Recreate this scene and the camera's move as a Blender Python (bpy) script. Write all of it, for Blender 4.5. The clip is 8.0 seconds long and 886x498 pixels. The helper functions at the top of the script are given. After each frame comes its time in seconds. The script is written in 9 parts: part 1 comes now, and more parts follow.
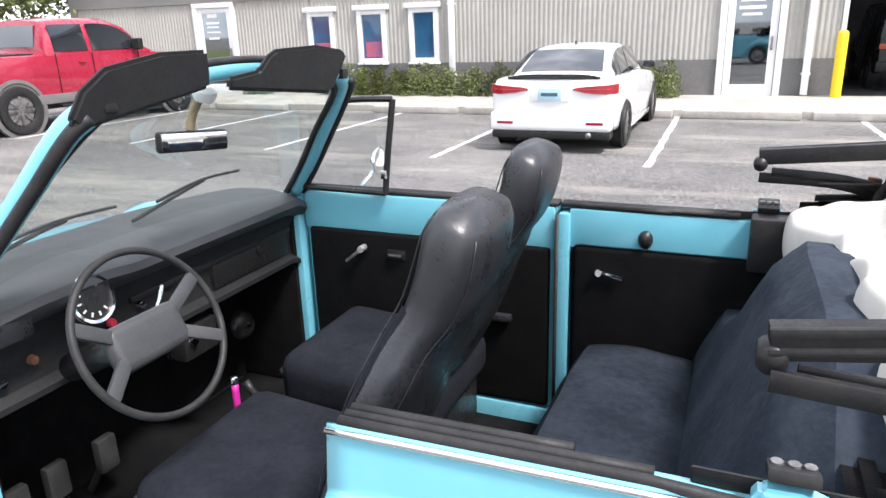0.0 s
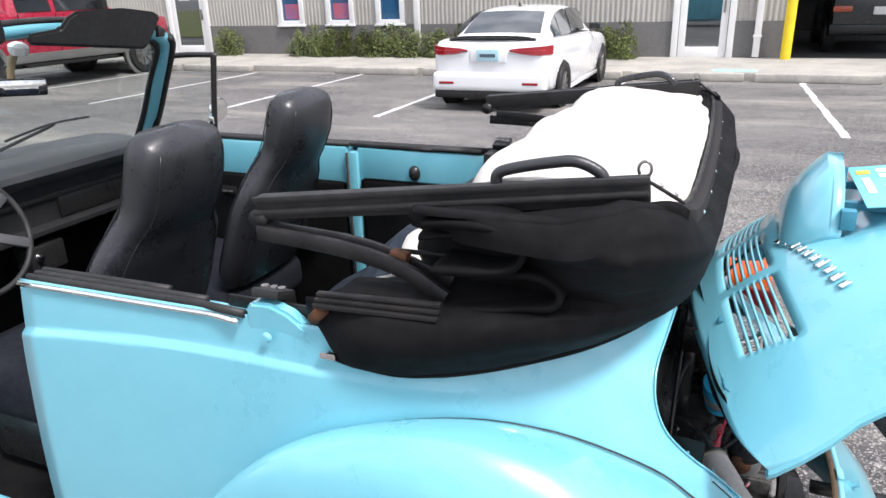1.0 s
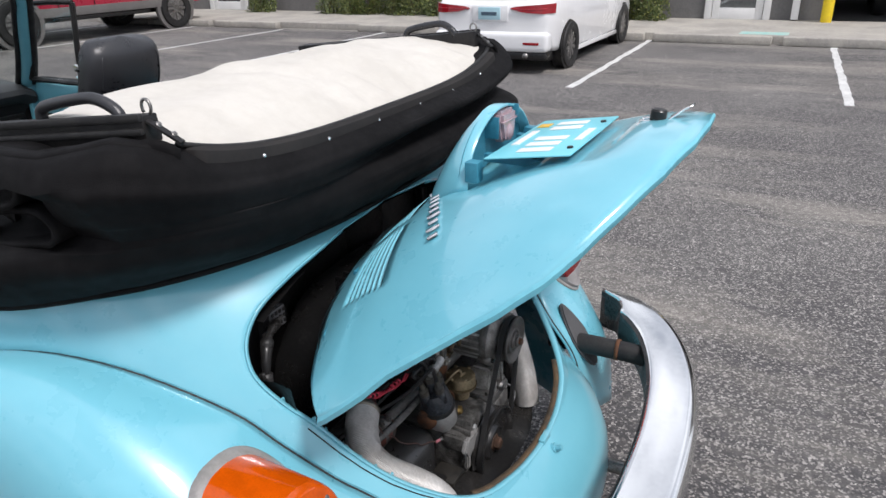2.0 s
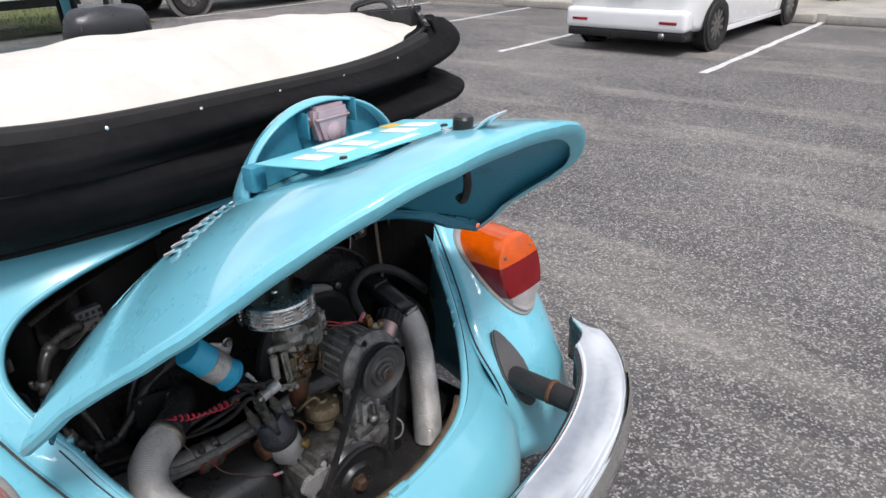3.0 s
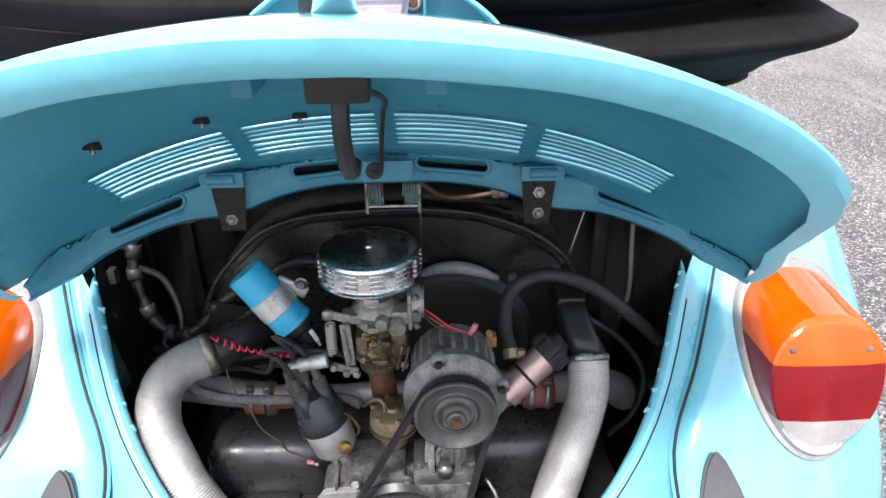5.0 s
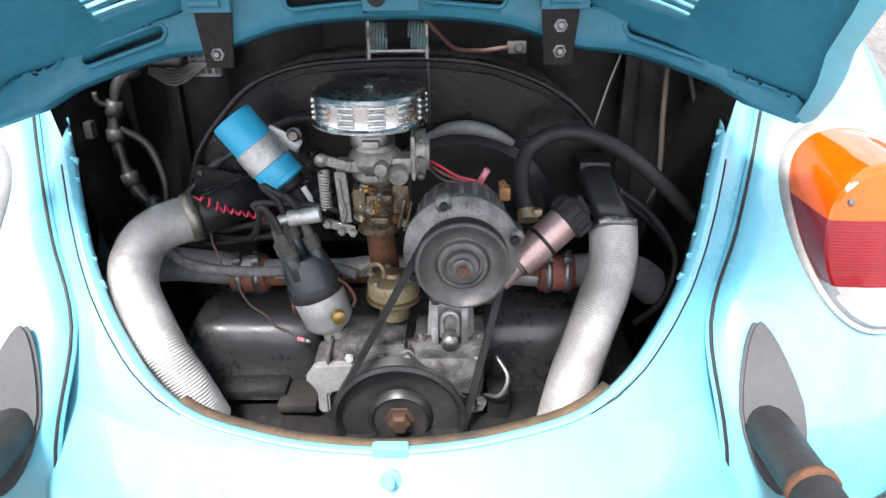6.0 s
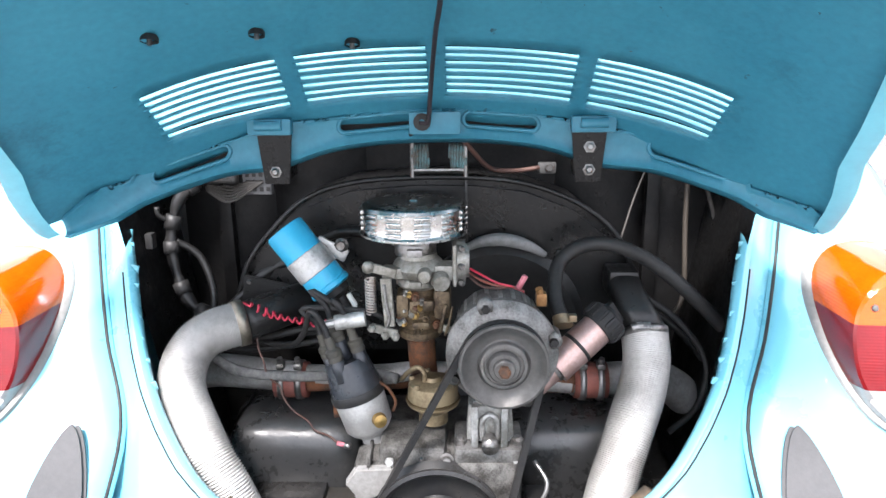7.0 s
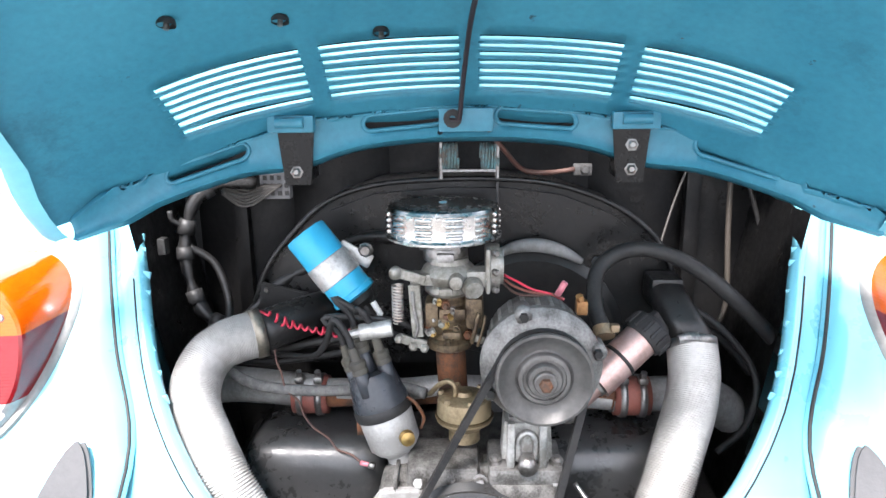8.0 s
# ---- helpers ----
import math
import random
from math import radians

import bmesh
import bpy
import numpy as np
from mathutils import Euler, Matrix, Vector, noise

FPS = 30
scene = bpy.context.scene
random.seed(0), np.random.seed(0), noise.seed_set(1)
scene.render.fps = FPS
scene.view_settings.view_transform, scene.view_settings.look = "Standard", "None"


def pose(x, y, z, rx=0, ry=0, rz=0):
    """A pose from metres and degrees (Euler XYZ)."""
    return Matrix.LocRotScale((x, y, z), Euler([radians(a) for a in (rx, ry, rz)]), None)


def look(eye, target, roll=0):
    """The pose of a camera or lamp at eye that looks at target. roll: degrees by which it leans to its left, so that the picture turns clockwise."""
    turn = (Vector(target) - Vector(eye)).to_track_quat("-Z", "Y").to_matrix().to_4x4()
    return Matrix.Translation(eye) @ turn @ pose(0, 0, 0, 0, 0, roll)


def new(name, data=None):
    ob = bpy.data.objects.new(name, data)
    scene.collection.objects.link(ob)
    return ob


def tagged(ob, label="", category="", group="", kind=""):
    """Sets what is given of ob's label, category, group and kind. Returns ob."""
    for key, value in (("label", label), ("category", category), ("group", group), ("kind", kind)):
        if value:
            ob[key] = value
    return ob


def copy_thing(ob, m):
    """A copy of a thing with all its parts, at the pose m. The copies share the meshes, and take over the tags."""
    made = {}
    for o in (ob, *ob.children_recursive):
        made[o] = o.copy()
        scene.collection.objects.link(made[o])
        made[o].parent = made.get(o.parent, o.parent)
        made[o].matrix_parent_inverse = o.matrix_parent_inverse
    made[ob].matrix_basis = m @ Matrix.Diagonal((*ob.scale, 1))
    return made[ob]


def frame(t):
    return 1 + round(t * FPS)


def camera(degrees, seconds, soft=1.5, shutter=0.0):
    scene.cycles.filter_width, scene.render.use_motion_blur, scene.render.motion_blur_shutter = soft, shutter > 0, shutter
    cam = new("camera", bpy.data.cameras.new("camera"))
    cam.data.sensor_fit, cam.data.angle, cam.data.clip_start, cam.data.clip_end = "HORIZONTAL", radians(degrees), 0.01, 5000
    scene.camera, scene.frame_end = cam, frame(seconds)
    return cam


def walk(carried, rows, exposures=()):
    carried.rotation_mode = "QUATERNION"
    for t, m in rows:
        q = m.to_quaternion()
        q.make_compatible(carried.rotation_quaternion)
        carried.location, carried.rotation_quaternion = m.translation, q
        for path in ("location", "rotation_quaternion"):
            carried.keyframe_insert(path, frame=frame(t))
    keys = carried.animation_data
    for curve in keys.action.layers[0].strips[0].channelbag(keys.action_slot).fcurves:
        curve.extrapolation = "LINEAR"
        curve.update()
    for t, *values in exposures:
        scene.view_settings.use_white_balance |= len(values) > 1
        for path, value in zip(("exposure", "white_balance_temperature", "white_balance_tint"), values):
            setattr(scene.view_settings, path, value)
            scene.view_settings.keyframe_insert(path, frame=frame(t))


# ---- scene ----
cam = camera(65.2, 8.0)
PATH = [
    (0, (-0.282, -1.373, 1.504), (-1.043, 0.375, 0.899), -1.8),
    (0.2, (-0.134, -1.416, 1.511), (-0.885, 0.329, 0.884), -1.7),
    (0.5, (0.118, -1.507, 1.512), (-0.62, 0.237, 0.869), -1.6),
    (0.8, (0.361, -1.526, 1.519), (-0.375, 0.205, 0.84), -1.8),
    (1, (0.496, -1.505, 1.5), (-0.241, 0.217, 0.799), -1.7),
    (1.5, (0.842, -1.371, 1.469), (0.083, 0.32, 0.718), -1.6),
    (1.8, (1.036, -1.271, 1.447), (0.223, 0.382, 0.669), -1.5),
    (2, (1.198, -1.183, 1.448), (0.331, 0.435, 0.654), -1.5),
    (2.2, (1.309, -1.098, 1.456), (0.392, 0.481, 0.642), -1.7),
    (3.3, (1.602, -0.494, 1.398), (0.184, 0.642, 0.562), -1.8),
    (3.5, (1.631, -0.389, 1.392), (0.07, 0.545, 0.562), -1.8),
    (4, (1.619, -0.171, 1.346), (-0.118, 0.345, 0.501), -1.7),
    (4.2, (1.578, -0.095, 1.317), (-0.19, 0.281, 0.463), -1.6),
    (5.3, (1.382, 0.077, 1.167), (-0.395, 0.066, 0.25), -0.9),
    (5.5, (1.38, 0.076, 1.098), (-0.392, 0.067, 0.172), -0.8),
    (6, (1.405, 0.078, 0.996), (-0.395, 0.054, 0.124), -0.7),
    (6.5, (1.424, 0.053, 1.0), (-0.467, 0.014, 0.35), -0.7),
    (7, (1.46, 0.04, 0.984), (-0.47, -0.012, 0.461), -0.7),
    (7.5, (1.445, 0.023, 0.983), (-0.498, -0.031, 0.513), -0.7),
    (8, (1.406, 0.008, 0.951), (-0.537, -0.067, 0.481), -0.8),
]
EXPOSURES = [(t, ev, 6330, 13) for t, ev in ((0, 1.27), (0.5, 1.08), (1.0, 0.82), (1.5, 0.35), (2.0, 0.15), (3.5, 0.42), (4.2, 0.67), (5.3, 1.68), (6.0, 1.80), (6.5, 1.86), (7.0, 2.15), (7.5, 2.27), (8.0, 2.41))]
walk(cam, [(t, look(eye, target, roll)) for t, eye, target, roll in PATH], EXPOSURES)

# ---- world, sun, exposure ----
world = bpy.data.worlds.new("sky")
scene.world = world
world.use_nodes = True
wn, wl = world.node_tree.nodes, world.node_tree.links
sky = wn.new("ShaderNodeTexSky")
sky.sky_type, sky.sun_disc = "NISHITA", False
sky.sun_elevation, sky.sun_rotation = radians(58), radians(112)
sky.air_density, sky.dust_density, sky.ozone_density = 1.0, 3.0, 1.0
wco = wn.new("ShaderNodeTexCoord")
wno = wn.new("ShaderNodeTexNoise")
wno.inputs["Scale"].default_value, wno.inputs["Detail"].default_value = 2.2, 6
wra = wn.new("ShaderNodeValToRGB")
wra.color_ramp.elements[0].position, wra.color_ramp.elements[1].position = 0.30, 0.54
wmx = wn.new("ShaderNodeMix")
wmx.data_type = "RGBA"
wl.new(wco.outputs["Generated"], wno.inputs["Vector"])
wl.new(wno.outputs["Fac"], wra.inputs["Fac"])
wl.new(wra.outputs["Color"], wmx.inputs[0])
wl.new(sky.outputs["Color"], wmx.inputs[6])
wbg = wn["Background"]
wn2 = wn.new("ShaderNodeTexNoise")
wn2.inputs["Scale"].default_value, wn2.inputs["Detail"].default_value = 5.5, 7
wr2 = wn.new("ShaderNodeValToRGB")
wr2.color_ramp.elements[0].position, wr2.color_ramp.elements[1].position = 0.36, 0.64
wr2.color_ramp.elements[0].color, wr2.color_ramp.elements[1].color = (5.6, 6.0, 6.7, 1), (12.6, 13.0, 13.7, 1)
wl.new(wco.outputs["Generated"], wn2.inputs["Vector"])
wl.new(wn2.outputs["Fac"], wr2.inputs["Fac"])
wl.new(wr2.outputs["Color"], wmx.inputs[7])
wl.new(wmx.outputs[2], wbg.inputs["Color"])
wbg.inputs["Strength"].default_value = 0.09
sun = new("sun", bpy.data.lights.new("sun", "SUN"))
sun.data.energy, sun.data.angle, sun.data.color = 2.7, radians(11), (1.0, 0.96, 0.92)
sun.matrix_world = look((0, 0, 20), (-7.0, 2.9, 8.0))

# ---- materials ----
MATS = {}


def mat(name, c1, c2=None, scale=8.0, rough=0.5, metal=0.0, bump=0.0, bscale=60.0, coat=0.0, rvar=0.1, detail=5.0, c3=None, fine=0.0, spec=0.5):
    """A surface with two scales of noise in colour, roughness and relief."""
    if name in MATS:
        return MATS[name]
    m = bpy.data.materials.new(name)
    m.use_nodes = True
    n, l = m.node_tree.nodes, m.node_tree.links
    b = n["Principled BSDF"]
    c2 = c2 or tuple(v * 0.8 for v in c1)
    co = n.new("ShaderNodeTexCoord")
    a = n.new("ShaderNodeTexNoise")
    a.inputs["Scale"].default_value, a.inputs["Detail"].default_value = scale, detail
    l.new(co.outputs["Object"], a.inputs["Vector"])
    r = n.new("ShaderNodeValToRGB")
    r.color_ramp.elements[0].position, r.color_ramp.elements[1].position = 0.40, 0.60
    r.color_ramp.elements[0].color, r.color_ramp.elements[1].color = (*c2, 1), (*c1, 1)
    if c3:
        e = r.color_ramp.elements.new(0.72)
        e.color = (*c3, 1)
    g = n.new("ShaderNodeTexNoise")
    g.inputs["Scale"].default_value, g.inputs["Detail"].default_value, g.inputs["Roughness"].default_value = scale * 7.3, 5, 0.65
    l.new(co.outputs["Object"], g.inputs["Vector"])
    mx = n.new("ShaderNodeMix")
    mx.inputs[0].default_value = 0.42
    l.new(a.outputs["Fac"], mx.inputs[2])
    l.new(g.outputs["Fac"], mx.inputs[3])
    l.new(mx.outputs[0], r.inputs["Fac"])
    f = n.new("ShaderNodeTexNoise")
    f.inputs["Scale"].default_value, f.inputs["Detail"].default_value = bscale, 4
    l.new(co.outputs["Object"], f.inputs["Vector"])
    out = r.outputs["Color"]
    if fine:
        x = n.new("ShaderNodeMix")
        x.data_type, x.blend_type = "RGBA", "OVERLAY"
        x.inputs[0].default_value = fine
        l.new(out, x.inputs[6])
        l.new(f.outputs["Fac"], x.inputs[7])
        out = x.outputs[2]
    l.new(out, b.inputs["Base Color"])
    mr = n.new("ShaderNodeMapRange")
    mr.inputs["To Min"].default_value, mr.inputs["To Max"].default_value = max(rough - rvar, 0.02), min(rough + rvar, 1)
    mr.inputs["From Min"].default_value, mr.inputs["From Max"].default_value = 0.35, 0.65
    l.new(mx.outputs[0], mr.inputs["Value"])
    l.new(mr.outputs["Result"], b.inputs["Roughness"])
    b.inputs["Metallic"].default_value = metal
    b.inputs["Specular IOR Level"].default_value = spec
    b.inputs["Coat Weight"].default_value = coat
    b.inputs["Coat Roughness"].default_value = 0.04
    if bump:
        k = n.new("ShaderNodeBump")
        k.inputs["Strength"].default_value, k.inputs["Distance"].default_value = 1.0, bump
        l.new(f.outputs["Fac"], k.inputs["Height"])
        l.new(k.outputs["Normal"], b.inputs["Normal"])
    MATS[name] = m
    return m


def glass(name, color=(1, 1, 1), rough=0.0, alpha=0.12):
    """Thin pane: mostly clear, with a mirror gloss by angle."""
    if name in MATS:
        return MATS[name]
    m = bpy.data.materials.new(name)
    m.use_nodes = True
    n, l = m.node_tree.nodes, m.node_tree.links
    n.remove(n["Principled BSDF"])
    t, g, f, x = n.new("ShaderNodeBsdfTransparent"), n.new("ShaderNodeBsdfGlossy"), n.new("ShaderNodeLayerWeight"), n.new("ShaderNodeMixShader")
    t.inputs["Color"].default_value = (*color, 1)
    g.inputs["Roughness"].default_value = rough
    p, q = n.new("ShaderNodeMath"), n.new("ShaderNodeMath")
    p.operation, q.operation = "POWER", "MULTIPLY_ADD"
    p.inputs[1].default_value = 3.5
    q.inputs[1].default_value, q.inputs[2].default_value = 0.7, alpha * 0.5
    l.new(f.outputs["Facing"], p.inputs[0])
    l.new(p.outputs[0], q.inputs[0])
    l.new(q.outputs[0], x.inputs[0])
    l.new(t.outputs[0], x.inputs[1])
    l.new(g.outputs[0], x.inputs[2])
    l.new(x.outputs[0], n["Material Output"].inputs["Surface"])
    MATS[name] = m
    return m


def lens(name, color, rough=0.12):
    m = mat(name, color, tuple(v * 0.8 for v in color), scale=30, rough=rough, coat=0.0, rvar=0.04)
    n, l = m.node_tree.nodes, m.node_tree.links
    co, w1, k = n.new("ShaderNodeTexCoord"), n.new("ShaderNodeTexWave"), n.new("ShaderNodeBump")
    w1.bands_direction = "Z"
    w1.inputs["Scale"].default_value = 85
    k.inputs["Strength"].default_value, k.inputs["Distance"].default_value = 0.3, 0.0003
    l.new(co.outputs["Object"], w1.inputs["Vector"])
    l.new(w1.outputs["Fac"], k.inputs["Height"])
    l.new(k.outputs["Normal"], n["Principled BSDF"].inputs["Normal"])
    b = m.node_tree.nodes["Principled BSDF"]
    b.inputs["Specular IOR Level"].default_value = 0.4
    b.inputs["Coat Weight"].default_value = 0.35
    return m


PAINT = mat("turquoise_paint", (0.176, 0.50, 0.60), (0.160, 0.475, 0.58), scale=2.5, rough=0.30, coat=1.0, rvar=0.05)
# body turquoise darkened: shade under the raised lid is put into this colour
PAINT_SHADE = mat("turquoise_inner_paint", (0.045, 0.235, 0.325), (0.034, 0.19, 0.275), scale=5, rough=0.46, rvar=0.15, c3=(0.048, 0.25, 0.34), bump=0.0004, bscale=120, fine=0.2)
def speckled(m, scale, lo, hi, color, seed):
    """Lays small irregular spots of another colour over a surface."""
    n, l = m.node_tree.nodes, m.node_tree.links
    b = n["Principled BSDF"]
    old = b.inputs["Base Color"].links[0].from_socket
    co, mp, q, r, x = (n.new(k) for k in ("ShaderNodeTexCoord", "ShaderNodeMapping", "ShaderNodeTexNoise", "ShaderNodeValToRGB", "ShaderNodeMix"))
    mp.inputs["Location"].default_value = (seed, seed * 0.7, 0)
    q.inputs["Scale"].default_value, q.inputs["Detail"].default_value, q.inputs["Roughness"].default_value = scale, 6, 0.7
    r.color_ramp.elements[0].position, r.color_ramp.elements[1].position = lo, hi
    x.data_type = "RGBA"
    x.inputs[7].default_value = (*color, 1)
    l.new(co.outputs["Object"], mp.inputs["Vector"])
    l.new(mp.outputs["Vector"], q.inputs["Vector"])
    l.new(q.outputs["Fac"], r.inputs["Fac"])
    l.new(r.outputs["Color"], x.inputs[0])
    l.new(old, x.inputs[6])
    l.new(x.outputs[2], b.inputs["Base Color"])


speckled(PAINT_SHADE, 34, 0.68, 0.72, (0.020, 0.045, 0.060), 3.1)
speckled(PAINT_SHADE, 9, 0.60, 0.74, (0.026, 0.135, 0.195), 7.7)
speckled(PAINT_SHADE, 70, 0.715, 0.75, (0.10, 0.045, 0.02), 1.3)
BLACK = mat("black_enamel", (0.010, 0.010, 0.0105), (0.022, 0.021, 0.020), scale=14, rough=0.36, rvar=0.16, spec=0.4, bump=0.0006, bscale=90)
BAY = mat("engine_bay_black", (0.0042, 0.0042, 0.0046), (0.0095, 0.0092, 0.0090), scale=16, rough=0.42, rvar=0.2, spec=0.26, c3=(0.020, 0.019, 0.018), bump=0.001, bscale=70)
RUBBER = mat("black_rubber", (0.014, 0.014, 0.015), (0.026, 0.025, 0.024), scale=25, rough=0.55, spec=0.35, bump=0.0004, bscale=200)
VINYL = mat("black_vinyl", (0.024, 0.0245, 0.0275), (0.017, 0.0175, 0.020), scale=12, rough=0.33, spec=0.6, rvar=0.12, bump=0.0005, bscale=330)
CANVAS = mat("black_canvas", (0.0048, 0.0046, 0.0050), (0.0082, 0.0078, 0.0082), scale=6, rough=0.75, spec=0.12, bump=0.0006, bscale=500)
LINING = mat("cream_headlining", (0.58, 0.555, 0.505), (0.52, 0.495, 0.445), scale=5, rough=0.85, bump=0.0018, bscale=22)
CLOTH = mat("charcoal_velour", (0.0085, 0.0098, 0.0135), (0.014, 0.016, 0.0215), scale=9, rough=0.95, spec=0.15, bump=0.001, bscale=160)
CHROME = mat("chrome", (0.86, 0.86, 0.85), (0.8, 0.8, 0.8), scale=9, rough=0.09, metal=1.0, rvar=0.05)
ALU = mat("cast_aluminium", (0.58, 0.575, 0.56), (0.27, 0.26, 0.24), scale=24, rough=0.5, metal=0.75, rvar=0.15, bump=0.0012, bscale=110)
STEEL = mat("dull_steel", (0.36, 0.35, 0.34), (0.17, 0.16, 0.15), scale=30, rough=0.42, metal=0.9, rvar=0.15, bump=0.0005, bscale=140)
RUST = mat("rusty_iron", (0.19, 0.075, 0.032), (0.06, 0.036, 0.025), scale=40, rough=0.85, metal=0.2, bump=0.001, bscale=150)
FOIL = mat("aluminium_hose", (0.58, 0.565, 0.545), (0.41, 0.395, 0.375), scale=22, rough=0.42, metal=0.3, rvar=0.12, bump=0.0006, bscale=160)
COILBLUE = mat("blue_coil_enamel", (0.032, 0.385, 0.60), (0.028, 0.33, 0.54), scale=18, rough=0.4, rvar=0.1, c3=(0.05, 0.38, 0.62), bump=0.0004, bscale=90)
WHITE = mat("white_paint", (0.78, 0.78, 0.76), (0.72, 0.72, 0.70), scale=3, rough=0.5)
RED = mat("red_wire", (0.55, 0.035, 0.07), rough=0.45, scale=20)
ASPHALT = None


def asphalt():
    m = bpy.data.materials.new("worn_asphalt")
    m.use_nodes = True
    n, l = m.node_tree.nodes, m.node_tree.links
    b = n["Principled BSDF"]
    co = n.new("ShaderNodeTexCoord")
    v = n.new("ShaderNodeTexVoronoi")
    v.inputs["Scale"].default_value = 140
    big = n.new("ShaderNodeTexNoise")
    big.inputs["Scale"].default_value, big.inputs["Detail"].default_value, big.inputs["Roughness"].default_value = 0.42, 8, 0.62
    mid = n.new("ShaderNodeTexNoise")
    mid.inputs["Scale"].default_value, mid.inputs["Detail"].default_value = 26, 6
    for q in (v, big, mid):
        l.new(co.outputs["Object"], q.inputs["Vector"])
    r1 = n.new("ShaderNodeValToRGB")
    r1.color_ramp.elements[0].position, r1.color_ramp.elements[0].color = 0.56, (0.038, 0.035, 0.036, 1)
    r1.color_ramp.elements[1].position, r1.color_ramp.elements[1].color = 0.98, (0.76, 0.71, 0.66, 1)
    l.new(v.outputs["Color"], r1.inputs["Fac"])
    r2 = n.new("ShaderNodeValToRGB")
    r2.color_ramp.elements[0].position, r2.color_ramp.elements[0].color = 0.42, (0.080, 0.078, 0.080, 1)
    r2.color_ramp.elements[1].position, r2.color_ramp.elements[1].color = 0.62, (0.200, 0.194, 0.185, 1)
    l.new(big.outputs["Fac"], r2.inputs["Fac"])
    x = n.new("ShaderNodeMix")
    x.data_type = "RGBA"
    x.inputs[0].default_value = 0.5
    l.new(r1.outputs["Color"], x.inputs[6])
    l.new(r2.outputs["Color"], x.inputs[7])
    mp = n.new("ShaderNodeMapping")
    mp.inputs["Scale"].default_value = (0.22, 0.9, 1)
    band = n.new("ShaderNodeTexNoise")
    band.inputs["Scale"].default_value, band.inputs["Detail"].default_value, band.inputs["Roughness"].default_value = 1.0, 7, 0.68
    l.new(co.outputs["Object"], mp.inputs["Vector"])
    l.new(mp.outputs["Vector"], band.inputs["Vector"])
    r3 = n.new("ShaderNodeValToRGB")
    r3.color_ramp.elements[0].position, r3.color_ramp.elements[0].color = 0.50, (0, 0, 0, 1)
    r3.color_ramp.elements[1].position, r3.color_ramp.elements[1].color = 0.70, (0.75, 0.75, 0.75, 1)
    l.new(band.outputs["Fac"], r3.inputs["Fac"])
    z = n.new("ShaderNodeMix")
    z.data_type = "RGBA"
    z.inputs[7].default_value = (0.34, 0.315, 0.275, 1)
    l.new(r3.outputs["Color"], z.inputs[0])
    l.new(x.outputs[2], z.inputs[6])
    x = z
    y = n.new("ShaderNodeMix")
    y.data_type, y.blend_type = "RGBA", "OVERLAY"
    y.inputs[0].default_value = 0.6
    l.new(x.outputs[2], y.inputs[6])
    l.new(mid.outputs["Fac"], y.inputs[7])
    l.new(y.outputs[2], b.inputs["Base Color"])
    b.inputs["Roughness"].default_value = 0.88
    k = n.new("ShaderNodeBump")
    k.inputs["Distance"].default_value = 0.004
    l.new(v.outputs["Distance"], k.inputs["Height"])
    l.new(k.outputs["Normal"], b.inputs["Normal"])
    return m


ASPHALT = asphalt()
CONCRETE = mat("pale_concrete", (0.42, 0.395, 0.35), (0.30, 0.285, 0.26), scale=1.6, rough=0.9, bump=0.002, bscale=60, fine=0.3)
LINEPAINT = mat("worn_white_line", (0.66, 0.66, 0.64), (0.50, 0.50, 0.49), scale=7, rough=0.8, fine=0.5, bscale=70)


# ---- helpers for building ----
def mesh_of(name, bm, material, smooth=True, sharp=38):
    if smooth:
        for f in bm.faces:
            f.smooth = True
        lim = radians(sharp)
        for e in bm.edges:
            if len(e.link_faces) == 2 and e.calc_face_angle(0) > lim:
                e.smooth = False
    me = bpy.data.meshes.new(name)
    bm.to_mesh(me)
    bm.free()
    me.materials.append(material)
    return me


def part(name, bm, material, parent=None, label="", smooth=True, sharp=38):
    """Links a bmesh in world coordinates as one mesh, under its thing or part."""
    ob = new(name, mesh_of(name, bm, material, smooth, sharp))
    if parent is not None:
        ob.parent = parent
        base = parent
        m = Matrix.Identity(4)
        while base is not None:
            m = base.matrix_basis.copy() if base.parent is None else m
            base = base.parent
        ob.matrix_parent_inverse = m.inverted() if parent.parent is None else Matrix.Identity(4)
    if label:
        tagged(ob, label)
    return ob


def thing(name, label, category, at=(0, 0, 0), group="", kind=""):
    ob = new(name)
    ob.location = at
    ob.matrix_basis = Matrix.Translation(at)
    return tagged(ob, label, category, group, kind)


def join(*bms):
    out = bmesh.new()
    for b in bms:
        me = bpy.data.meshes.new("tmp")
        b.to_mesh(me)
        b.free()
        out.from_mesh(me)
        bpy.data.meshes.remove(me)
    return out


def moved(bm, m):
    bmesh.ops.transform(bm, matrix=m, verts=bm.verts)
    return bm


def box(x0, x1, y0, y1, z0, z1, bevel=0.0, seg=2):
    bm = bmesh.new()
    bmesh.ops.create_cube(bm, size=1)
    m = Matrix.Translation(((x0 + x1) / 2, (y0 + y1) / 2, (z0 + z1) / 2)) @ Matrix.Diagonal((abs(x1 - x0), abs(y1 - y0), abs(z1 - z0), 1))
    bmesh.ops.transform(bm, matrix=m, verts=bm.verts)
    if bevel:
        bmesh.ops.bevel(bm, geom=bm.edges[:], offset=bevel, segments=seg, affect="EDGES", profile=0.6)
    return bm


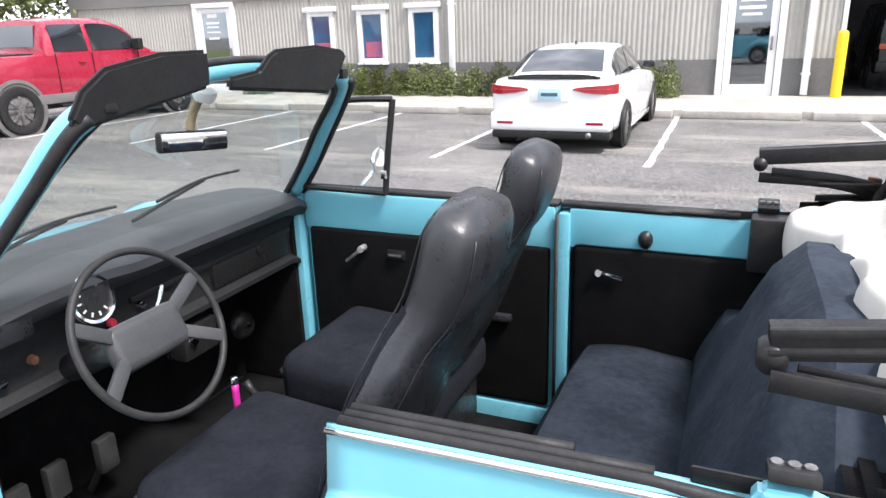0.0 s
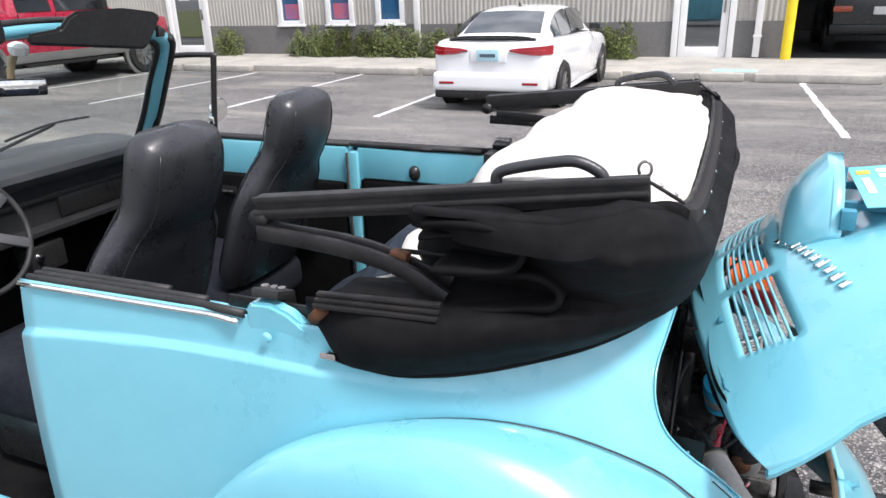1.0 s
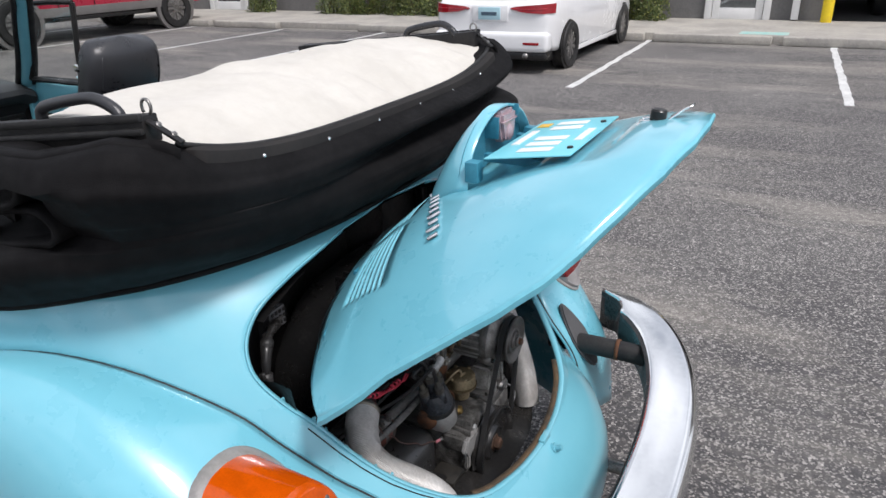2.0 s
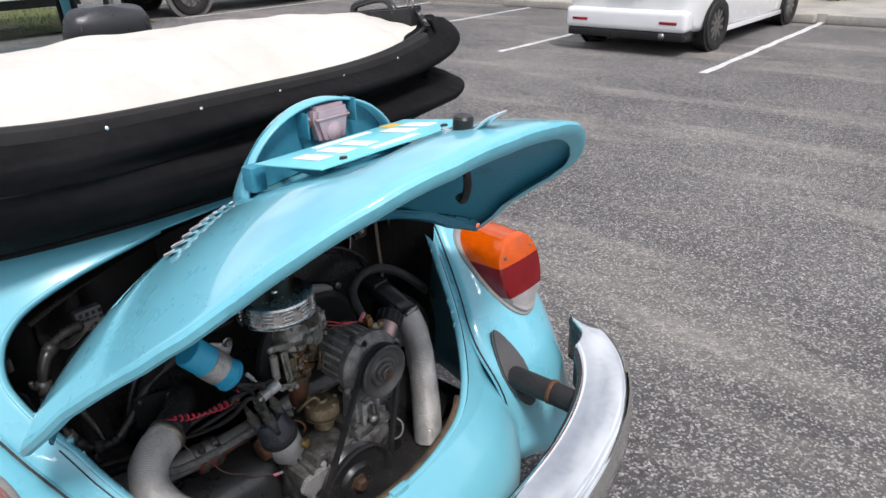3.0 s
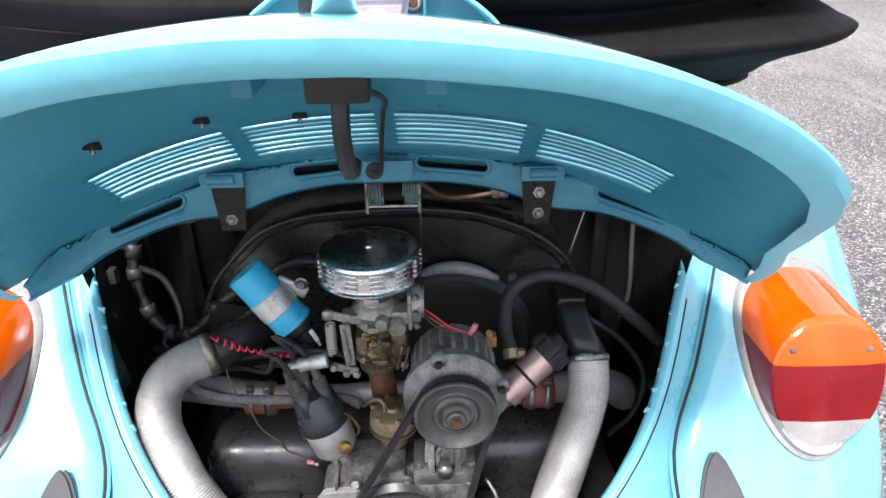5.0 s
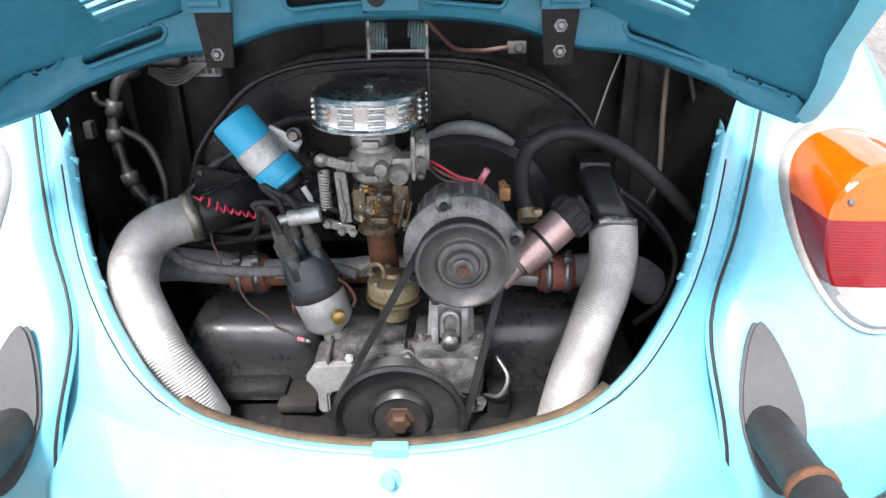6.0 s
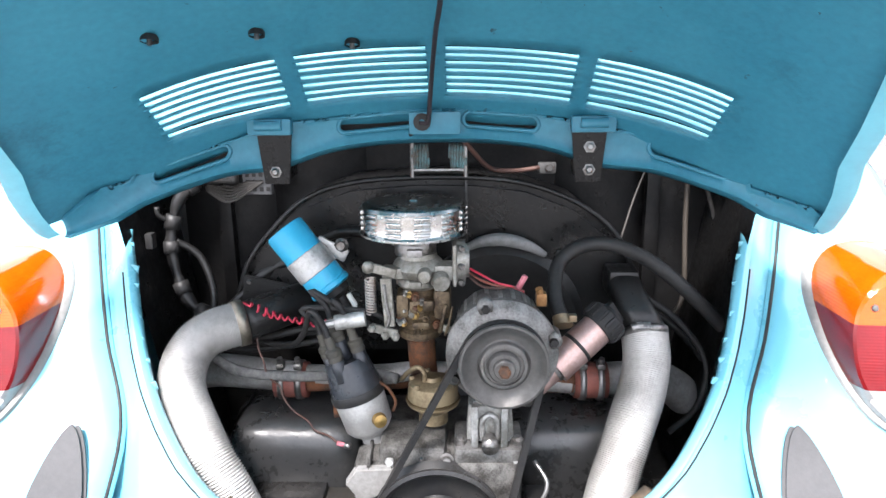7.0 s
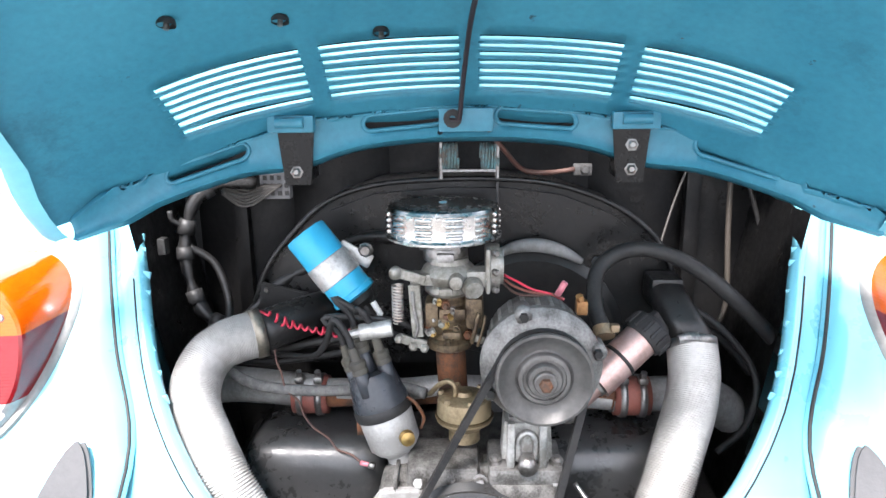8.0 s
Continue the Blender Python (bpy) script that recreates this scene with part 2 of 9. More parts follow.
def grid(f, nu, nv, skip=None, closed=False):
    """A sheet of nu x nv cells, f(i, j) giving the place."""
    bm = bmesh.new()
    nn = nu if closed else nu + 1
    vs = [[bm.verts.new(f(i, j)) for j in range(nv + 1)] for i in range(nn)]
    for i in range(nu):
        for j in range(nv):
            if skip and skip(i, j):
                continue
            a, b = vs[i], vs[(i + 1) % nn]
            try:
                bm.faces.new((a[j], b[j], b[j + 1], a[j + 1]))
            except ValueError:
                pass
    bmesh.ops.remove_doubles(bm, verts=bm.verts, dist=1e-5)
    return bm


def spline(pts, n):
    """A smooth line through the points, n steps a stretch."""
    p = [Vector(q) for q in pts]
    p = [2 * p[0] - p[1]] + p + [2 * p[-1] - p[-2]]
    out = []
    for i in range(1, len(p) - 2):
        for k in range(n):
            t = k / n
            a, b, c, d = p[i - 1], p[i], p[i + 1], p[i + 2]
            out.append(0.5 * ((2 * b) + (c - a) * t + (2 * a - 5 * b + 4 * c - d) * t * t + (3 * b - a - 3 * c + d) * t ** 3))
    out.append(p[-2])
    return out


def tube(pts, radius, n=4, sides=10, caps=True, rib=None):
    """A round pipe along a smooth line; radius may be a function of 0..1."""
    line = spline(pts, n) if n else [Vector(q) for q in pts]
    bm = bmesh.new()
    rings, up = [], None
    for i, p in enumerate(line):
        d = (line[min(i + 1, len(line) - 1)] - line[max(i - 1, 0)]).normalized()
        if up is None:
            up = d.orthogonal().normalized()
        up = (up - d * up.dot(d)).normalized()
        side = d.cross(up)
        r = radius(i / (len(line) - 1)) if callable(radius) else radius
        if rib:
            r += rib * math.sin(i * math.pi / 2)
        rings.append([bm.verts.new(p + (up * math.cos(2 * math.pi * k / sides) + side * math.sin(2 * math.pi * k / sides)) * r) for k in range(sides)])
    for a, b in zip(rings, rings[1:]):
        for k in range(sides):
            bm.faces.new((a[k], a[(k + 1) % sides], b[(k + 1) % sides], b[k]))
    if caps:
        bm.faces.new(rings[0][::-1])
        bm.faces.new(rings[-1])
    return bm


def lathe(profile, base, axis=(0, 0, 1), sides=28):
    """Turns (radius, height) pairs round an axis from base."""
    q = Vector(axis).normalized().to_track_quat("Z", "Y").to_matrix().to_4x4()
    m = Matrix.Translation(base) @ q
    bm = bmesh.new()
    rings = []
    for r, h in profile:
        if r < 1e-6:
            rings.append([bm.verts.new(m @ Vector((0, 0, h)))])
        else:
            rings.append([bm.verts.new(m @ Vector((r * math.cos(2 * math.pi * k / sides), r * math.sin(2 * math.pi * k / sides), h))) for k in range(sides)])
    for a, b in zip(rings, rings[1:]):
        for k in range(sides):
            k2 = (k + 1) % sides
            if len(a) == 1 and len(b) > 1:
                bm.faces.new((a[0], b[k], b[k2]))
            elif len(b) == 1 and len(a) > 1:
                bm.faces.new((a[k], a[k2], b[0]))
            elif len(a) > 1:
                bm.faces.new((a[k], a[k2], b[k2], b[k]))
    bmesh.ops.recalc_face_normals(bm, faces=bm.faces)
    return bm


def prism(outline, depth, m=None, bevel=0.0):
    """A flat outline (x, y) given thickness along z, then set by the pose m."""
    bm = bmesh.new()
    f = bm.faces.new([bm.verts.new((x, y, 0)) for x, y in outline])
    bmesh.ops.recalc_face_normals(bm, faces=[f])
    r = bmesh.ops.extrude_face_region(bm, geom=[f])
    bmesh.ops.translate(bm, vec=(0, 0, depth), verts=[v for v in r["geom"] if isinstance(v, bmesh.types.BMVert)])
    bmesh.ops.recalc_face_normals(bm, faces=bm.faces)
    if bevel:
        bmesh.ops.bevel(bm, geom=[e for e in bm.edges if e.calc_face_angle(0) > 0.6], offset=bevel, segments=2, affect="EDGES")
    return moved(bm, m) if m else bm


def interp(pts, x):
    xs, ys = zip(*pts)
    return float(np.interp(x, xs, ys))


def smooth_interp(pts, x):
    """Monotone-ish cubic through sorted points."""
    if x <= pts[0][0]:
        return pts[0][1]
    if x >= pts[-1][0]:
        return pts[-1][1]
    for i in range(len(pts) - 1):
        if pts[i][0] <= x <= pts[i + 1][0]:
            (x1, y1), (x2, y2) = pts[i], pts[i + 1]
            h = x2 - x1
            m1 = (y2 - pts[i - 1][1]) / (x2 - pts[i - 1][0]) if i else (y2 - y1) / h
            m2 = (pts[i + 2][1] - y1) / (pts[i + 2][0] - x1) if i + 2 < len(pts) else (y2 - y1) / h
            t = (x - x1) / h
            return (2 * t ** 3 - 3 * t * t + 1) * y1 + (t ** 3 - 2 * t * t + t) * h * m1 + (-2 * t ** 3 + 3 * t * t) * y2 + (t ** 3 - t * t) * h * m2


def solid(ob, t, offset=-1.0):
    k = ob.modifiers.new("thickness", "SOLIDIFY")
    k.thickness, k.offset = t, offset
    return ob


# ---- ground and building ----
def flat(x0, x1, y0, y1, z, nx=1, ny=1):
    return grid(lambda i, j: (x0 + (x1 - x0) * i / nx, y0 + (y1 - y0) * j / ny, z), nx, ny)


tagged(part("ground", flat(-400, 400, -400, 400, 0.0, 8, 8), ASPHALT), "worn grey asphalt of a parking lot", "ground", kind="structure")


def stall_line(x, y0, y1, lean=0.0):
    random.seed(int(x * 10) + 77)
    n = 40
    edge = [(random.uniform(-0.012, 0.012), random.uniform(-0.012, 0.012)) for _ in range(n + 1)]
    bm = grid(lambda i, j: (x + (-0.042 if j == 0 else 0.042) + edge[i][j] + lean * i / n, y0 + (y1 - y0) * i / n, 0.004), n, 1)
    return tagged(part("parking_line", bm, LINEPAINT), "worn white painted parking line on asphalt", "parking line", group="parking lines", kind="structure")


for lx, lean, far in ((-13.7, 0, 10.55), (-11.2, 0, 10.55), (-8.72, 0, 10.55), (-6.25, -0.03, 10.7), (-3.75, -0.05, 10.8), (-1.19, -0.09, 11.3), (1.54, -0.20, 11.72), (4.25, -0.24, 11.72)):
    stall_line(lx, 6.35, far, lean)

WALL_Y = 13.4

# ---- the convertible: shell ----
car = thing("convertible_car", "turquoise vintage convertible with folded top and raised engine lid", "car", (0, 0, 0))

REAR = [(0.15, 0.875), (0.22, 0.915), (0.30, 0.922), (0.36, 0.900), (0.405, 0.855), (0.432, 0.820), (0.455, 0.803), (0.52, 0.765), (0.62, 0.70), (0.77, 0.60), (0.86, 0.53), (0.93, 0.465), (0.98, 0.41), (1.02, 0.36)]
WIDE = [(0.15, 0.69), (0.5, 0.70), (0.8, 0.685), (0.98, 0.665), (1.02, 0.655)]
X0, POW = -0.25, 2.6


def body_point(a, z):
    """Half of the tub at height z, a from 0 (side) to 90 degrees (back)."""
    r, w = smooth_interp(REAR, z), smooth_interp(WIDE, z)
    return X0 + (r - X0) * math.sin(a) ** (2 / POW), w * max(math.cos(a), 0) ** (2 / POW)


def crease(x, z):
    """Soft pressed step along the waist, fading out towards the back."""
    zc = interp([(-0.82, 0.880), (-0.58, 0.902), (-0.39, 0.916), (-0.21, 0.917), (0.24, 0.905)], x)
    k = max(0, min(1, (z - zc) / 0.014 + 0.5))
    return 0.010 * k * k * (3 - 2 * k) * max(0, min(1, (0.20 - x) / 0.45))


def body_y(x, z):
    r, w = smooth_interp(REAR, z), smooth_interp(WIDE, z)
    if x <= X0:
        return w + 0.03 * (X0 - x) - crease(x, z)
    k = min((x - X0) / (r - X0), 1)
    return w * (1 - k ** POW) ** (1 / POW)


def body_x(y, z):
    r, w = smooth_interp(REAR, z), smooth_interp(WIDE, z)
    return X0 + (r - X0) * (1 - min(abs(y) / w, 1) ** POW) ** (1 / POW)


RIM = [(0.452, 0.0), (0.456, 0.085), (0.463, 0.15), (0.472, 0.215), (0.487, 0.26), (0.51, 0.298), (0.543, 0.335), (0.575, 0.364), (0.61, 0.387), (0.65, 0.407), (0.70, 0.427), (0.74, 0.448), (0.775, 0.461), (0.805, 0.464), (0.84, 0.453), (0.87, 0.43), (0.895, 0.395), (0.92, 0.33), (0.937, 0.26), (0.952, 0.17), (0.962, 0.0)]


def rim_y(z):
    return interp(RIM, z) if 0.452 < z < 0.962 else 0.0


ROWS_Z = sorted({round(v, 4) for v in (*np.linspace(0.2, 0.45, 7), 0.4525, *[p[0] for p in RIM], *np.linspace(0.46, 0.95, 34), 0.957, 0.960, 0.968, 0.976, 0.984, 0.990, 0.882, 0.888, 0.894, 0.901, 0.9065, 0.912, 0.9175, 0.924)})
NS, NA = 14, 40


def shell(side):
    def f(i, j):
        z = ROWS_Z[j]
        if i < NS:
            x = -0.772 + (X0 + 0.772) * i / NS
            return x, side * body_y(x, z), z
        w = smooth_interp(WIDE, z)
        top = math.acos(min(rim_y(z) / w, 1) ** (POW / 2))
        x, y = body_point(top * (i - NS) / NA, z)
        return x, side * (y - crease(x, z) * (y > 0.5)), z
    return grid(f, NS + NA, len(ROWS_Z) - 1)


tub = join(shell(-1), shell(1))
bmesh.ops.remove_doubles(tub, verts=tub.verts, dist=1e-4)
bmesh.ops.recalc_face_normals(tub, faces=tub.faces)
body = solid(part("body", tub, PAINT, car), 0.006, -1)

# rolled flange and seal round the engine opening
rim_line = [(z, y) for z, y in RIM if 0 < y]
rim_loop = [Vector((body_x(y, z), -y, z)) for z, y in reversed(rim_line)] + [Vector((body_x(0, 0.452), 0, 0.452))] + [Vector((body_x(y, z), y, z)) for z, y in rim_line]
rim_loop = spline(rim_loop, 4)


def ring_strip(offsets, lo=0, hi=None):
    """A strip along the opening's edge; each offset is (towards the opening, along the outward normal)."""
    loop = rim_loop[lo:hi]
    mid = Vector((0.62, 0, 0.68))

    def f(i, j):
        p = loop[i]
        t = (loop[min(i + 1, len(loop) - 1)] - loop[max(i - 1, 0)]).normalized()
        inw = mid - p
        inw = (inw - t * inw.dot(t)).normalized()
        n = Vector((0.75, p.y * 0.9, 0.45)).normalized()
        a, b = offsets[j]
        return p + inw * a + n * b
    bm = grid(f, len(loop) - 1, len(offsets) - 1)
    bmesh.ops.recalc_face_normals(bm, faces=bm.faces)
    return bm


solid(part("opening_flange", ring_strip([(-0.003, 0.001), (0.0, 0.0), (0.003, -0.004), (0.004, -0.010)]), PAINT, body), 0.003, 0)
TINSEAL = mat("brown_seal", (0.13, 0.085, 0.045), (0.05, 0.038, 0.026), scale=30, rough=0.9, bump=0.001, bscale=80)
nl = len(rim_loop)
solid(part("opening_seal", ring_strip([(0.002, -0.008), (0.006, -0.012), (0.010, -0.019)], int(nl * 0.40), int(nl * 0.62)), TINSEAL, body, "brittle brown engine seal"), 0.004, 0)
for i, (fr, a) in enumerate(((0.08, 0.02), (0.16, 0.02), (0.22, 0.02), (0.84, 0.02), (0.92, 0.02))):
    p = rim_loop[int(nl * fr)]
    part("seal_clip", moved(box(-0.012, 0.004, -0.006, 0.006, -0.012, 0.012, 0.003), Matrix.Translation(p + Vector((-0.035, -0.02 * (1 if p.y > 0 else -1), 0)))), RUBBER, body)
torn = random.Random(17)
for sd in (-1, 1):
    for k in range(9):
        z = 0.58 + 0.17 * k / 8 + torn.uniform(-0.006, 0.006)
        y = rim_y(z)
        tab = box(-0.003, 0.001, -0.005, torn.uniform(0.001, 0.006), -torn.uniform(0.003, 0.008), torn.uniform(0.003, 0.008), 0.0008, 1)
        part("torn_seal_tab", moved(tab, Matrix.Translation((body_x(y, z) - 0.008, sd * (y - 0.004), z)) @ Matrix.Diagonal((1, -sd, 1, 1)) @ Matrix.Rotation(torn.uniform(-0.4, 0.4), 4, "X")), PAINT, body)
for sd in (-1, 1):
    part("rim_seam", tube([Vector((body_x(rim_y(z) + 0.014, z) + 0.0008, sd * (rim_y(z) + 0.014), z)) for z in np.linspace(0.475, 0.70, 22)], 0.0012, 0, 5), RUBBER, body)
# latch and bolt on the apron
part("latch_plate", moved(box(-0.010, 0.005, -0.021, 0.021, -0.016, 0.010, 0.004), Matrix.Translation((body_x(0, 0.45) - 0.002, 0.008, 0.450))), PAINT, body)
part("latch_pin", join(lathe([(0, 0.022), (0.006, 0.022), (0.006, 0.008), (0.012, 0.008), (0.012, 0)], (body_x(0, 0.43), 0.009, 0.43), (1, 0, 0.5), 12)), PAINT, body)

# pressed styling crease and chrome strip along the waist
for sd in (-1, 1):
    line = [Vector((x, sd * (body_y(x, 0.982) + 0.003), 0.982)) for x in np.linspace(-0.772, -0.245, 9)]
    part("chrome_strip", tube(line, 0.0055, 0, 8), CHROME, body, "thin chrome waist strip")
    for k in (0, 1, 2):
        part("window_seal", tube([Vector((x, sd * (body_y(x, 0.97) - 0.012 - k * 0.018), 0.992)) for x in np.linspace(-0.757, -0.24 - 0.1 * k, 6)], 0.008, 0, 8), RUBBER, body, "black window slot seal")
    plate = moved(box(-0.222, -0.168, -0.026, 0.026, -0.008, 0.008, 0.004), Matrix.Translation((0, 0, 1.022)) @ Matrix.Rotation(sd * 0.35, 4, "X"))
    part("latch_block", moved(plate, Matrix.Translation((0, sd * 0.628, 0.004))), BLACK, body, "black top hinge block")
    for bx in (-0.212, -0.194, -0.178):
        part("bolt", lathe([(0, 0.006), (0.007, 0.005), (0.008, 0)], (bx, sd * 0.626, 1.033), (0, 0, 1), 8), STEEL, body)
    hump = prism([(-0.236, 0.94), (-0.235, 1.002), (-0.226, 1.016), (-0.185, 1.018), (-0.150, 1.006), (-0.120, 0.985), (-0.095, 0.958), (-0.080, 0.94)], 0.03, Matrix.Translation((0, sd * 0.642 + 0.015, 0)) @ Matrix.Rotation(radians(90), 4, "X"), 0.006)
    part("waist_hump", hump, PAINT, body)
    part("snap_bolt", lathe([(0, 0.006), (0.006, 0.005), (0.010, 0)], (-0.188, sd * (body_y(-0.188, 0.962) + 0.001), 0.962), (0, sd, 0.1), 12), PAINT, body)

SEAM = [(-0.50, 0.20), (-0.40, 0.40), (-0.324, 0.553), (-0.225, 0.695), (-0.08, 0.805), (0.12, 0.857), (0.28, 0.833), (0.43, 0.752), (0.505, 0.684), (0.578, 0.615), (0.664, 0.531), (0.742, 0.405), (0.775, 0.22)]
OUTER = [(-0.50, 0.75, 0.18), (-0.42, 0.77, 0.36), (-0.36, 0.775, 0.47), (-0.25, 0.778, 0.58), (-0.10, 0.78, 0.66), (0.10, 0.78, 0.68), (0.30, 0.775, 0.62), (0.46, 0.765, 0.54), (0.56, 0.755, 0.47), (0.64, 0.74, 0.40), (0.71, 0.71, 0.31), (0.755, 0.68, 0.22), (0.775, 0.64, 0.12)]


def fender(side):
    s = spline([Vector((x, side * body_y(x, z), z)) for x, z in SEAM], 5)
    e = spline([Vector((x, side * y, z)) for x, y, z in OUTER], 5)
    n = 14

    def f(i, j):
        v = math.pi / 2 * j / n
        a, b = s[i], e[i]
        d = Vector((a.x - 0.05, 0, a.z - 0.25)).normalized()
        return Vector((a.x + (b.x - a.x) * (1 - math.cos(v)), a.y + (b.y - a.y) * math.sin(v), a.z + (b.z - a.z) * (1 - math.cos(v)))) + d * 0.038 * math.sin(2 * v)
    bm = grid(f, len(s) - 1, n)
    bmesh.ops.recalc_face_normals(bm, faces=bm.faces)
    ob = solid(part("rear_fender", bm, PAINT, car), 0.006, 0)
    line = [p + Vector((0, side * 0.006, 0)) + Vector((p.x, 0, p.z - 0.3)).normalized() * 0.004 for p in s]
    part("fender_bead", tube(line, 0.0026, 0, 6), RUBBER, ob, "black rubber fender bead")
    return ob


fenders = {-1: fender(-1), 1: fender(1)}

# ---- tail lamps ----
from mathutils.bvhtree import BVHTree

AMBER, REDLENS, CLEAR = lens("amber_lens", (0.60, 0.085, 0.001), 0.06), lens("red_lens", (0.17, 0.0006, 0.003), 0.10), lens("clear_lens", (0.30, 0.285, 0.28))
RIMGREY = mat("lamp_rim_grey", (0.27, 0.262, 0.25), (0.19, 0.184, 0.175), scale=20, rough=0.5)


def tail_lamp(side):
    """An egg-shaped grey rim on the fender, and a lens drawn out to an upright ribbed face."""
    me = fenders[side].data
    tree = BVHTree.FromPolygons([v.co for v in me.vertices], [tuple(p.vertices) for p in me.polygons])

    def fx(y, z):
        loc = tree.ray_cast(Vector((1.2, y, z)), Vector((-1, 0, 0)))[0]
        return loc.x + 0.003 if loc else 0.57 - 1.1 * (z - 0.664)

    def ring(i, w, up, down, e=2.25):
        t = 2 * math.pi * i / 56
        c, s = math.cos(t), math.sin(t)
        k = (abs(c) ** e + abs(s) ** e) ** (-1 / e)
        return side * (0.602 + w * c * k), 0.648 + (up if s > 0 else down) * s * k

    def at(i, row):
        w, up, down, base, off = row
        y, z = ring(i, w, up, down)
        xb = fx(y, z)
        x = xb + off if base else max(0.660 - 0.28 * (z - 0.63) + off, xb + 0.022)
        return Vector((x, y, z))
    rim = [(0.0925, 0.092, 0.119, True, -0.03), (0.0925, 0.092, 0.119, True, 0.002), (0.0895, 0.089, 0.116, True, 0.008), (0.0840, 0.084, 0.110, True, 0.011), (0.02, 0.02, 0.02, True, 0.004)]
    lensr = [(0.0840, 0.084, 0.110, True, 0.004), (0.0835, 0.0835, 0.109, True, 0.013), (0.0805, 0.079, 0.103, False, -0.010), (0.079, 0.075, 0.099, False, -0.003), (0.076, 0.071, 0.095, False, 0.0), (0.048, 0.046, 0.061, False, 0.003), (0.0005, 0.0005, 0.0005, False, 0.004)]

    def shell_of(rows):
        bm = grid(lambda i, j: at(i, rows[j]), 56, len(rows) - 1, closed=True)
        bmesh.ops.recalc_face_normals(bm, faces=bm.faces)
        return bm
    base = part("tail_lamp", shell_of(rim), RIMGREY, car, "three-colour tail lamp with grey rim")
    for nm, mt, lo, hi in (("amber_lens", AMBER, 0.665, 2), ("red_lens", REDLENS, 0.587, 0.665), ("clear_lens", CLEAR, 0, 0.587)):
        b = shell_of(lensr)
        for z, no in ((lo, -1), (hi, 1)):
            if 0.1 < z < 1:
                bmesh.ops.bisect_plane(b, geom=b.verts[:] + b.edges[:] + b.faces[:], plane_co=(0, 0, z), plane_no=(0, 0, no), clear_outer=True)
        part(nm, b, mt, base, sharp=22)
    for yy in (0.548, 0.652):
        part("screw", lathe([(0, 0.003), (0.004, 0.002), (0.005, 0)], (0.660 - 0.28 * 0.055 + 0.001, side * yy, 0.685), (1, 0, 0.28), 8), STEEL, base)
    return base


tail_lamp(-1)
tail_lamp(1)

# ---- rear bumper ----
BUMP_OUT = [(1.105, 0.0), (1.100, 0.15), (1.080, 0.31), (1.040, 0.46), (0.980, 0.59), (0.90, 0.69), (0.82, 0.735), (0.728, 0.738)]


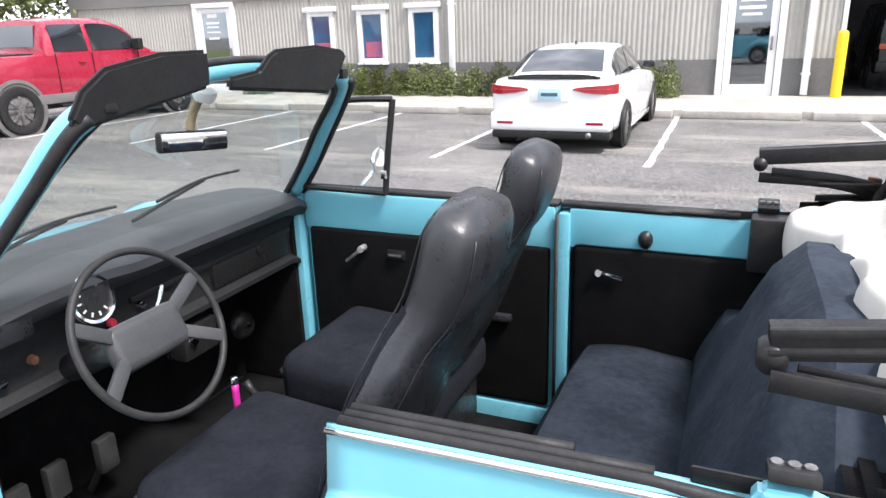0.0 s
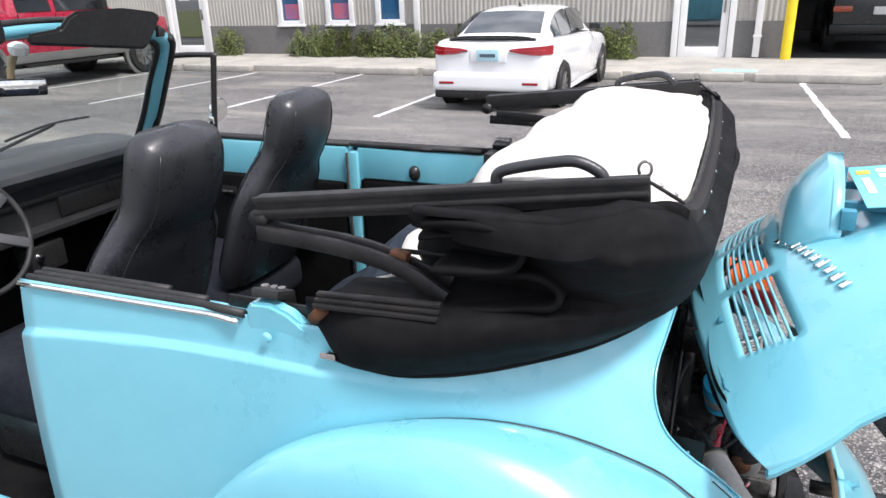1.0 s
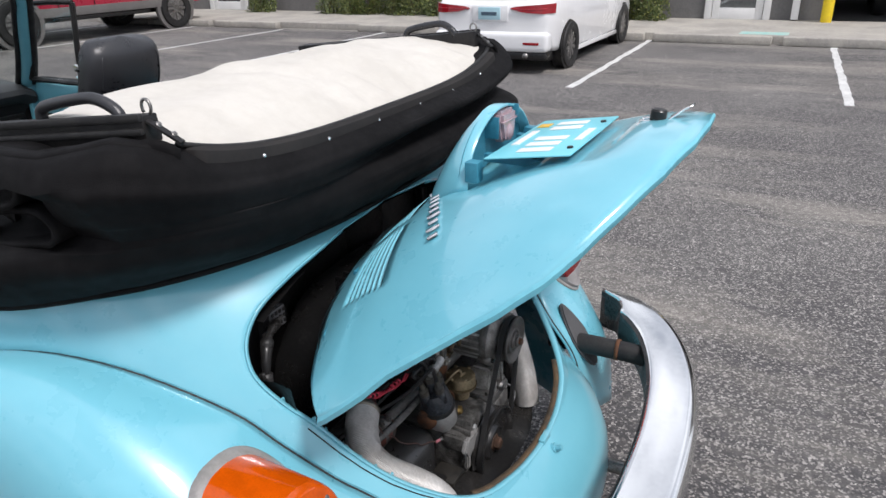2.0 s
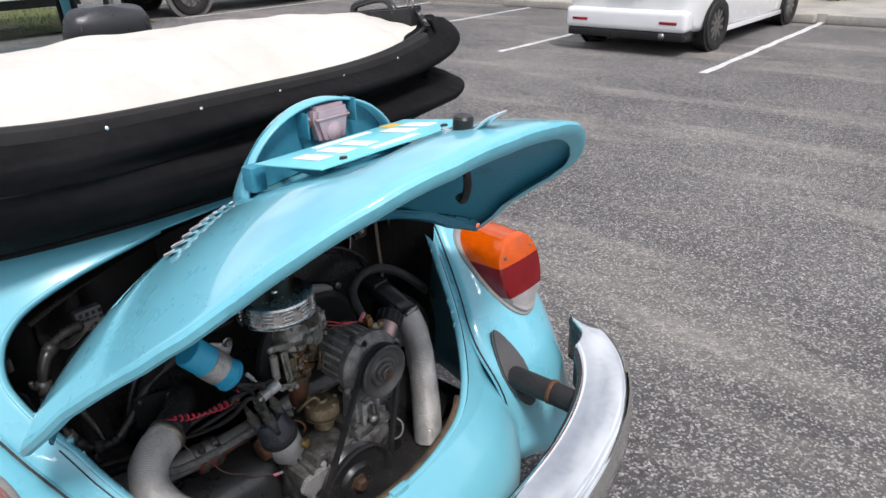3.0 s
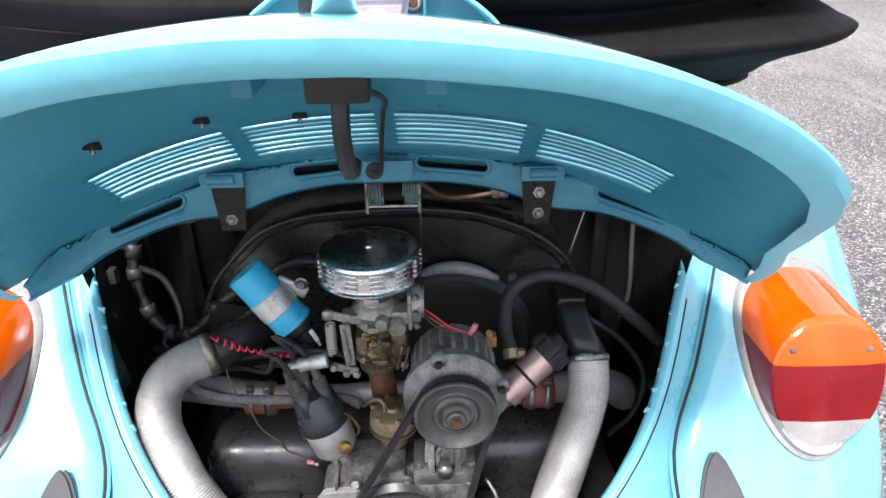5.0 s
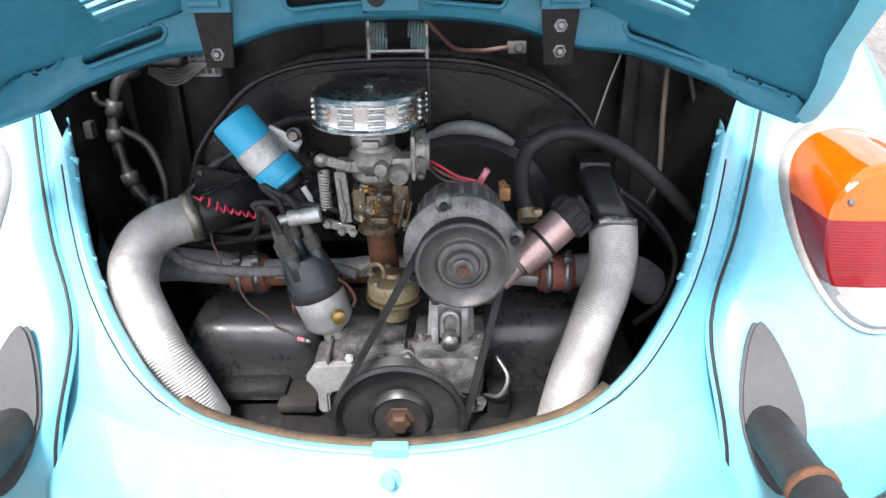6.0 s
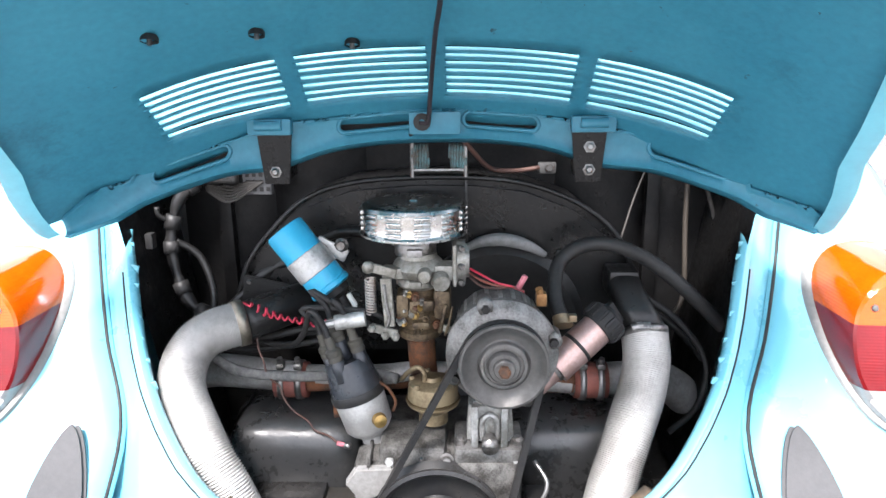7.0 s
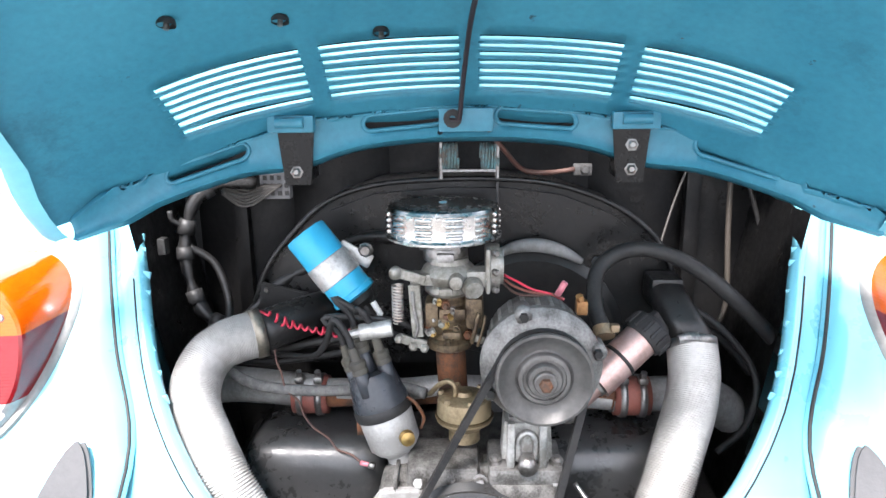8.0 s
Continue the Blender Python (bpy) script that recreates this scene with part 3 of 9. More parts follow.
def bumper():
    half = [Vector((x, y, 0)) for x, y in BUMP_OUT]
    line = spline([Vector((v.x, -v.y, 0)) for v in reversed(half)] + half[1:], 5)
    sec = [(0.094, -0.014), (0.093, -0.003), (0.089, 0.0), (0.085, 0.0), (0.022, -0.004), (0.018, -0.005), (0.008, -0.011), (0.003, -0.022), (0.0, -0.05), (0.001, -0.095), (0.012, -0.114), (0.05, -0.122)]
    last = len(line) - 1

    def f(i, j):
        p = line[i]
        t = (line[min(i + 1, last)] - line[max(i - 1, 0)]).normalized()
        inw = Vector((-t.y, t.x, 0))
        if inw.dot(Vector((0.3, 0, 0)) - p) < 0:
            inw = -inw
        k = min(1, min(i, last - i) / 9) ** 0.8
        o, z = sec[j]
        o *= 1.22
        return p + inw * o * (0.08 + 0.92 * k) + Vector((0, 0, 0.478 + z))
    bm = grid(f, last, len(sec) - 1)
    bmesh.ops.recalc_face_normals(bm, faces=bm.faces)
    b = solid(part("rear_bumper", bm, CHROME, car, "polished chrome bumper blade"), 0.004, 0)
    # back face and inner wall coloured black for the shade inside the channel
    inner = grid(lambda i, j: f(i, j) + Vector((-0.008 if abs(f(i, j).y) < 0.6 else 0, -0.008 * (1 if f(i, j).y > 0 else -1) * (abs(f(i, j).y) > 0.3), -0.006)), last, len(sec) - 1)
    part("bumper_backing", inner, BLACK, b, "bumper back face with its shade coloured black")
    wall = grid(lambda i, j: f(i, 0) + Vector((0, 0, (0.004, -0.05, -0.10)[j])), last, 2)
    solid(part("bumper_wall", wall, BLACK, b), 0.004, 0)
    for sd in (-1, 1):
        tb = [(0.66, sd * 0.455, 0.435), (0.78, sd * 0.458, 0.437), (0.88, sd * 0.464, 0.435), (0.955, sd * 0.468, 0.428)]
        part("bumper_tube", tube(tb, 0.027, 3, 16), RUBBER, b, "black bumper mounting tube")
        part("tube_clamp", tube([(0.842, sd * 0.4625, 0.437), (0.852, sd * 0.463, 0.437)], 0.0295, 0, 16), RUST, b)
        # rubber grommet plate that follows the fender
        out = [(0.037 * math.cos(a) * (1 - 0.35 * max(math.sin(a), 0)), 0.105 * math.sin(a)) for a in np.linspace(0, 2 * math.pi, 24, endpoint=False)]
        me = fenders[sd].data
        skin = BVHTree.FromPolygons([v.co for v in me.vertices], [tuple(p.vertices) for p in me.polygons])
        seat_at = [skin.ray_cast(Vector((1.2, sd * gy, gz)), Vector((-1, 0, 0)))[0] or Vector((0.728, sd * gy, gz)) for gy, gz in ((0.462, 0.455), (0.480, 0.39), (0.445, 0.52), (0.440, 0.455), (0.490, 0.455))]
        n = (seat_at[4] - seat_at[3]).cross(seat_at[2] - seat_at[1]).normalized()
        n = n if n.x > 0 else -n
        r = Vector((0, 0, 1)).cross(n).normalized()
        u = (n.cross(r) + r * (-0.22 * sd)).normalized()
        r = u.cross(n)
        m = Matrix(((r.x, u.x, n.x, seat_at[0].x - 0.003), (r.y, u.y, n.y, seat_at[0].y), (r.z, u.z, n.z, seat_at[0].z), (0, 0, 0, 1)))
        part("grommet_plate", prism(out, 0.012, m, 0.004), mat("grey_rubber", (0.085, 0.083, 0.085), (0.065, 0.064, 0.066), scale=20, rough=0.7, bump=0.0004, bscale=200), fenders[sd], "grey oval bumper grommet")
    pipe = tube([(0.78, -0.2, 0.27), (0.90, -0.2, 0.27), (1.03, -0.2, 0.27)], 0.018, 2, 12)
    part("tail_pipe", pipe, STEEL, car)
    part("tail_pipe", tube([(0.78, 0.2, 0.27), (0.90, 0.2, 0.27), (1.03, 0.2, 0.27)], 0.018, 2, 12), STEEL, car)


bumper()

# ---- engine lid, raised ----
LIDC = [(0.40, 0.850), (0.44, 0.888), (0.50, 0.944), (0.53, 0.971), (0.56, 0.999), (0.62, 1.042), (0.68, 1.075), (0.80, 1.13), (0.93, 1.17), (1.03, 1.183), (1.08, 1.18)]
LIDT = [(0, 1.06), (0.10, 1.054), (0.20, 1.03), (0.28, 0.995), (0.34, 0.96), (0.38, 0.926), (0.42, 0.86), (0.452, 0.77), (0.467, 0.715), (0.482, 0.684), (0.492, 0.655), (0.500, 0.615)]


def lid_z(x, y):
    z = smooth_interp(LIDC, x) - (0.75 * y * y + 0.9 * y ** 4)
    k = max(0, min(1, (0.185 - abs(y)) / 0.03)) * max(0, min(1, (x - 0.68) / 0.02)) * max(0, min(1, (0.955 - x) / 0.03))
    k = k * k * (3 - 2 * k)
    return z + k * (0.75 * y * y - 0.022)


def lid_xh(y):
    return 0.44 + 0.55 * y * y + 0.025 * max(0.0, (abs(y) - 0.415) / 0.083) ** 2.4


SLOTS = [(0.064 + 0.0100 * k, 0.064 + 0.0100 * k + 0.0062) for k in range(7)]
LID_D = sorted([0.0, 0.012, 0.030, 0.050] + [v for s in SLOTS for v in s] + [0.145])
LID_F = list(np.linspace(0, 1, 19)[1:])
GROUPS = [(-0.342, -0.188), (-0.165, -0.003), (0.022, 0.185), (0.207, 0.357)]
LID_Y = sorted({round(float(v), 4) for v in (*[b for g in GROUPS for b in g], *np.linspace(-0.500, 0.500, 61), -0.493, 0.493)})


def slot_run(y, d):
    """Distance from the hinge edge of a line of slots, which bows across the lid."""
    return d + y * y * (-0.11 * d / 0.064 if d < 0.064 else -0.11 + 0.09 * (d - 0.064) / 0.067)


def lid_place(i, j, sink=0.0):
    y = LID_Y[i]
    xh, xt = lid_xh(y), interp(LIDT, abs(y))
    ln = max(xt - xh, 0.004)
    s = min(1, ln / 0.30)
    near = slot_run(y, 0.145) * s
    x = xh + (slot_run(y, LID_D[j]) * s if j < len(LID_D) else near + (ln - near) * LID_F[j - len(LID_D)])
    return Vector((x, y, lid_z(x, y) - sink))


def in_slot(i, j):
    if j + 1 >= len(LID_D):
        return False
    ym, dm = (LID_Y[i] + LID_Y[i + 1]) / 2, (LID_D[j] + LID_D[j + 1]) / 2
    return any(a < ym < b for a, b in GROUPS) and any(a < dm < b for a, b in SLOTS)


NJ = len(LID_D) + len(LID_F) - 1
lid_bm = grid(lid_place, len(LID_Y) - 1, NJ, in_slot)
for fc in lid_bm.faces:
    if fc.normal.z < 0:
        fc.normal_flip()
lid = part("engine_lid", lid_bm, PAINT, car, "turquoise engine lid standing open")
lid.data.materials.append(PAINT_SHADE)
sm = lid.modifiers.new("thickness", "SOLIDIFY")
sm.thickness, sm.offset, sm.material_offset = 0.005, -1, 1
def slot_edge(y, d):
    """A place on the lid's inner face beside a slot."""
    xh, xt = lid_xh(y), interp(LIDT, abs(y))
    sc2 = min(1, max(xt - xh, 0.004) / 0.30)
    x = xh + slot_run(y, d) * sc2
    return Vector((x, y, lid_z(x, y) - 0.0065))


for g0, g1 in GROUPS:
    for d0, d1 in SLOTS:
        part("slot_lip", tube([slot_edge(y, d0 - 0.0006) for y in np.linspace(g0 - 0.002, g1 + 0.002, 9)], 0.0014, 0, 6), PAINT_SHADE, lid)
ni = len(LID_Y) - 1
border = [lid_place(0, j) for j in range(NJ + 1)] + [lid_place(i, NJ) for i in range(1, ni)] + [lid_place(ni, j) for j in range(NJ, -1, -1)]
mid = Vector((0.72, 0, 1.02))


def edge_strip(i, j):
    p = border[i]
    t = (border[min(i + 1, len(border) - 1)] - border[max(i - 1, 0)]).normalized()
    inw = mid - p
    inw = (inw - t * inw.dot(t)).normalized()
    up = Vector((0, 0, 1))
    a, b = ((0.0, 0.0), (-0.004, -0.006), (-0.002, -0.016), (0.006, -0.021), (0.022, -0.019))[j]
    return p + inw * a + up * b


es = grid(edge_strip, len(border) - 1, 4)
bmesh.ops.recalc_face_normals(es, faces=es.faces)
part("lid_edge", es, mat("turquoise_edge_paint", (0.165, 0.50, 0.60), (0.130, 0.42, 0.52), scale=9, rough=0.55, rvar=0.1), lid)

# slotted hinge rail under the lid
RAIL_MID = 0.009
RAIL_Y = [float(v) for v in np.linspace(-0.475, 0.475, 239)]
RAIL_S = [(-0.004, 0.033), (-0.001, 0.024), (-0.004, 0.019), (-0.006, 0.0125), (-0.0065, 0.009), (-0.007, 0.0055), (-0.0075, 0.002), (-0.008, -0.0015), (-0.008, -0.005), (-0.008, -0.0085), (-0.006, -0.018), (-0.002, -0.024), (-0.012, -0.030)]


def rail(i, j):
    y = RAIL_Y[i]
    wave = 0.006 * (math.exp(-((abs(y) - 0.222) / 0.045) ** 2) - math.exp(-((abs(y) - 0.08) / 0.06) ** 2) - math.exp(-((abs(y) - 0.335) / 0.06) ** 2))
    o, h = RAIL_S[j]
    end = max(0, (abs(y) - 0.43) / 0.045)
    tuck = 3.9 * max(0, abs(y) - 0.365) ** 2
    h = h * (1 - 0.55 * end)
    x = tuck + 0.487 + 0.36 * y * y + o + wave
    z = 0.905 - 0.47 * y * y - 0.10 * max(0, abs(y) - 0.4) * 2 + h + (0.010 if j > 9 else 0) * math.exp(-((abs(y) - 0.222) / 0.05) ** 2) * -1
    return Vector((x, y + RAIL_MID, min(z, max(lid_z(x, y + RAIL_MID) - 0.014, z - max(0, h - 0.0145))) if abs(y) < 0.41 else min(z, lid_z(x, y + RAIL_MID) - 0.014)))


SLOT_SPAN = [(0.338, 0.041), (0.087, 0.042)]


def rail_slot(i, j):
    y = abs((RAIL_Y[i] + RAIL_Y[i + 1]) / 2)
    h = (RAIL_S[j][1] + RAIL_S[j + 1][1]) / 2 - 0.002 if 3 <= j <= 8 else 9
    d = min(max(0, abs(y - c) - w) for c, w in SLOT_SPAN)
    return d * d + h * h < 0.0098 ** 2


solid(part("hinge_rail", grid(rail, len(RAIL_Y) - 1, len(RAIL_S) - 1, rail_slot), PAINT_SHADE, lid, "slotted turquoise hinge rail"), 0.004, 0)
for sd in (-1, 1):
    for c, w in SLOT_SPAN:
        lip = []
        for k in range(41):
            a = 2 * math.pi * k / 40
            y = sd * c + w * (1 if math.cos(a) > 0 else -1) + 0.0102 * math.cos(a)
            h = 0.002 + 0.0102 * math.sin(a)
            wave = 0.006 * (math.exp(-((abs(y) - 0.222) / 0.045) ** 2) - math.exp(-((abs(y) - 0.08) / 0.06) ** 2) - math.exp(-((abs(y) - 0.335) / 0.06) ** 2))
            lip.append(Vector((0.487 + 0.36 * y * y - 0.0055 + wave, y + RAIL_MID, 0.905 - 0.47 * y * y - 0.20 * max(0, abs(y) - 0.4) + h)))
        part("slot_lip", tube(lip, 0.0032, 0, 7, False), PAINT_SHADE, lid)
# added near-black sheet behind the rail, standing in for shade in its slots
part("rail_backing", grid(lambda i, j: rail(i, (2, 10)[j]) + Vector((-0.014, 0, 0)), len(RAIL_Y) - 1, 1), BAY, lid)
for sd in (-1, 1):
    part("lid_hinge", join(box(0.508, 0.524, sd * 0.218 - 0.030, sd * 0.218 + 0.030, 0.890, 0.912, 0.003), tube([(0.525, sd * 0.218 - 0.018, 0.903), (0.525, sd * 0.218 + 0.018, 0.903)], 0.007, 0, 10)), PAINT_SHADE, lid)
    br = part("hinge_bracket", join(moved(prism([(-0.024, 0.894), (-0.021, 0.862), (-0.017, 0.822), (0.017, 0.822), (0.021, 0.862), (0.024, 0.894)], 0.004, Matrix(((0, 0, 1, 0.510), (1, 0, 0, sd * 0.214), (0, 1, 0, 0), (0, 0, 0, 1))), 0.001), Matrix()), box(0.45, 0.511, sd * 0.214 - 0.014, sd * 0.214 - 0.011, 0.826, 0.88, 0.001), box(0.45, 0.511, sd * 0.214 + 0.011, sd * 0.214 + 0.014, 0.826, 0.88, 0.001)), mat("gloss_black_bracket", (0.0055, 0.0055, 0.006), (0.010, 0.010, 0.010), scale=20, rough=0.28, spec=0.3), car, "black lid hinge bracket")
    for bz in (0.826, 0.857):
        if sd < 0 and bz > 0.83:
            continue
        part("bolt", lathe([(0, 0.007), (0.0035, 0.007), (0.006, 0.005), (0.006, 0.002), (0.0085, 0.0015), (0.0085, 0)], (0.514, sd * 0.215, bz + 0.013), (1, 0, 0.1), 6), STEEL, br)
# counterbalance springs and their plate
part("spring_plate", box(0.502, 0.507, -0.030, 0.040, 0.888, 0.918, 0.002), PAINT_SHADE, lid)
for c0 in (-0.03, 0.024):
    coil = [Vector((0.455 + 0.012 * math.cos(a), c0 + 0.024 * a / (2 * math.pi * 6), 0.850 + 0.019 * math.sin(a))) for a in np.linspace(0, 2 * math.pi * 6, 97)]
    part("lid_spring", tube(coil, 0.0018, 0, 6), mat("oxidised_spring", (0.16, 0.30, 0.32), (0.13, 0.10, 0.08), scale=60, rough=0.6, metal=0.5), car, "oxidised coil spring")
part("spring_rod", join(tube([(0.462, -0.033, 0.832), (0.462, 0.05, 0.832)], 0.003, 0, 6), tube([(0.462, -0.03, 0.875), (0.464, -0.03, 0.822)], 0.003, 0, 6), tube([(0.462, 0.047, 0.875), (0.464, 0.047, 0.822)], 0.003, 0, 6)), STEEL, car)
# lamp cable and studs on the inner face
cable = [(0.86, 0.0, 1.105), (0.80, 0.014, 1.086), (0.70, 0.02, 1.052), (0.62, 0.012, 1.018), (0.57, 0.006, 0.982), (0.53, 0.0, 0.935), (0.512, -0.004, 0.905), (0.505, -0.018, 0.902), (0.48, -0.03, 0.885)]
part("lamp_cable", tube(cable, 0.0032, 4, 7), mat("dark_purple_cable", (0.03, 0.02, 0.025), rough=0.5), lid, "dark plate-lamp cable")
part("cable_grommet", lathe([(0.004, -0.004), (0.012, -0.004), (0.012, 0.004), (0.004, 0.004)], (0.508, -0.012, 0.905), (1, 0, 0), 12), RUBBER, lid)
for hx, hy in ((0.705, -0.287), (0.641, -0.191), (0.590, -0.090)):
    part("stud_clip", lathe([(0, -0.003), (0.008, -0.003), (0.0095, 0.0), (0.0095, 0.004)], (hx, hy, lid_z(hx, hy) - 0.008), (0.3, 0, -1), 12), RUBBER, lid)
    part("stud", lathe([(0, 0.008), (0.003, 0.008), (0.003, 0)], (hx, hy, lid_z(hx, hy) - 0.008), (0.3, 0, -1), 8), STEEL, lid)
# chrome script on the outer face, as a plain shape
random.seed(5)
a0, b0 = Vector((0.700, -0.286, 0)), Vector((0.600, -0.085, 0))
for k in range(10):
    p = a0.lerp(b0, (k + 0.5) / 10)
    d = (b0 - a0).normalized()
    h = random.choice((0.010, 0.013, 0.010))
    part("badge_bar", moved(box(-0.0085, 0.0085, -h, h, 0, 0.005, 0.002), Matrix.Translation((p.x, p.y, lid_z(p.x, p.y) + 0.001)) @ Matrix.Rotation(0.55, 4, "Y").inverted() @ Matrix.Rotation(math.atan2(d.y, d.x), 4, "Z")), CHROME, lid)


# number-plate lamp hood
def hood():
    def f(i, j):
        a = math.pi * i / 28
        u = j / 6
        s = 1 - 0.30 * u * u
        x = 0.695 - 0.095 * math.sin(u * math.pi / 2)
        y = 0.155 * math.cos(a) * s
        h = 0.115 * math.sin(a) * (1 - u ** 1.6)
        return Vector((x, y + 0.008, max(lid_z(x, y), lid_z(x, 0) - 0.03) + h - 0.002))
    sh = grid(f, 28, 6)
    bmesh.ops.recalc_face_normals(sh, faces=sh.faces)
    ob = solid(part("plate_lamp_hood", sh, PAINT, lid, "domed turquoise plate-lamp hood"), 0.004, 0)
    back = bmesh.new()
    c = back.verts.new((0.676, 0.008, 1.075))
    vs = [back.verts.new(f(i, 0) * 1.0 + Vector((-0.019, 0, 0))) for i in range(29)]
    for i in range(28):
        back.faces.new((c, vs[i], vs[i + 1]))
    part("hood_back", back, PAINT_SHADE, ob)
    LENSP = lens("pinkish_lens", (0.40, 0.30, 0.33), 0.18)
    out = [(-0.017, 1.170), (0.047, 1.170), (0.049, 1.150), (0.041, 1.112), (-0.009, 1.112), (-0.019, 1.150)]
    body2 = part("plate_lamp", prism(out, 0.026, Matrix(((0, 0, 1, 0.679), (1, 0, 0, 0), (0, 1, 0, 0), (0, 0, 0, 1))), 0.006), LENSP, ob, "clear pinkish lamp lens")
    part("lens_dome", lathe([(0, 0.007), (0.009, 0.006), (0.015, 0.003), (0.017, -0.002)], (0.704, 0.016, 1.128), (1, 0, 0), 20), LENSP, body2)
    part("lens_band", box(0.700, 0.7075, -0.018, 0.048, 1.150, 1.153, 0.001), LENSP, body2)
    for yy in (-0.022, 0.052):
        part("lens_ear", lathe([(0, 0.012), (0.007, 0.012), (0.010, 0.008), (0.010, 0)], (0.680, yy, 1.146), (1, 0, 0), 14), LENSP, body2)
        part("screw", lathe([(0, 0.004), (0.004, 0.004), (0.005, 0)], (0.692, yy, 1.146), (1, 0, 0), 8), RUST, body2)
    part("lamp_bracket", box(0.676, 0.704, -0.034, -0.031, 1.125, 1.165, 0.001), PAINT_SHADE, ob)
    part("lamp_bracket", box(0.676, 0.704, 0.062, 0.065, 1.135, 1.172, 0.001), PAINT_SHADE, ob)
    part("plate_bracket", box(0.69, 0.715, -0.15, -0.125, 1.075, 1.112, 0.003), PAINT_SHADE, ob)
    part("plate_bracket", box(0.69, 0.715, 0.125, 0.15, 1.075, 1.112, 0.003), PAINT_SHADE, ob)


hood()
PLATEBLUE = mat("plate_turquoise", (0.20, 0.60, 0.68), (0.16, 0.55, 0.64), scale=12, rough=0.4)
pm = Matrix.Translation((0.802, -0.001, 1.1325)) @ Matrix.Rotation(-math.atan2(0.022, 0.148), 4, "Y")
plate = part("number_plate", moved(box(-0.076, 0.076, -0.15, 0.15, -0.0012, 0.0012, 0.001), pm), PLATEBLUE, lid, "turquoise plate with white bars")
for k in range(6):
    yy = -0.105 + k * 0.042
    if k != 3:
        part("plate_bar", moved(box(-0.03, 0.03, yy - 0.013, yy + 0.013, 0.0012, 0.003, 0.001), pm), WHITE, plate)
part("plate_bar", moved(box(-0.062, -0.048, -0.06, 0.05, 0.0012, 0.0025), pm), WHITE, plate)
part("plate_bar", moved(box(0.048, 0.062, -0.045, 0.045, 0.0012, 0.0025), pm), WHITE, plate)
part("plate_sticker", moved(box(-0.066, -0.042, 0.08, 0.11, 0.0012, 0.0025), pm), mat("yellow_sticker", (0.75, 0.45, 0.05), rough=0.5), plate, "yellow registration sticker")
for yy in (-0.1, 0.1):
    part("plate_bolt", moved(lathe([(0, 0.004), (0.005, 0.003), (0.006, 0)], (0.06, yy, 0.0012), (0, 0, 1), 8), pm), BLACK, plate)
for yy in (-0.082, 0.072):
    part("plate_stay", box(0.70, 0.86, yy - 0.008, yy + 0.008, 1.098, 1.112), PAINT_SHADE, lid)
lk = part("lid_lock", lathe([(0.0135, 0), (0.0135, 0.020), (0.011, 0.023), (0, 0.023)], (0.977, 0.004, 1.172), (0.1, 0, 1), 18), BLACK, lid, "black lid lock button")


def lever(i, j):
    """A chrome tray that sweeps up to a lip at its end."""
    u, v = i / 14, -1 + j / 3
    x = 0.950 + 0.072 * u
    z = 1.170 + 0.004 * u + 0.030 * max(0, (u - 0.45) / 0.55) ** 1.7
    w = 0.013 + 0.003 * math.sin(math.pi * u) - 0.004 * u
    return Vector((x + 0.010 * max(0, u - 0.9) * 10, 0.006 + w * v + 0.012 * u, z + 0.006 * v * v * (1 - u)))


solid(part("lock_lever", grid(lever, 14, 6), CHROME, lk, "chrome lock lever"), 0.003, 0)
part("lock_base", box(0.946, 1.008, -0.014, 0.028, 1.156, 1.1705, 0.003), CHROME, lk)
part("latch_hook", join(box(0.965, 0.99, -0.01, 0.03, 1.125, 1.152, 0.004), tube([(0.975, 0.01, 1.13), (0.98, 0.01, 1.10), (0.97, 0.012, 1.075), (0.96, 0.014, 1.078)], 0.006, 4, 8)), BLACK, lid)

# ---- engine bay ----
def bar2(p, q, w, h, bev=0.0012):
    """A flat strip from p to q, thin along x."""
    p, q = Vector(p), Vector(q)
    d = (q - p).normalized()
    t = Vector((1, 0, 0))
    t = (t - d * t.dot(d)).normalized()
    u = d.cross(t)
    m = Matrix(((t.x, u.x, d.x, p.x), (t.y, u.y, d.y, p.y), (t.z, u.z, d.z, p.z), (0, 0, 0, 1)))
    return moved(box(-w / 2, w / 2, -h / 2, h / 2, 0, (q - p).length, bev, 1), m)


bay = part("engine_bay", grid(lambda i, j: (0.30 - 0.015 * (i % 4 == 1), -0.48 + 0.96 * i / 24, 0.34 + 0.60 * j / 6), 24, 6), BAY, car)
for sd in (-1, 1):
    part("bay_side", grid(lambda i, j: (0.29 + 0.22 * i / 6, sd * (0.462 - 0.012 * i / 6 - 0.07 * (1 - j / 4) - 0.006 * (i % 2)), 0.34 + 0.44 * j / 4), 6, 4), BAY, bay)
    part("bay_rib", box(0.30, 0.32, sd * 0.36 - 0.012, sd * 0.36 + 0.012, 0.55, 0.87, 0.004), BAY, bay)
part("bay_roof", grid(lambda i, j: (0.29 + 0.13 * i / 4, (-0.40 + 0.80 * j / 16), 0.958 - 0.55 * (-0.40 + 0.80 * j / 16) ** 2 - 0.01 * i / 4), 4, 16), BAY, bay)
part("bay_floor", grid(lambda i, j: (0.28 + 0.46 * i / 6 - 0.12 * (abs(j - 8) / 8) ** 2 * i / 6, -0.36 + 0.72 * j / 16, 0.375 + 0.01 * math.sin(i * 2 + j)), 6, 16), BLACK, bay, "oily black engine tin")

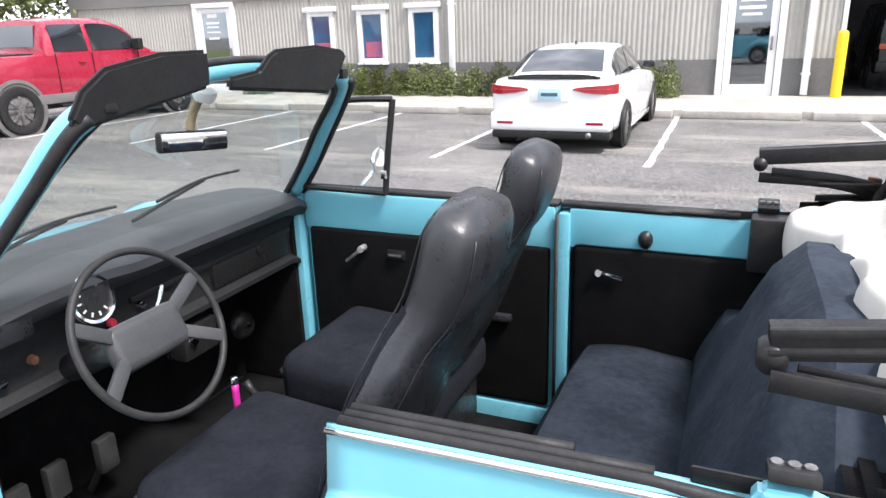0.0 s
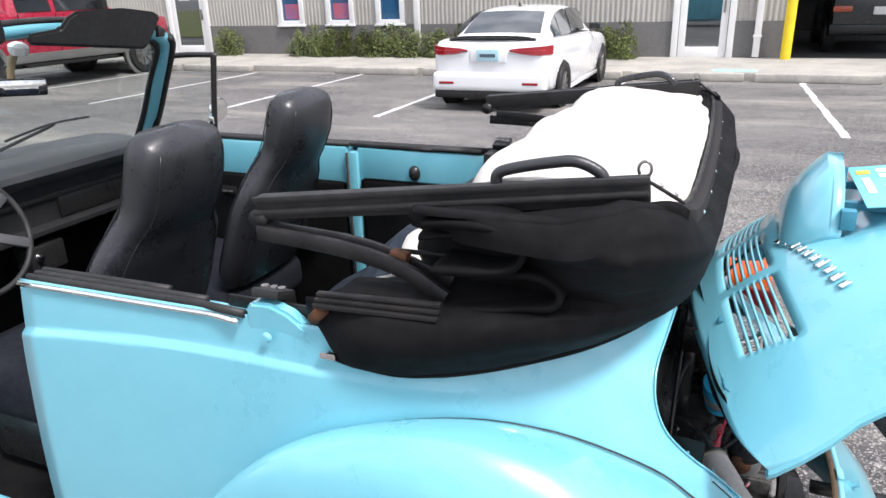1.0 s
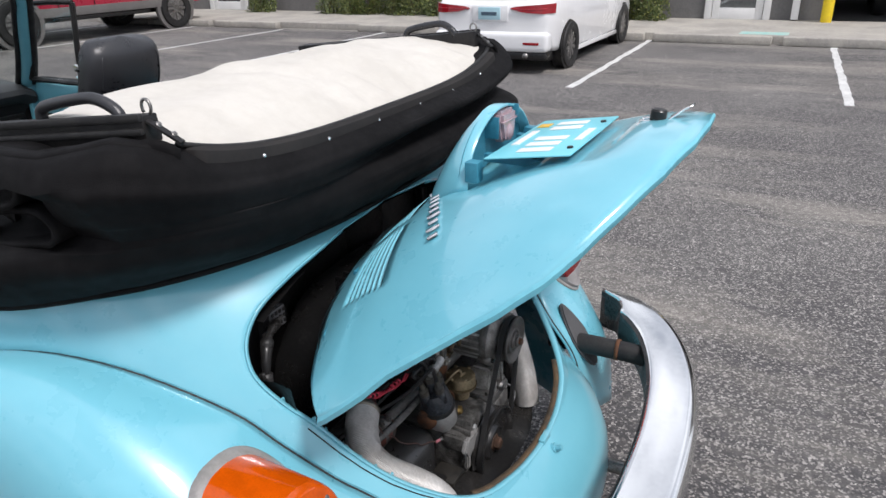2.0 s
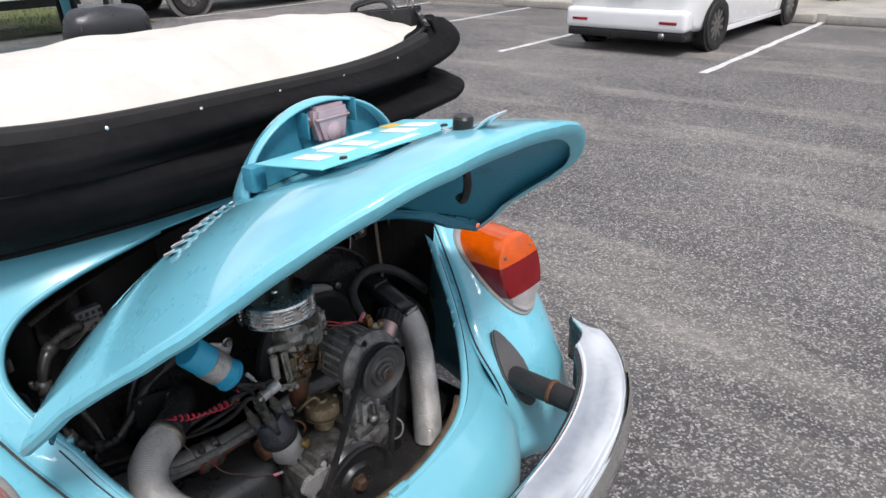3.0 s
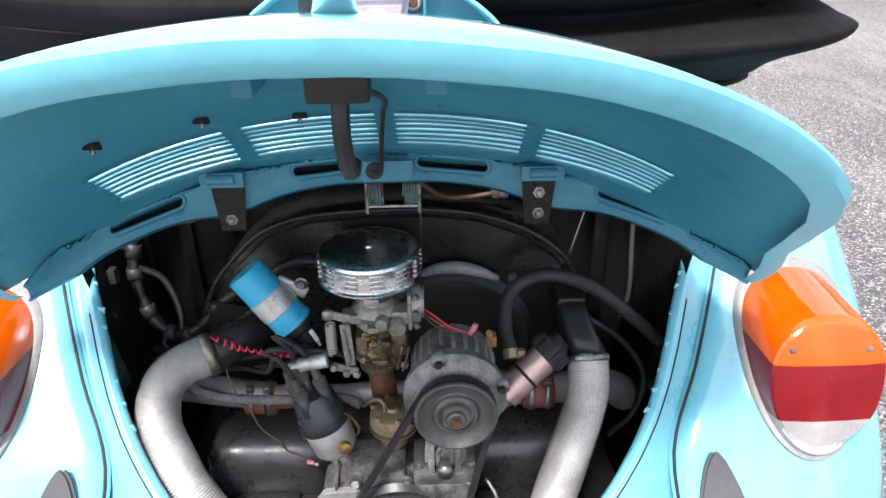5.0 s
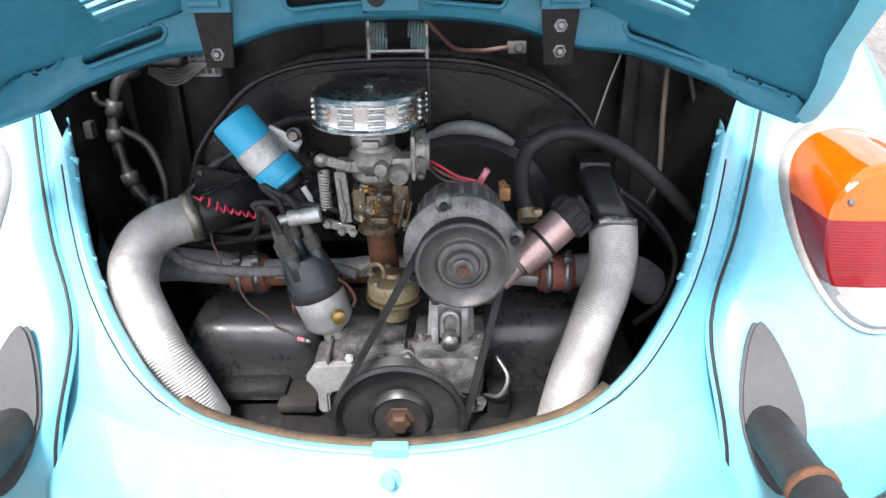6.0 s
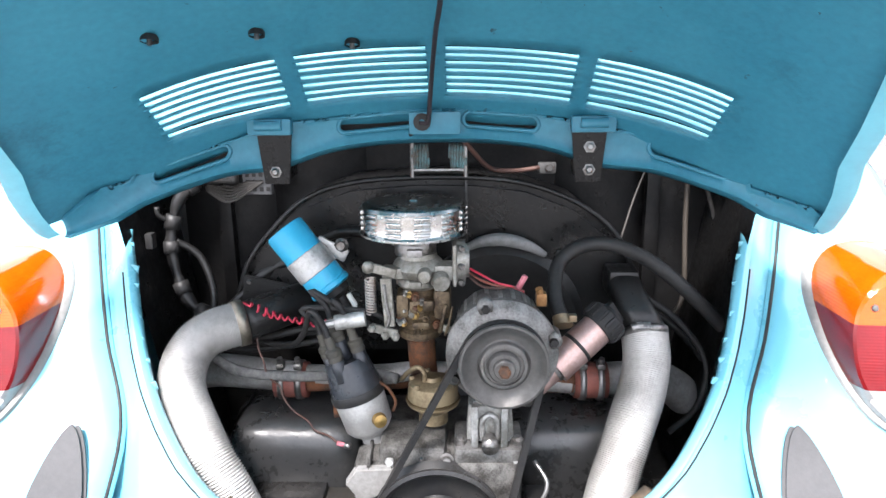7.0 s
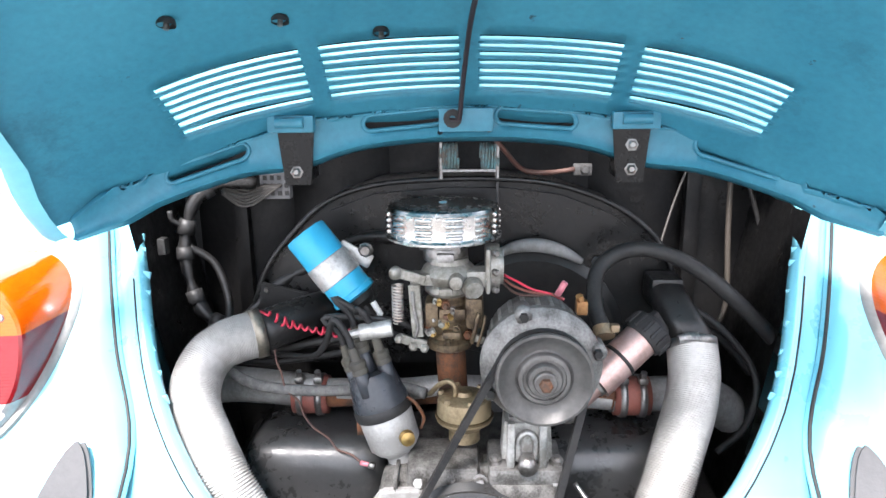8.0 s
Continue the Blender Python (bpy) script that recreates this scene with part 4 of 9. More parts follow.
ARCH = [(-0.30, 0.56), (-0.305, 0.64), (-0.285, 0.69), (-0.25, 0.735), (-0.196, 0.785), (-0.127, 0.81), (-0.03, 0.818), (0.063, 0.817), (0.139, 0.807), (0.214, 0.778), (0.27, 0.733), (0.298, 0.68), (0.30, 0.60), (0.27, 0.54), (-0.26, 0.54)]
SHROUD = mat("shroud_enamel", (0.0055, 0.0055, 0.0058), (0.0105, 0.0102, 0.0100), scale=15, rough=0.33, rvar=0.14, spec=0.36, bump=0.0006, bscale=90, c3=(0.022, 0.021, 0.020))
shroud = part("fan_shroud", prism([(y, z) for y, z in ARCH], 0.13, Matrix(((0, 0, 1, 0.315), (1, 0, 0, 0), (0, 1, 0, 0), (0, 0, 0, 1))), 0.012), SHROUD, car, "black arched fan shroud")
part("shroud_lip", tube([Vector((0.447, y, z + 0.001)) for y, z in ARCH[1:12]], 0.004, 4, 8), BLACK, shroud)
part("shroud_seam", box(0.32, 0.4475, 0.046, 0.05, 0.60, 0.819, 0.001), BLACK, shroud)
part("fan_housing", lathe([(0.135, -0.03), (0.135, 0.012), (0.122, 0.024), (0.105, 0.02), (0.09, 0.008), (0, 0.006)], (0.445, 0.095, 0.585), (1, 0, 0), 40), mat("dusty_black_tin", (0.035, 0.034, 0.033), (0.018, 0.018, 0.018), scale=9, rough=0.45, rvar=0.15), shroud)
part("duct_rim", tube([(0.455, 0.046, 0.712), (0.462, 0.072, 0.725), (0.466, 0.105, 0.728), (0.464, 0.138, 0.719), (0.456, 0.166, 0.702)], lambda u: 0.005 + 0.005 * math.sin(math.pi * u), 8, 14), mat("grey_duct", (0.24, 0.235, 0.23), (0.15, 0.145, 0.14), scale=20, rough=0.55), shroud, "grey curved duct rim")
for by, bz in ((0.190, 0.699), (-0.24, 0.60)):
    part("bolt", lathe([(0, 0.010), (0.006, 0.010), (0.009, 0.007), (0.009, 0)], (0.446, by, bz), (1, 0, 0), 6), STEEL, shroud)
for sd in (-1, 1):
    cyl = box(0.42, 0.60, 0.10, 0.30, 0.33, 0.492, 0.05, 5)
    part("cylinder_cover", moved(cyl, Matrix.Diagonal((1, sd, 1, 1))), mat("satin_black_tin", (0.042, 0.042, 0.042), (0.022, 0.022, 0.022), scale=13, rough=0.31, rvar=0.16, bump=0.0012, bscale=40, c3=(0.085, 0.081, 0.075), spec=0.7), car, "dusty black cylinder cover")
# manifold with boots and clamps
MANI = mat("grey_manifold", (0.42, 0.41, 0.395), (0.25, 0.24, 0.225), scale=22, rough=0.55, metal=0.5, rvar=0.12)
man = part("intake_manifold", join(tube([(0.52, -0.20, 0.535), (0.53, -0.08, 0.54), (0.53, 0.0, 0.545), (0.52, 0.20, 0.525)], 0.017, 4, 12), tube([(0.46, -0.37, 0.515), (0.49, -0.32, 0.53), (0.515, -0.24, 0.535), (0.52, -0.2, 0.535)], lambda u: 0.027 - 0.006 * u, 4, 14), tube([(0.46, 0.39, 0.47), (0.48, 0.355, 0.505), (0.50, 0.30, 0.522), (0.51, 0.23, 0.525), (0.515, 0.2, 0.525)], lambda u: 0.029 - 0.007 * u, 4, 14)), MANI, car)
BOOT = mat("brown_rubber_boot", (0.26, 0.085, 0.062), (0.16, 0.055, 0.042), scale=30, rough=0.6)
for yy, zz in ((-0.2125, 0.528), (0.229, 0.527)):
    part("rubber_boot", tube([(0.517, yy - 0.024, zz), (0.517, yy + 0.024, zz)], 0.027, 0, 18), BOOT, man, "rust-red rubber boot")
    for dy in (-0.013, 0.013):
        band = part("hose_clamp", tube([(0.517, yy + dy - 0.0045, zz), (0.517, yy + dy + 0.0045, zz)], 0.0295, 0, 24), STEEL, man, "narrow steel hose clamp")
        part("clamp_screw", join(box(0.523, 0.537, yy + dy - 0.006, yy + dy + 0.006, zz + 0.024, zz + 0.033, 0.002), tube([(0.530, yy + dy, zz + 0.030), (0.533, yy + dy, zz + 0.041)], 0.0045, 0, 8)), STEEL, band)
part("rusty_pipe", tube([(0.52, -0.19, 0.53), (0.525, -0.1, 0.535), (0.53, -0.03, 0.54)], 0.0185, 3, 12), RUST, man)
part("rusty_pipe", tube([(0.52, 0.12, 0.530), (0.518, 0.18, 0.528), (0.517, 0.207, 0.527)], 0.0195, 3, 12), RUST, man)

# carburettor
CARB = mat("stained_zinc", (0.19, 0.140, 0.085), (0.045, 0.030, 0.019), scale=34, rough=0.50, metal=0.5, rvar=0.15, bump=0.0014, bscale=120, c3=(0.30, 0.265, 0.20))
ZINC = mat("pale_zinc", (0.38, 0.37, 0.34), (0.17, 0.16, 0.135), scale=26, rough=0.48, metal=0.55, rvar=0.15, bump=0.0008, bscale=140)
BRASS = mat("brass", (0.50, 0.34, 0.13), (0.34, 0.22, 0.08), scale=30, rough=0.42, metal=0.9)
KC = Vector((0.556, -0.018, 0.0))
carb = part("carburettor", lathe([(0, 0.613), (0.021, 0.613), (0.029, 0.617), (0.029, 0.626), (0.023, 0.630), (0.022, 0.638), (0.026, 0.642), (0.027, 0.650), (0.022, 0.655), (0.021, 0.668), (0.025, 0.672), (0.026, 0.680), (0.022, 0.684), (0.022, 0.690), (0, 0.691)], KC, (0, 0, 1), 26), CARB, car, "stained carburettor under the air filter")
top_cast = part("carburettor_top", lathe([(0, 0.688), (0.026, 0.688), (0.031, 0.693), (0.031, 0.699), (0.028, 0.703), (0.034, 0.709), (0.036, 0.716), (0.032, 0.724), (0.026, 0.729), (0.025, 0.736), (0, 0.737)], KC, (0, 0, 1), 28), ZINC, carb, "pale cast carburettor top")
for piece in (box(0.552, 0.585, 0.004, 0.036, 0.702, 0.724, 0.006), box(0.560, 0.584, -0.066, -0.034, 0.704, 0.720, 0.005), moved(lathe([(0, 0.014), (0.011, 0.013), (0.013, 0.008), (0.013, 0)], (0.588, 0.012, 0.706), (1, 0.2, -0.2), 16), Matrix()), lathe([(0, 0.016), (0.008, 0.015), (0.010, 0.010), (0.010, 0)], (0.586, -0.008, 0.713), (1, 0, 0), 14), box(0.575, 0.594, -0.030, -0.012, 0.694, 0.704, 0.004)):
    part("casting_boss", piece, ZINC, top_cast)
part("neck_clamp", join(lathe([(0.0275, 0.731), (0.0285, 0.733), (0.0285, 0.746), (0.0275, 0.748)], Vector((0.548, -0.022, 0)), (0, 0, 1), 30), box(0.574, 0.585, -0.032, -0.010, 0.734, 0.745, 0.003)), STEEL, carb, "steel neck clamp")
choke = part("choke_housing", join(tube([(0.556, 0.034, 0.723), (0.556, 0.046, 0.723)], 0.029, 0, 24), tube([(0.556, 0.046, 0.723), (0.556, 0.051, 0.723)], 0.023, 0, 24)), ZINC, carb, "round choke housing")
part("choke_plate", box(0.536, 0.588, 0.028, 0.035, 0.694, 0.752, 0.005), ZINC, choke)
for cz, cx in ((0.700, 0.583), (0.747, 0.583), (0.723, 0.586)):
    part("screw", lathe([(0, 0.006), (0.003, 0.006), (0.0045, 0.004), (0.0045, -0.002)], (cx, 0.040, cz), (0.9, 0.4, 0), 8), STEEL, choke)
for piece in (box(0.536, 0.582, 0.002, 0.026, 0.646, 0.688, 0.008), box(0.545, 0.586, -0.048, -0.030, 0.650, 0.684, 0.006), box(0.572, 0.588, -0.030, 0.004, 0.660, 0.676, 0.005), box(0.570, 0.590, -0.026, -0.002, 0.636, 0.646, 0.004)):
    part("casting_block", piece, CARB, carb)
coilp = [Vector((0.585 + 0.0068 * math.cos(a), -0.081 + 0.0068 * math.sin(a), 0.708 - 0.050 * a / (2 * math.pi * 13))) for a in np.linspace(0, 2 * math.pi * 13, 131)]
part("throttle_spring", tube(coilp, 0.0013, 0, 5), mat("coppery_spring", (0.62, 0.50, 0.42), (0.50, 0.48, 0.45), scale=50, rough=0.4, metal=0.8), carb, "coiled throttle return spring")
part("throttle_lever", bar2((0.583, -0.088, 0.724), (0.583, -0.046, 0.712), 0.004, 0.013), ZINC, carb)
part("lever_eye", tube([(0.580, -0.083, 0.722), (0.588, -0.083, 0.722)], 0.008, 0, 14), ZINC, carb)
part("throttle_plate", bar2((0.588, -0.060, 0.708), (0.590, -0.056, 0.640), 0.004, 0.015), ZINC, carb)
part("throttle_link", tube([(0.592, -0.062, 0.700), (0.594, -0.060, 0.675), (0.594, -0.056, 0.655), (0.594, -0.060, 0.640)], 0.0022, 4, 6), STEEL, carb)
part("throttle_arm", bar2((0.590, -0.082, 0.640), (0.592, -0.046, 0.630), 0.005, 0.012), ZINC, carb)
for ay, az in ((-0.080, 0.640), (-0.062, 0.630), (-0.048, 0.628)):
    part("arm_nut", lathe([(0, 0.007), (0.003, 0.007), (0.0055, 0.005), (0.0055, -0.002)], (0.594, ay, az), (1, 0, 0), 6), ZINC, carb)
part("cable_barrel", join(tube([(0.600, -0.128, 0.650), (0.597, -0.088, 0.655)], 0.0105, 0, 16), tube([(0.604, -0.142, 0.648), (0.600, -0.128, 0.650)], 0.006, 0, 8)), ALU, carb, "silver cable barrel")
part("linkage_rod", tube([(0.590, 0.020, 0.672), (0.592, 0.016, 0.655), (0.590, 0.011, 0.632)], 0.0028, 3, 8), CARB, carb)
part("linkage_rod", tube([(0.588, 0.028, 0.668), (0.592, 0.024, 0.648), (0.590, 0.018, 0.628)], 0.0020, 3, 6), CARB, carb)
part("link_tab", bar2((0.588, 0.012, 0.640), (0.588, 0.026, 0.634), 0.003, 0.010), ZINC, carb)
part("down_pipe", tube([(0.556, -0.017, 0.616), (0.555, -0.016, 0.590), (0.545, -0.014, 0.550)], 0.0195, 4, 18), RUST, carb, "rust-brown intake pipe")
rnd = random.Random(12)
for k in range(20):
    z = 0.634 + 0.054 * ((k * 7) % 20) / 19
    y = KC.y + rnd.uniform(-0.026, 0.030)
    x = KC.x + 0.026 * math.sqrt(max(0.15, 1 - ((y - KC.y) / 0.034) ** 2))
    L, r = rnd.uniform(0.005, 0.013), rnd.uniform(0.0025, 0.0055)
    part("jet", lathe([(0, L), (r * 0.7, L), (r, L * 0.75), (r, L * 0.4), (r * 1.35, L * 0.35), (r * 1.35, -0.005)], (x, y, z), (1, rnd.uniform(-0.3, 0.3), rnd.uniform(-0.3, 0.3)), 6 if k % 2 else 10), (CARB, BRASS, STEEL, RUST, ZINC)[k % 5], carb)

# chrome pancake air filter
FC = Vector((0.531, -0.025, 0.7545))
filt = part("air_filter", lathe([(0, 0.0), (0.060, 0.0), (0.070, 0.002), (0.0745, 0.004), (0.0750, 0.007), (0.0725, 0.009), (0.0715, 0.011), (0.0715, 0.037), (0.0725, 0.040), (0.0705, 0.044), (0.062, 0.0462), (0.058, 0.0455), (0.020, 0.047), (0, 0.0465)], FC, (0, 0, 1), 44), mat("worn_chrome", (0.66, 0.65, 0.63), (0.50, 0.485, 0.46), scale=14, rough=0.25, metal=1.0, rvar=0.08, bump=0.0002, bscale=60), car, "chrome pancake air filter")
lou = []
for c in range(12):
    a = 2 * math.pi * (c + 0.42) / 12
    for rr in range(4):
        m = Matrix.Translation(FC) @ Matrix.Rotation(a, 4, "Z") @ Matrix.Translation((0.0712, 0, 0.0140 + rr * 0.0072))
        lou.append(moved(lathe([(0, -0.0115), (0.0022, -0.0108), (0.0032, -0.009), (0.0032, 0.009), (0.0022, 0.0108), (0, 0.0115)], (0, 0, 0), (0, 1, 0), 10), m))
part("louvre_band", join(*lou), MATS["worn_chrome"], filt, "pressed chrome louvres")
part("wing_nut", lathe([(0.007, 0), (0.006, 0.002), (0.003, 0.003), (0, 0.003)], FC + Vector((0, 0, 0.0465)), (0, 0, 1), 12), CHROME, filt)
part("filter_neck", join(tube([FC + Vector((0, 0, -0.012)), FC + Vector((0, 0, 0.002))], 0.033, 0, 24), box(0.560, 0.572, -0.036, -0.002, 0.742, 0.752, 0.003)), STEEL, filt)

# ignition coil
ct, cb = Vector((0.522, -0.208, 0.760)), Vector((0.533, -0.142, 0.675))
ax = (cb - ct).normalized()
coil = part("ignition_coil", lathe([(0, 0), (0.027, 0), (0.029, 0.003), (0.029, 0.098), (0.031, 0.100), (0.031, 0.106), (0.026, 0.109), (0, 0.109)], ct, ax, 32), COILBLUE, car, "scuffed blue ignition coil")
part("coil_cap", lathe([(0.024, 0.108), (0.022, 0.118), (0.012, 0.124), (0.010, 0.142), (0, 0.142)], ct, ax, 18), RUBBER, coil)
part("coil_band", join(lathe([(0.0295, 0.045), (0.0305, 0.046), (0.0305, 0.077), (0.0295, 0.078)], ct, ax, 32), moved(box(-0.003, 0.003, -0.026, 0.022, -0.010, 0.010, 0.003), Matrix.Translation((0.514, -0.142, 0.728)) @ Matrix.Rotation(-0.5, 4, "X"))), ALU, coil, "bare metal mounting band")
part("bolt", lathe([(0, 0.007), (0.006, 0.007), (0.0075, 0.005), (0.0075, 0.002), (0.0105, 0)], (0.517, -0.129, 0.735), (1, 0, 0), 8), STEEL, coil)
part("spade_terminal", join(tube([(0.545, -0.118, 0.672), (0.548, -0.108, 0.655)], 0.004, 0, 8), tube([(0.548, -0.108, 0.655), (0.55, -0.104, 0.648)], 0.002, 0, 6)), WHITE, coil)

# alternator, stand, crank pulley and belt
AC, CC = Vector((0.683, 0.091, 0.629)), Vector((0.676, 0.009, 0.397))
ALTM = mat("oxidised_alloy", (0.27, 0.264, 0.255), (0.105, 0.100, 0.093), scale=42, rough=0.55, metal=0.6, rvar=0.15, bump=0.001, bscale=130)
alt = part("alternator", lathe([(0, -0.13), (0.052, -0.13), (0.060, -0.12), (0.060, -0.052), (0.068, -0.048), (0.071, -0.040), (0.071, -0.030), (0.066, -0.024), (0.058, -0.018), (0.03, -0.012), (0, -0.012)], AC, (1, 0, 0), 44), ALTM, car, "dusty aluminium alternator")
for a in (0.3, 1.9, 3.6, 5.2):
    part("lug", tube([AC + Vector((-0.05, 0.067 * math.cos(a), 0.067 * math.sin(a))), AC + Vector((-0.02, 0.067 * math.cos(a), 0.067 * math.sin(a)))], 0.010, 0, 10), ALTM, alt)
for a in (0.3, 1.9, 3.6, 5.2):
    part("bolt", lathe([(0, 0.006), (0.005, 0.006), (0.006, 0)], AC + Vector((-0.02, 0.066 * math.cos(a), 0.066 * math.sin(a))), (1, 0, 0), 6), BLACK, alt)
for k in range(22):
    m = Matrix.Translation(AC) @ Matrix.Rotation(2 * math.pi * k / 22, 4, "X")
    part("cooling_fin", moved(box(-0.118, -0.046, -0.0030, 0.0030, 0.057, 0.0612, 0.001, 1), m), ALU, alt)
PUL = mat("worn_black_pulley", (0.058, 0.056, 0.054), (0.095, 0.091, 0.087), scale=18, rough=0.46, metal=0.4, rvar=0.12)
pul = part("alternator_pulley", lathe([(0, -0.012), (0.050, -0.012), (0.054, -0.008), (0.048, 0.0), (0.0545, 0.008), (0.0555, 0.011), (0.0545, 0.0135), (0.0515, 0.0140), (0.0480, 0.0110), (0.0440, 0.0070), (0.0380, 0.0042), (0.0330, 0.0038), (0.0312, 0.0052)], AC, (1, 0, 0), 56), PUL, alt, "worn black dished pulley")
part("pulley_boss", lathe([(0.0312, 0.0030), (0.0305, 0.0085), (0.0285, 0.0105), (0.0245, 0.0108), (0.0238, 0.0088), (0.0205, 0.0086), (0.0198, 0.0140), (0.0180, 0.0160), (0.0135, 0.0162), (0.0130, 0.0210), (0.0115, 0.0225), (0, 0.0225)], AC, (1, 0, 0), 44), mat("greasy_steel", (0.16, 0.155, 0.15), (0.09, 0.086, 0.082), scale=40, rough=0.45, metal=0.7, rvar=0.12), pul)
part("pulley_nut", lathe([(0, 0.031), (0.005, 0.031), (0.0075, 0.029), (0.0075, 0.022)], AC, (1, 0, 0), 6), RUST, alt)
crank = part("crank_pulley", lathe([(0, -0.015), (0.08, -0.015), (0.089, -0.010), (0.082, 0.0), (0.089, 0.010), (0.089, 0.014), (0.084, 0.016), (0.080, 0.012), (0.076, 0.004), (0.044, 0.000), (0.041, 0.006), (0.037, 0.010), (0.034, 0.006), (0.024, 0.006), (0, 0.006)], CC, (1, 0, 0), 56), mat("gloss_black_pulley", (0.013, 0.013, 0.014), (0.03, 0.028, 0.026), scale=12, rough=0.3, rvar=0.1), car, "black crankshaft pulley")
part("crank_bolt", lathe([(0, 0.022), (0.011, 0.022), (0.015, 0.018), (0.015, 0.009), (0.020, 0.008), (0.021, 0.006)], CC, (1, 0, 0), 6), mat("dark_rust", (0.085, 0.042, 0.026), (0.05, 0.032, 0.022), scale=40, rough=0.7, metal=0.3), crank)


def belt():
    ra, rc = 0.051, 0.085
    a2, c2 = Vector((AC.y, AC.z)), Vector((CC.y, CC.z))
    d = a2 - c2
    base, off = math.atan2(d.y, d.x), math.acos((rc - ra) / d.length)
    pts = [(c2 + Vector((math.cos(t), math.sin(t))) * rc) for t in np.linspace(base + off, base - off + 2 * math.pi, 28)]
    pts += [(a2 + Vector((math.cos(t), math.sin(t))) * ra) for t in np.linspace(base - off, base + off, 16)]
    ctr = (a2 + c2) / 2

    def f(i, j):
        p = pts[i % len(pts)]
        q, r = pts[(i + 1) % len(pts)], pts[i - 1]
        t = (q - r).normalized()
        o = Vector((t.y, -t.x))
        if o.dot(p - ctr) < 0:
            o = -o
        dx, w = ((-0.0055, 0.004), (0.0055, 0.004), (0.004, -0.004), (-0.004, -0.004), (-0.0055, 0.004))[j]
        p = p + o * w
        return (AC.x - 0.001 + dx, p.x, p.y)
    return grid(f, len(pts), 4, closed=True)


part("fan_belt", belt(), RUBBER, car, "black rubber fan belt")
stand = part("alternator_stand", prism([(0.046, 0.500), (0.050, 0.560), (0.104, 0.560), (0.108, 0.500)], 0.05, Matrix(((0, 0, 1, 0.602), (1, 0, 0, 0), (0, 1, 0, 0), (0, 0, 0, 1))), 0.005), ALU, car, "cast alternator stand")
for sy in (0.052, 0.090):
    part("stand_rib", box(0.653, 0.664, sy, sy + 0.009, 0.502, 0.560, 0.002), ALU, stand)
part("stand_arch", tube([(0.655, 0.066, 0.508), (0.656, 0.066, 0.535), (0.656, 0.076, 0.545), (0.656, 0.086, 0.535), (0.655, 0.086, 0.508)], 0.004, 4, 8), ALU, stand)
part("stand_foot", box(0.59, 0.668, 0.030, 0.120, 0.478, 0.502, 0.006), MATS["oxidised_alloy"], stand)
part("stand_stud", tube([(0.655, 0.076, 0.508), (0.674, 0.076, 0.508)], 0.011, 0, 12), STEEL, stand)
for sy in (0.038, 0.112):
    part("nut", lathe([(0, 0.012), (0.004, 0.012), (0.004, 0.008), (0.008, 0.008), (0.008, 0)], (0.652, sy, 0.502), (0.2, 0, 1), 6), STEEL, stand)
case = part("engine_case", box(0.46, 0.655, -0.10, 0.12, 0.36, 0.48, 0.02), mat("grimy_alloy", (0.20, 0.192, 0.18), (0.055, 0.051, 0.046), scale=55, rough=0.6, metal=0.45, rvar=0.15, bump=0.0015, bscale=90), car, "grimy cast engine case")
for piece in (box(0.62, 0.672, 0.03, 0.115, 0.42, 0.485, 0.012), tube([(0.63, -0.01, 0.478), (0.63, 0.045, 0.478)], 0.013, 0, 12), tube([(0.64, 0.045, 0.478), (0.64, 0.058, 0.478)], 0.009, 0, 6), box(0.60, 0.66, -0.105, -0.03, 0.435, 0.475, 0.015), box(0.58, 0.66, -0.07, 0.02, 0.46, 0.50, 0.012), tube([(0.655, 0.10, 0.44), (0.672, 0.10, 0.44)], 0.014, 0, 10)):
    part("case_boss", piece, MATS["grimy_alloy"], case)
rb3 = random.Random(31)
for k in range(22):
    p3 = Vector((0.655 + 0.004 * (k % 2), -0.095 + 0.21 * rb3.random(), 0.40 + 0.085 * rb3.random()))
    part("case_bolt", lathe([(0, 0.009), (0.005, 0.009), (0.007, 0.006), (0.007, 0.002), (0.010, 0.002), (0.010, -0.004)], p3, (1, 0, rb3.uniform(-0.1, 0.3)), 6 if k % 3 else 12), (STEEL, RUST, ALU)[k % 3], case)
for k in range(5):
    part("case_rib", box(0.60, 0.664, -0.085 + 0.035 * k, -0.080 + 0.035 * k, 0.462, 0.4865, 0.002), MATS["grimy_alloy"], case)
part("case_flange", prism([(-0.115, 0.45), (-0.10, 0.472), (-0.05, 0.474), (-0.045, 0.44), (-0.085, 0.425), (-0.085, 0.395), (-0.10, 0.395), (-0.10, 0.43)], 0.012, Matrix(((0, 0, 1, 0.655), (1, 0, 0, 0), (0, 1, 0, 0), (0, 0, 0, 1)), ), 0.003), mat("pale_cast", (0.34, 0.332, 0.32), (0.22, 0.212, 0.20), scale=20, rough=0.55, metal=0.3), car)
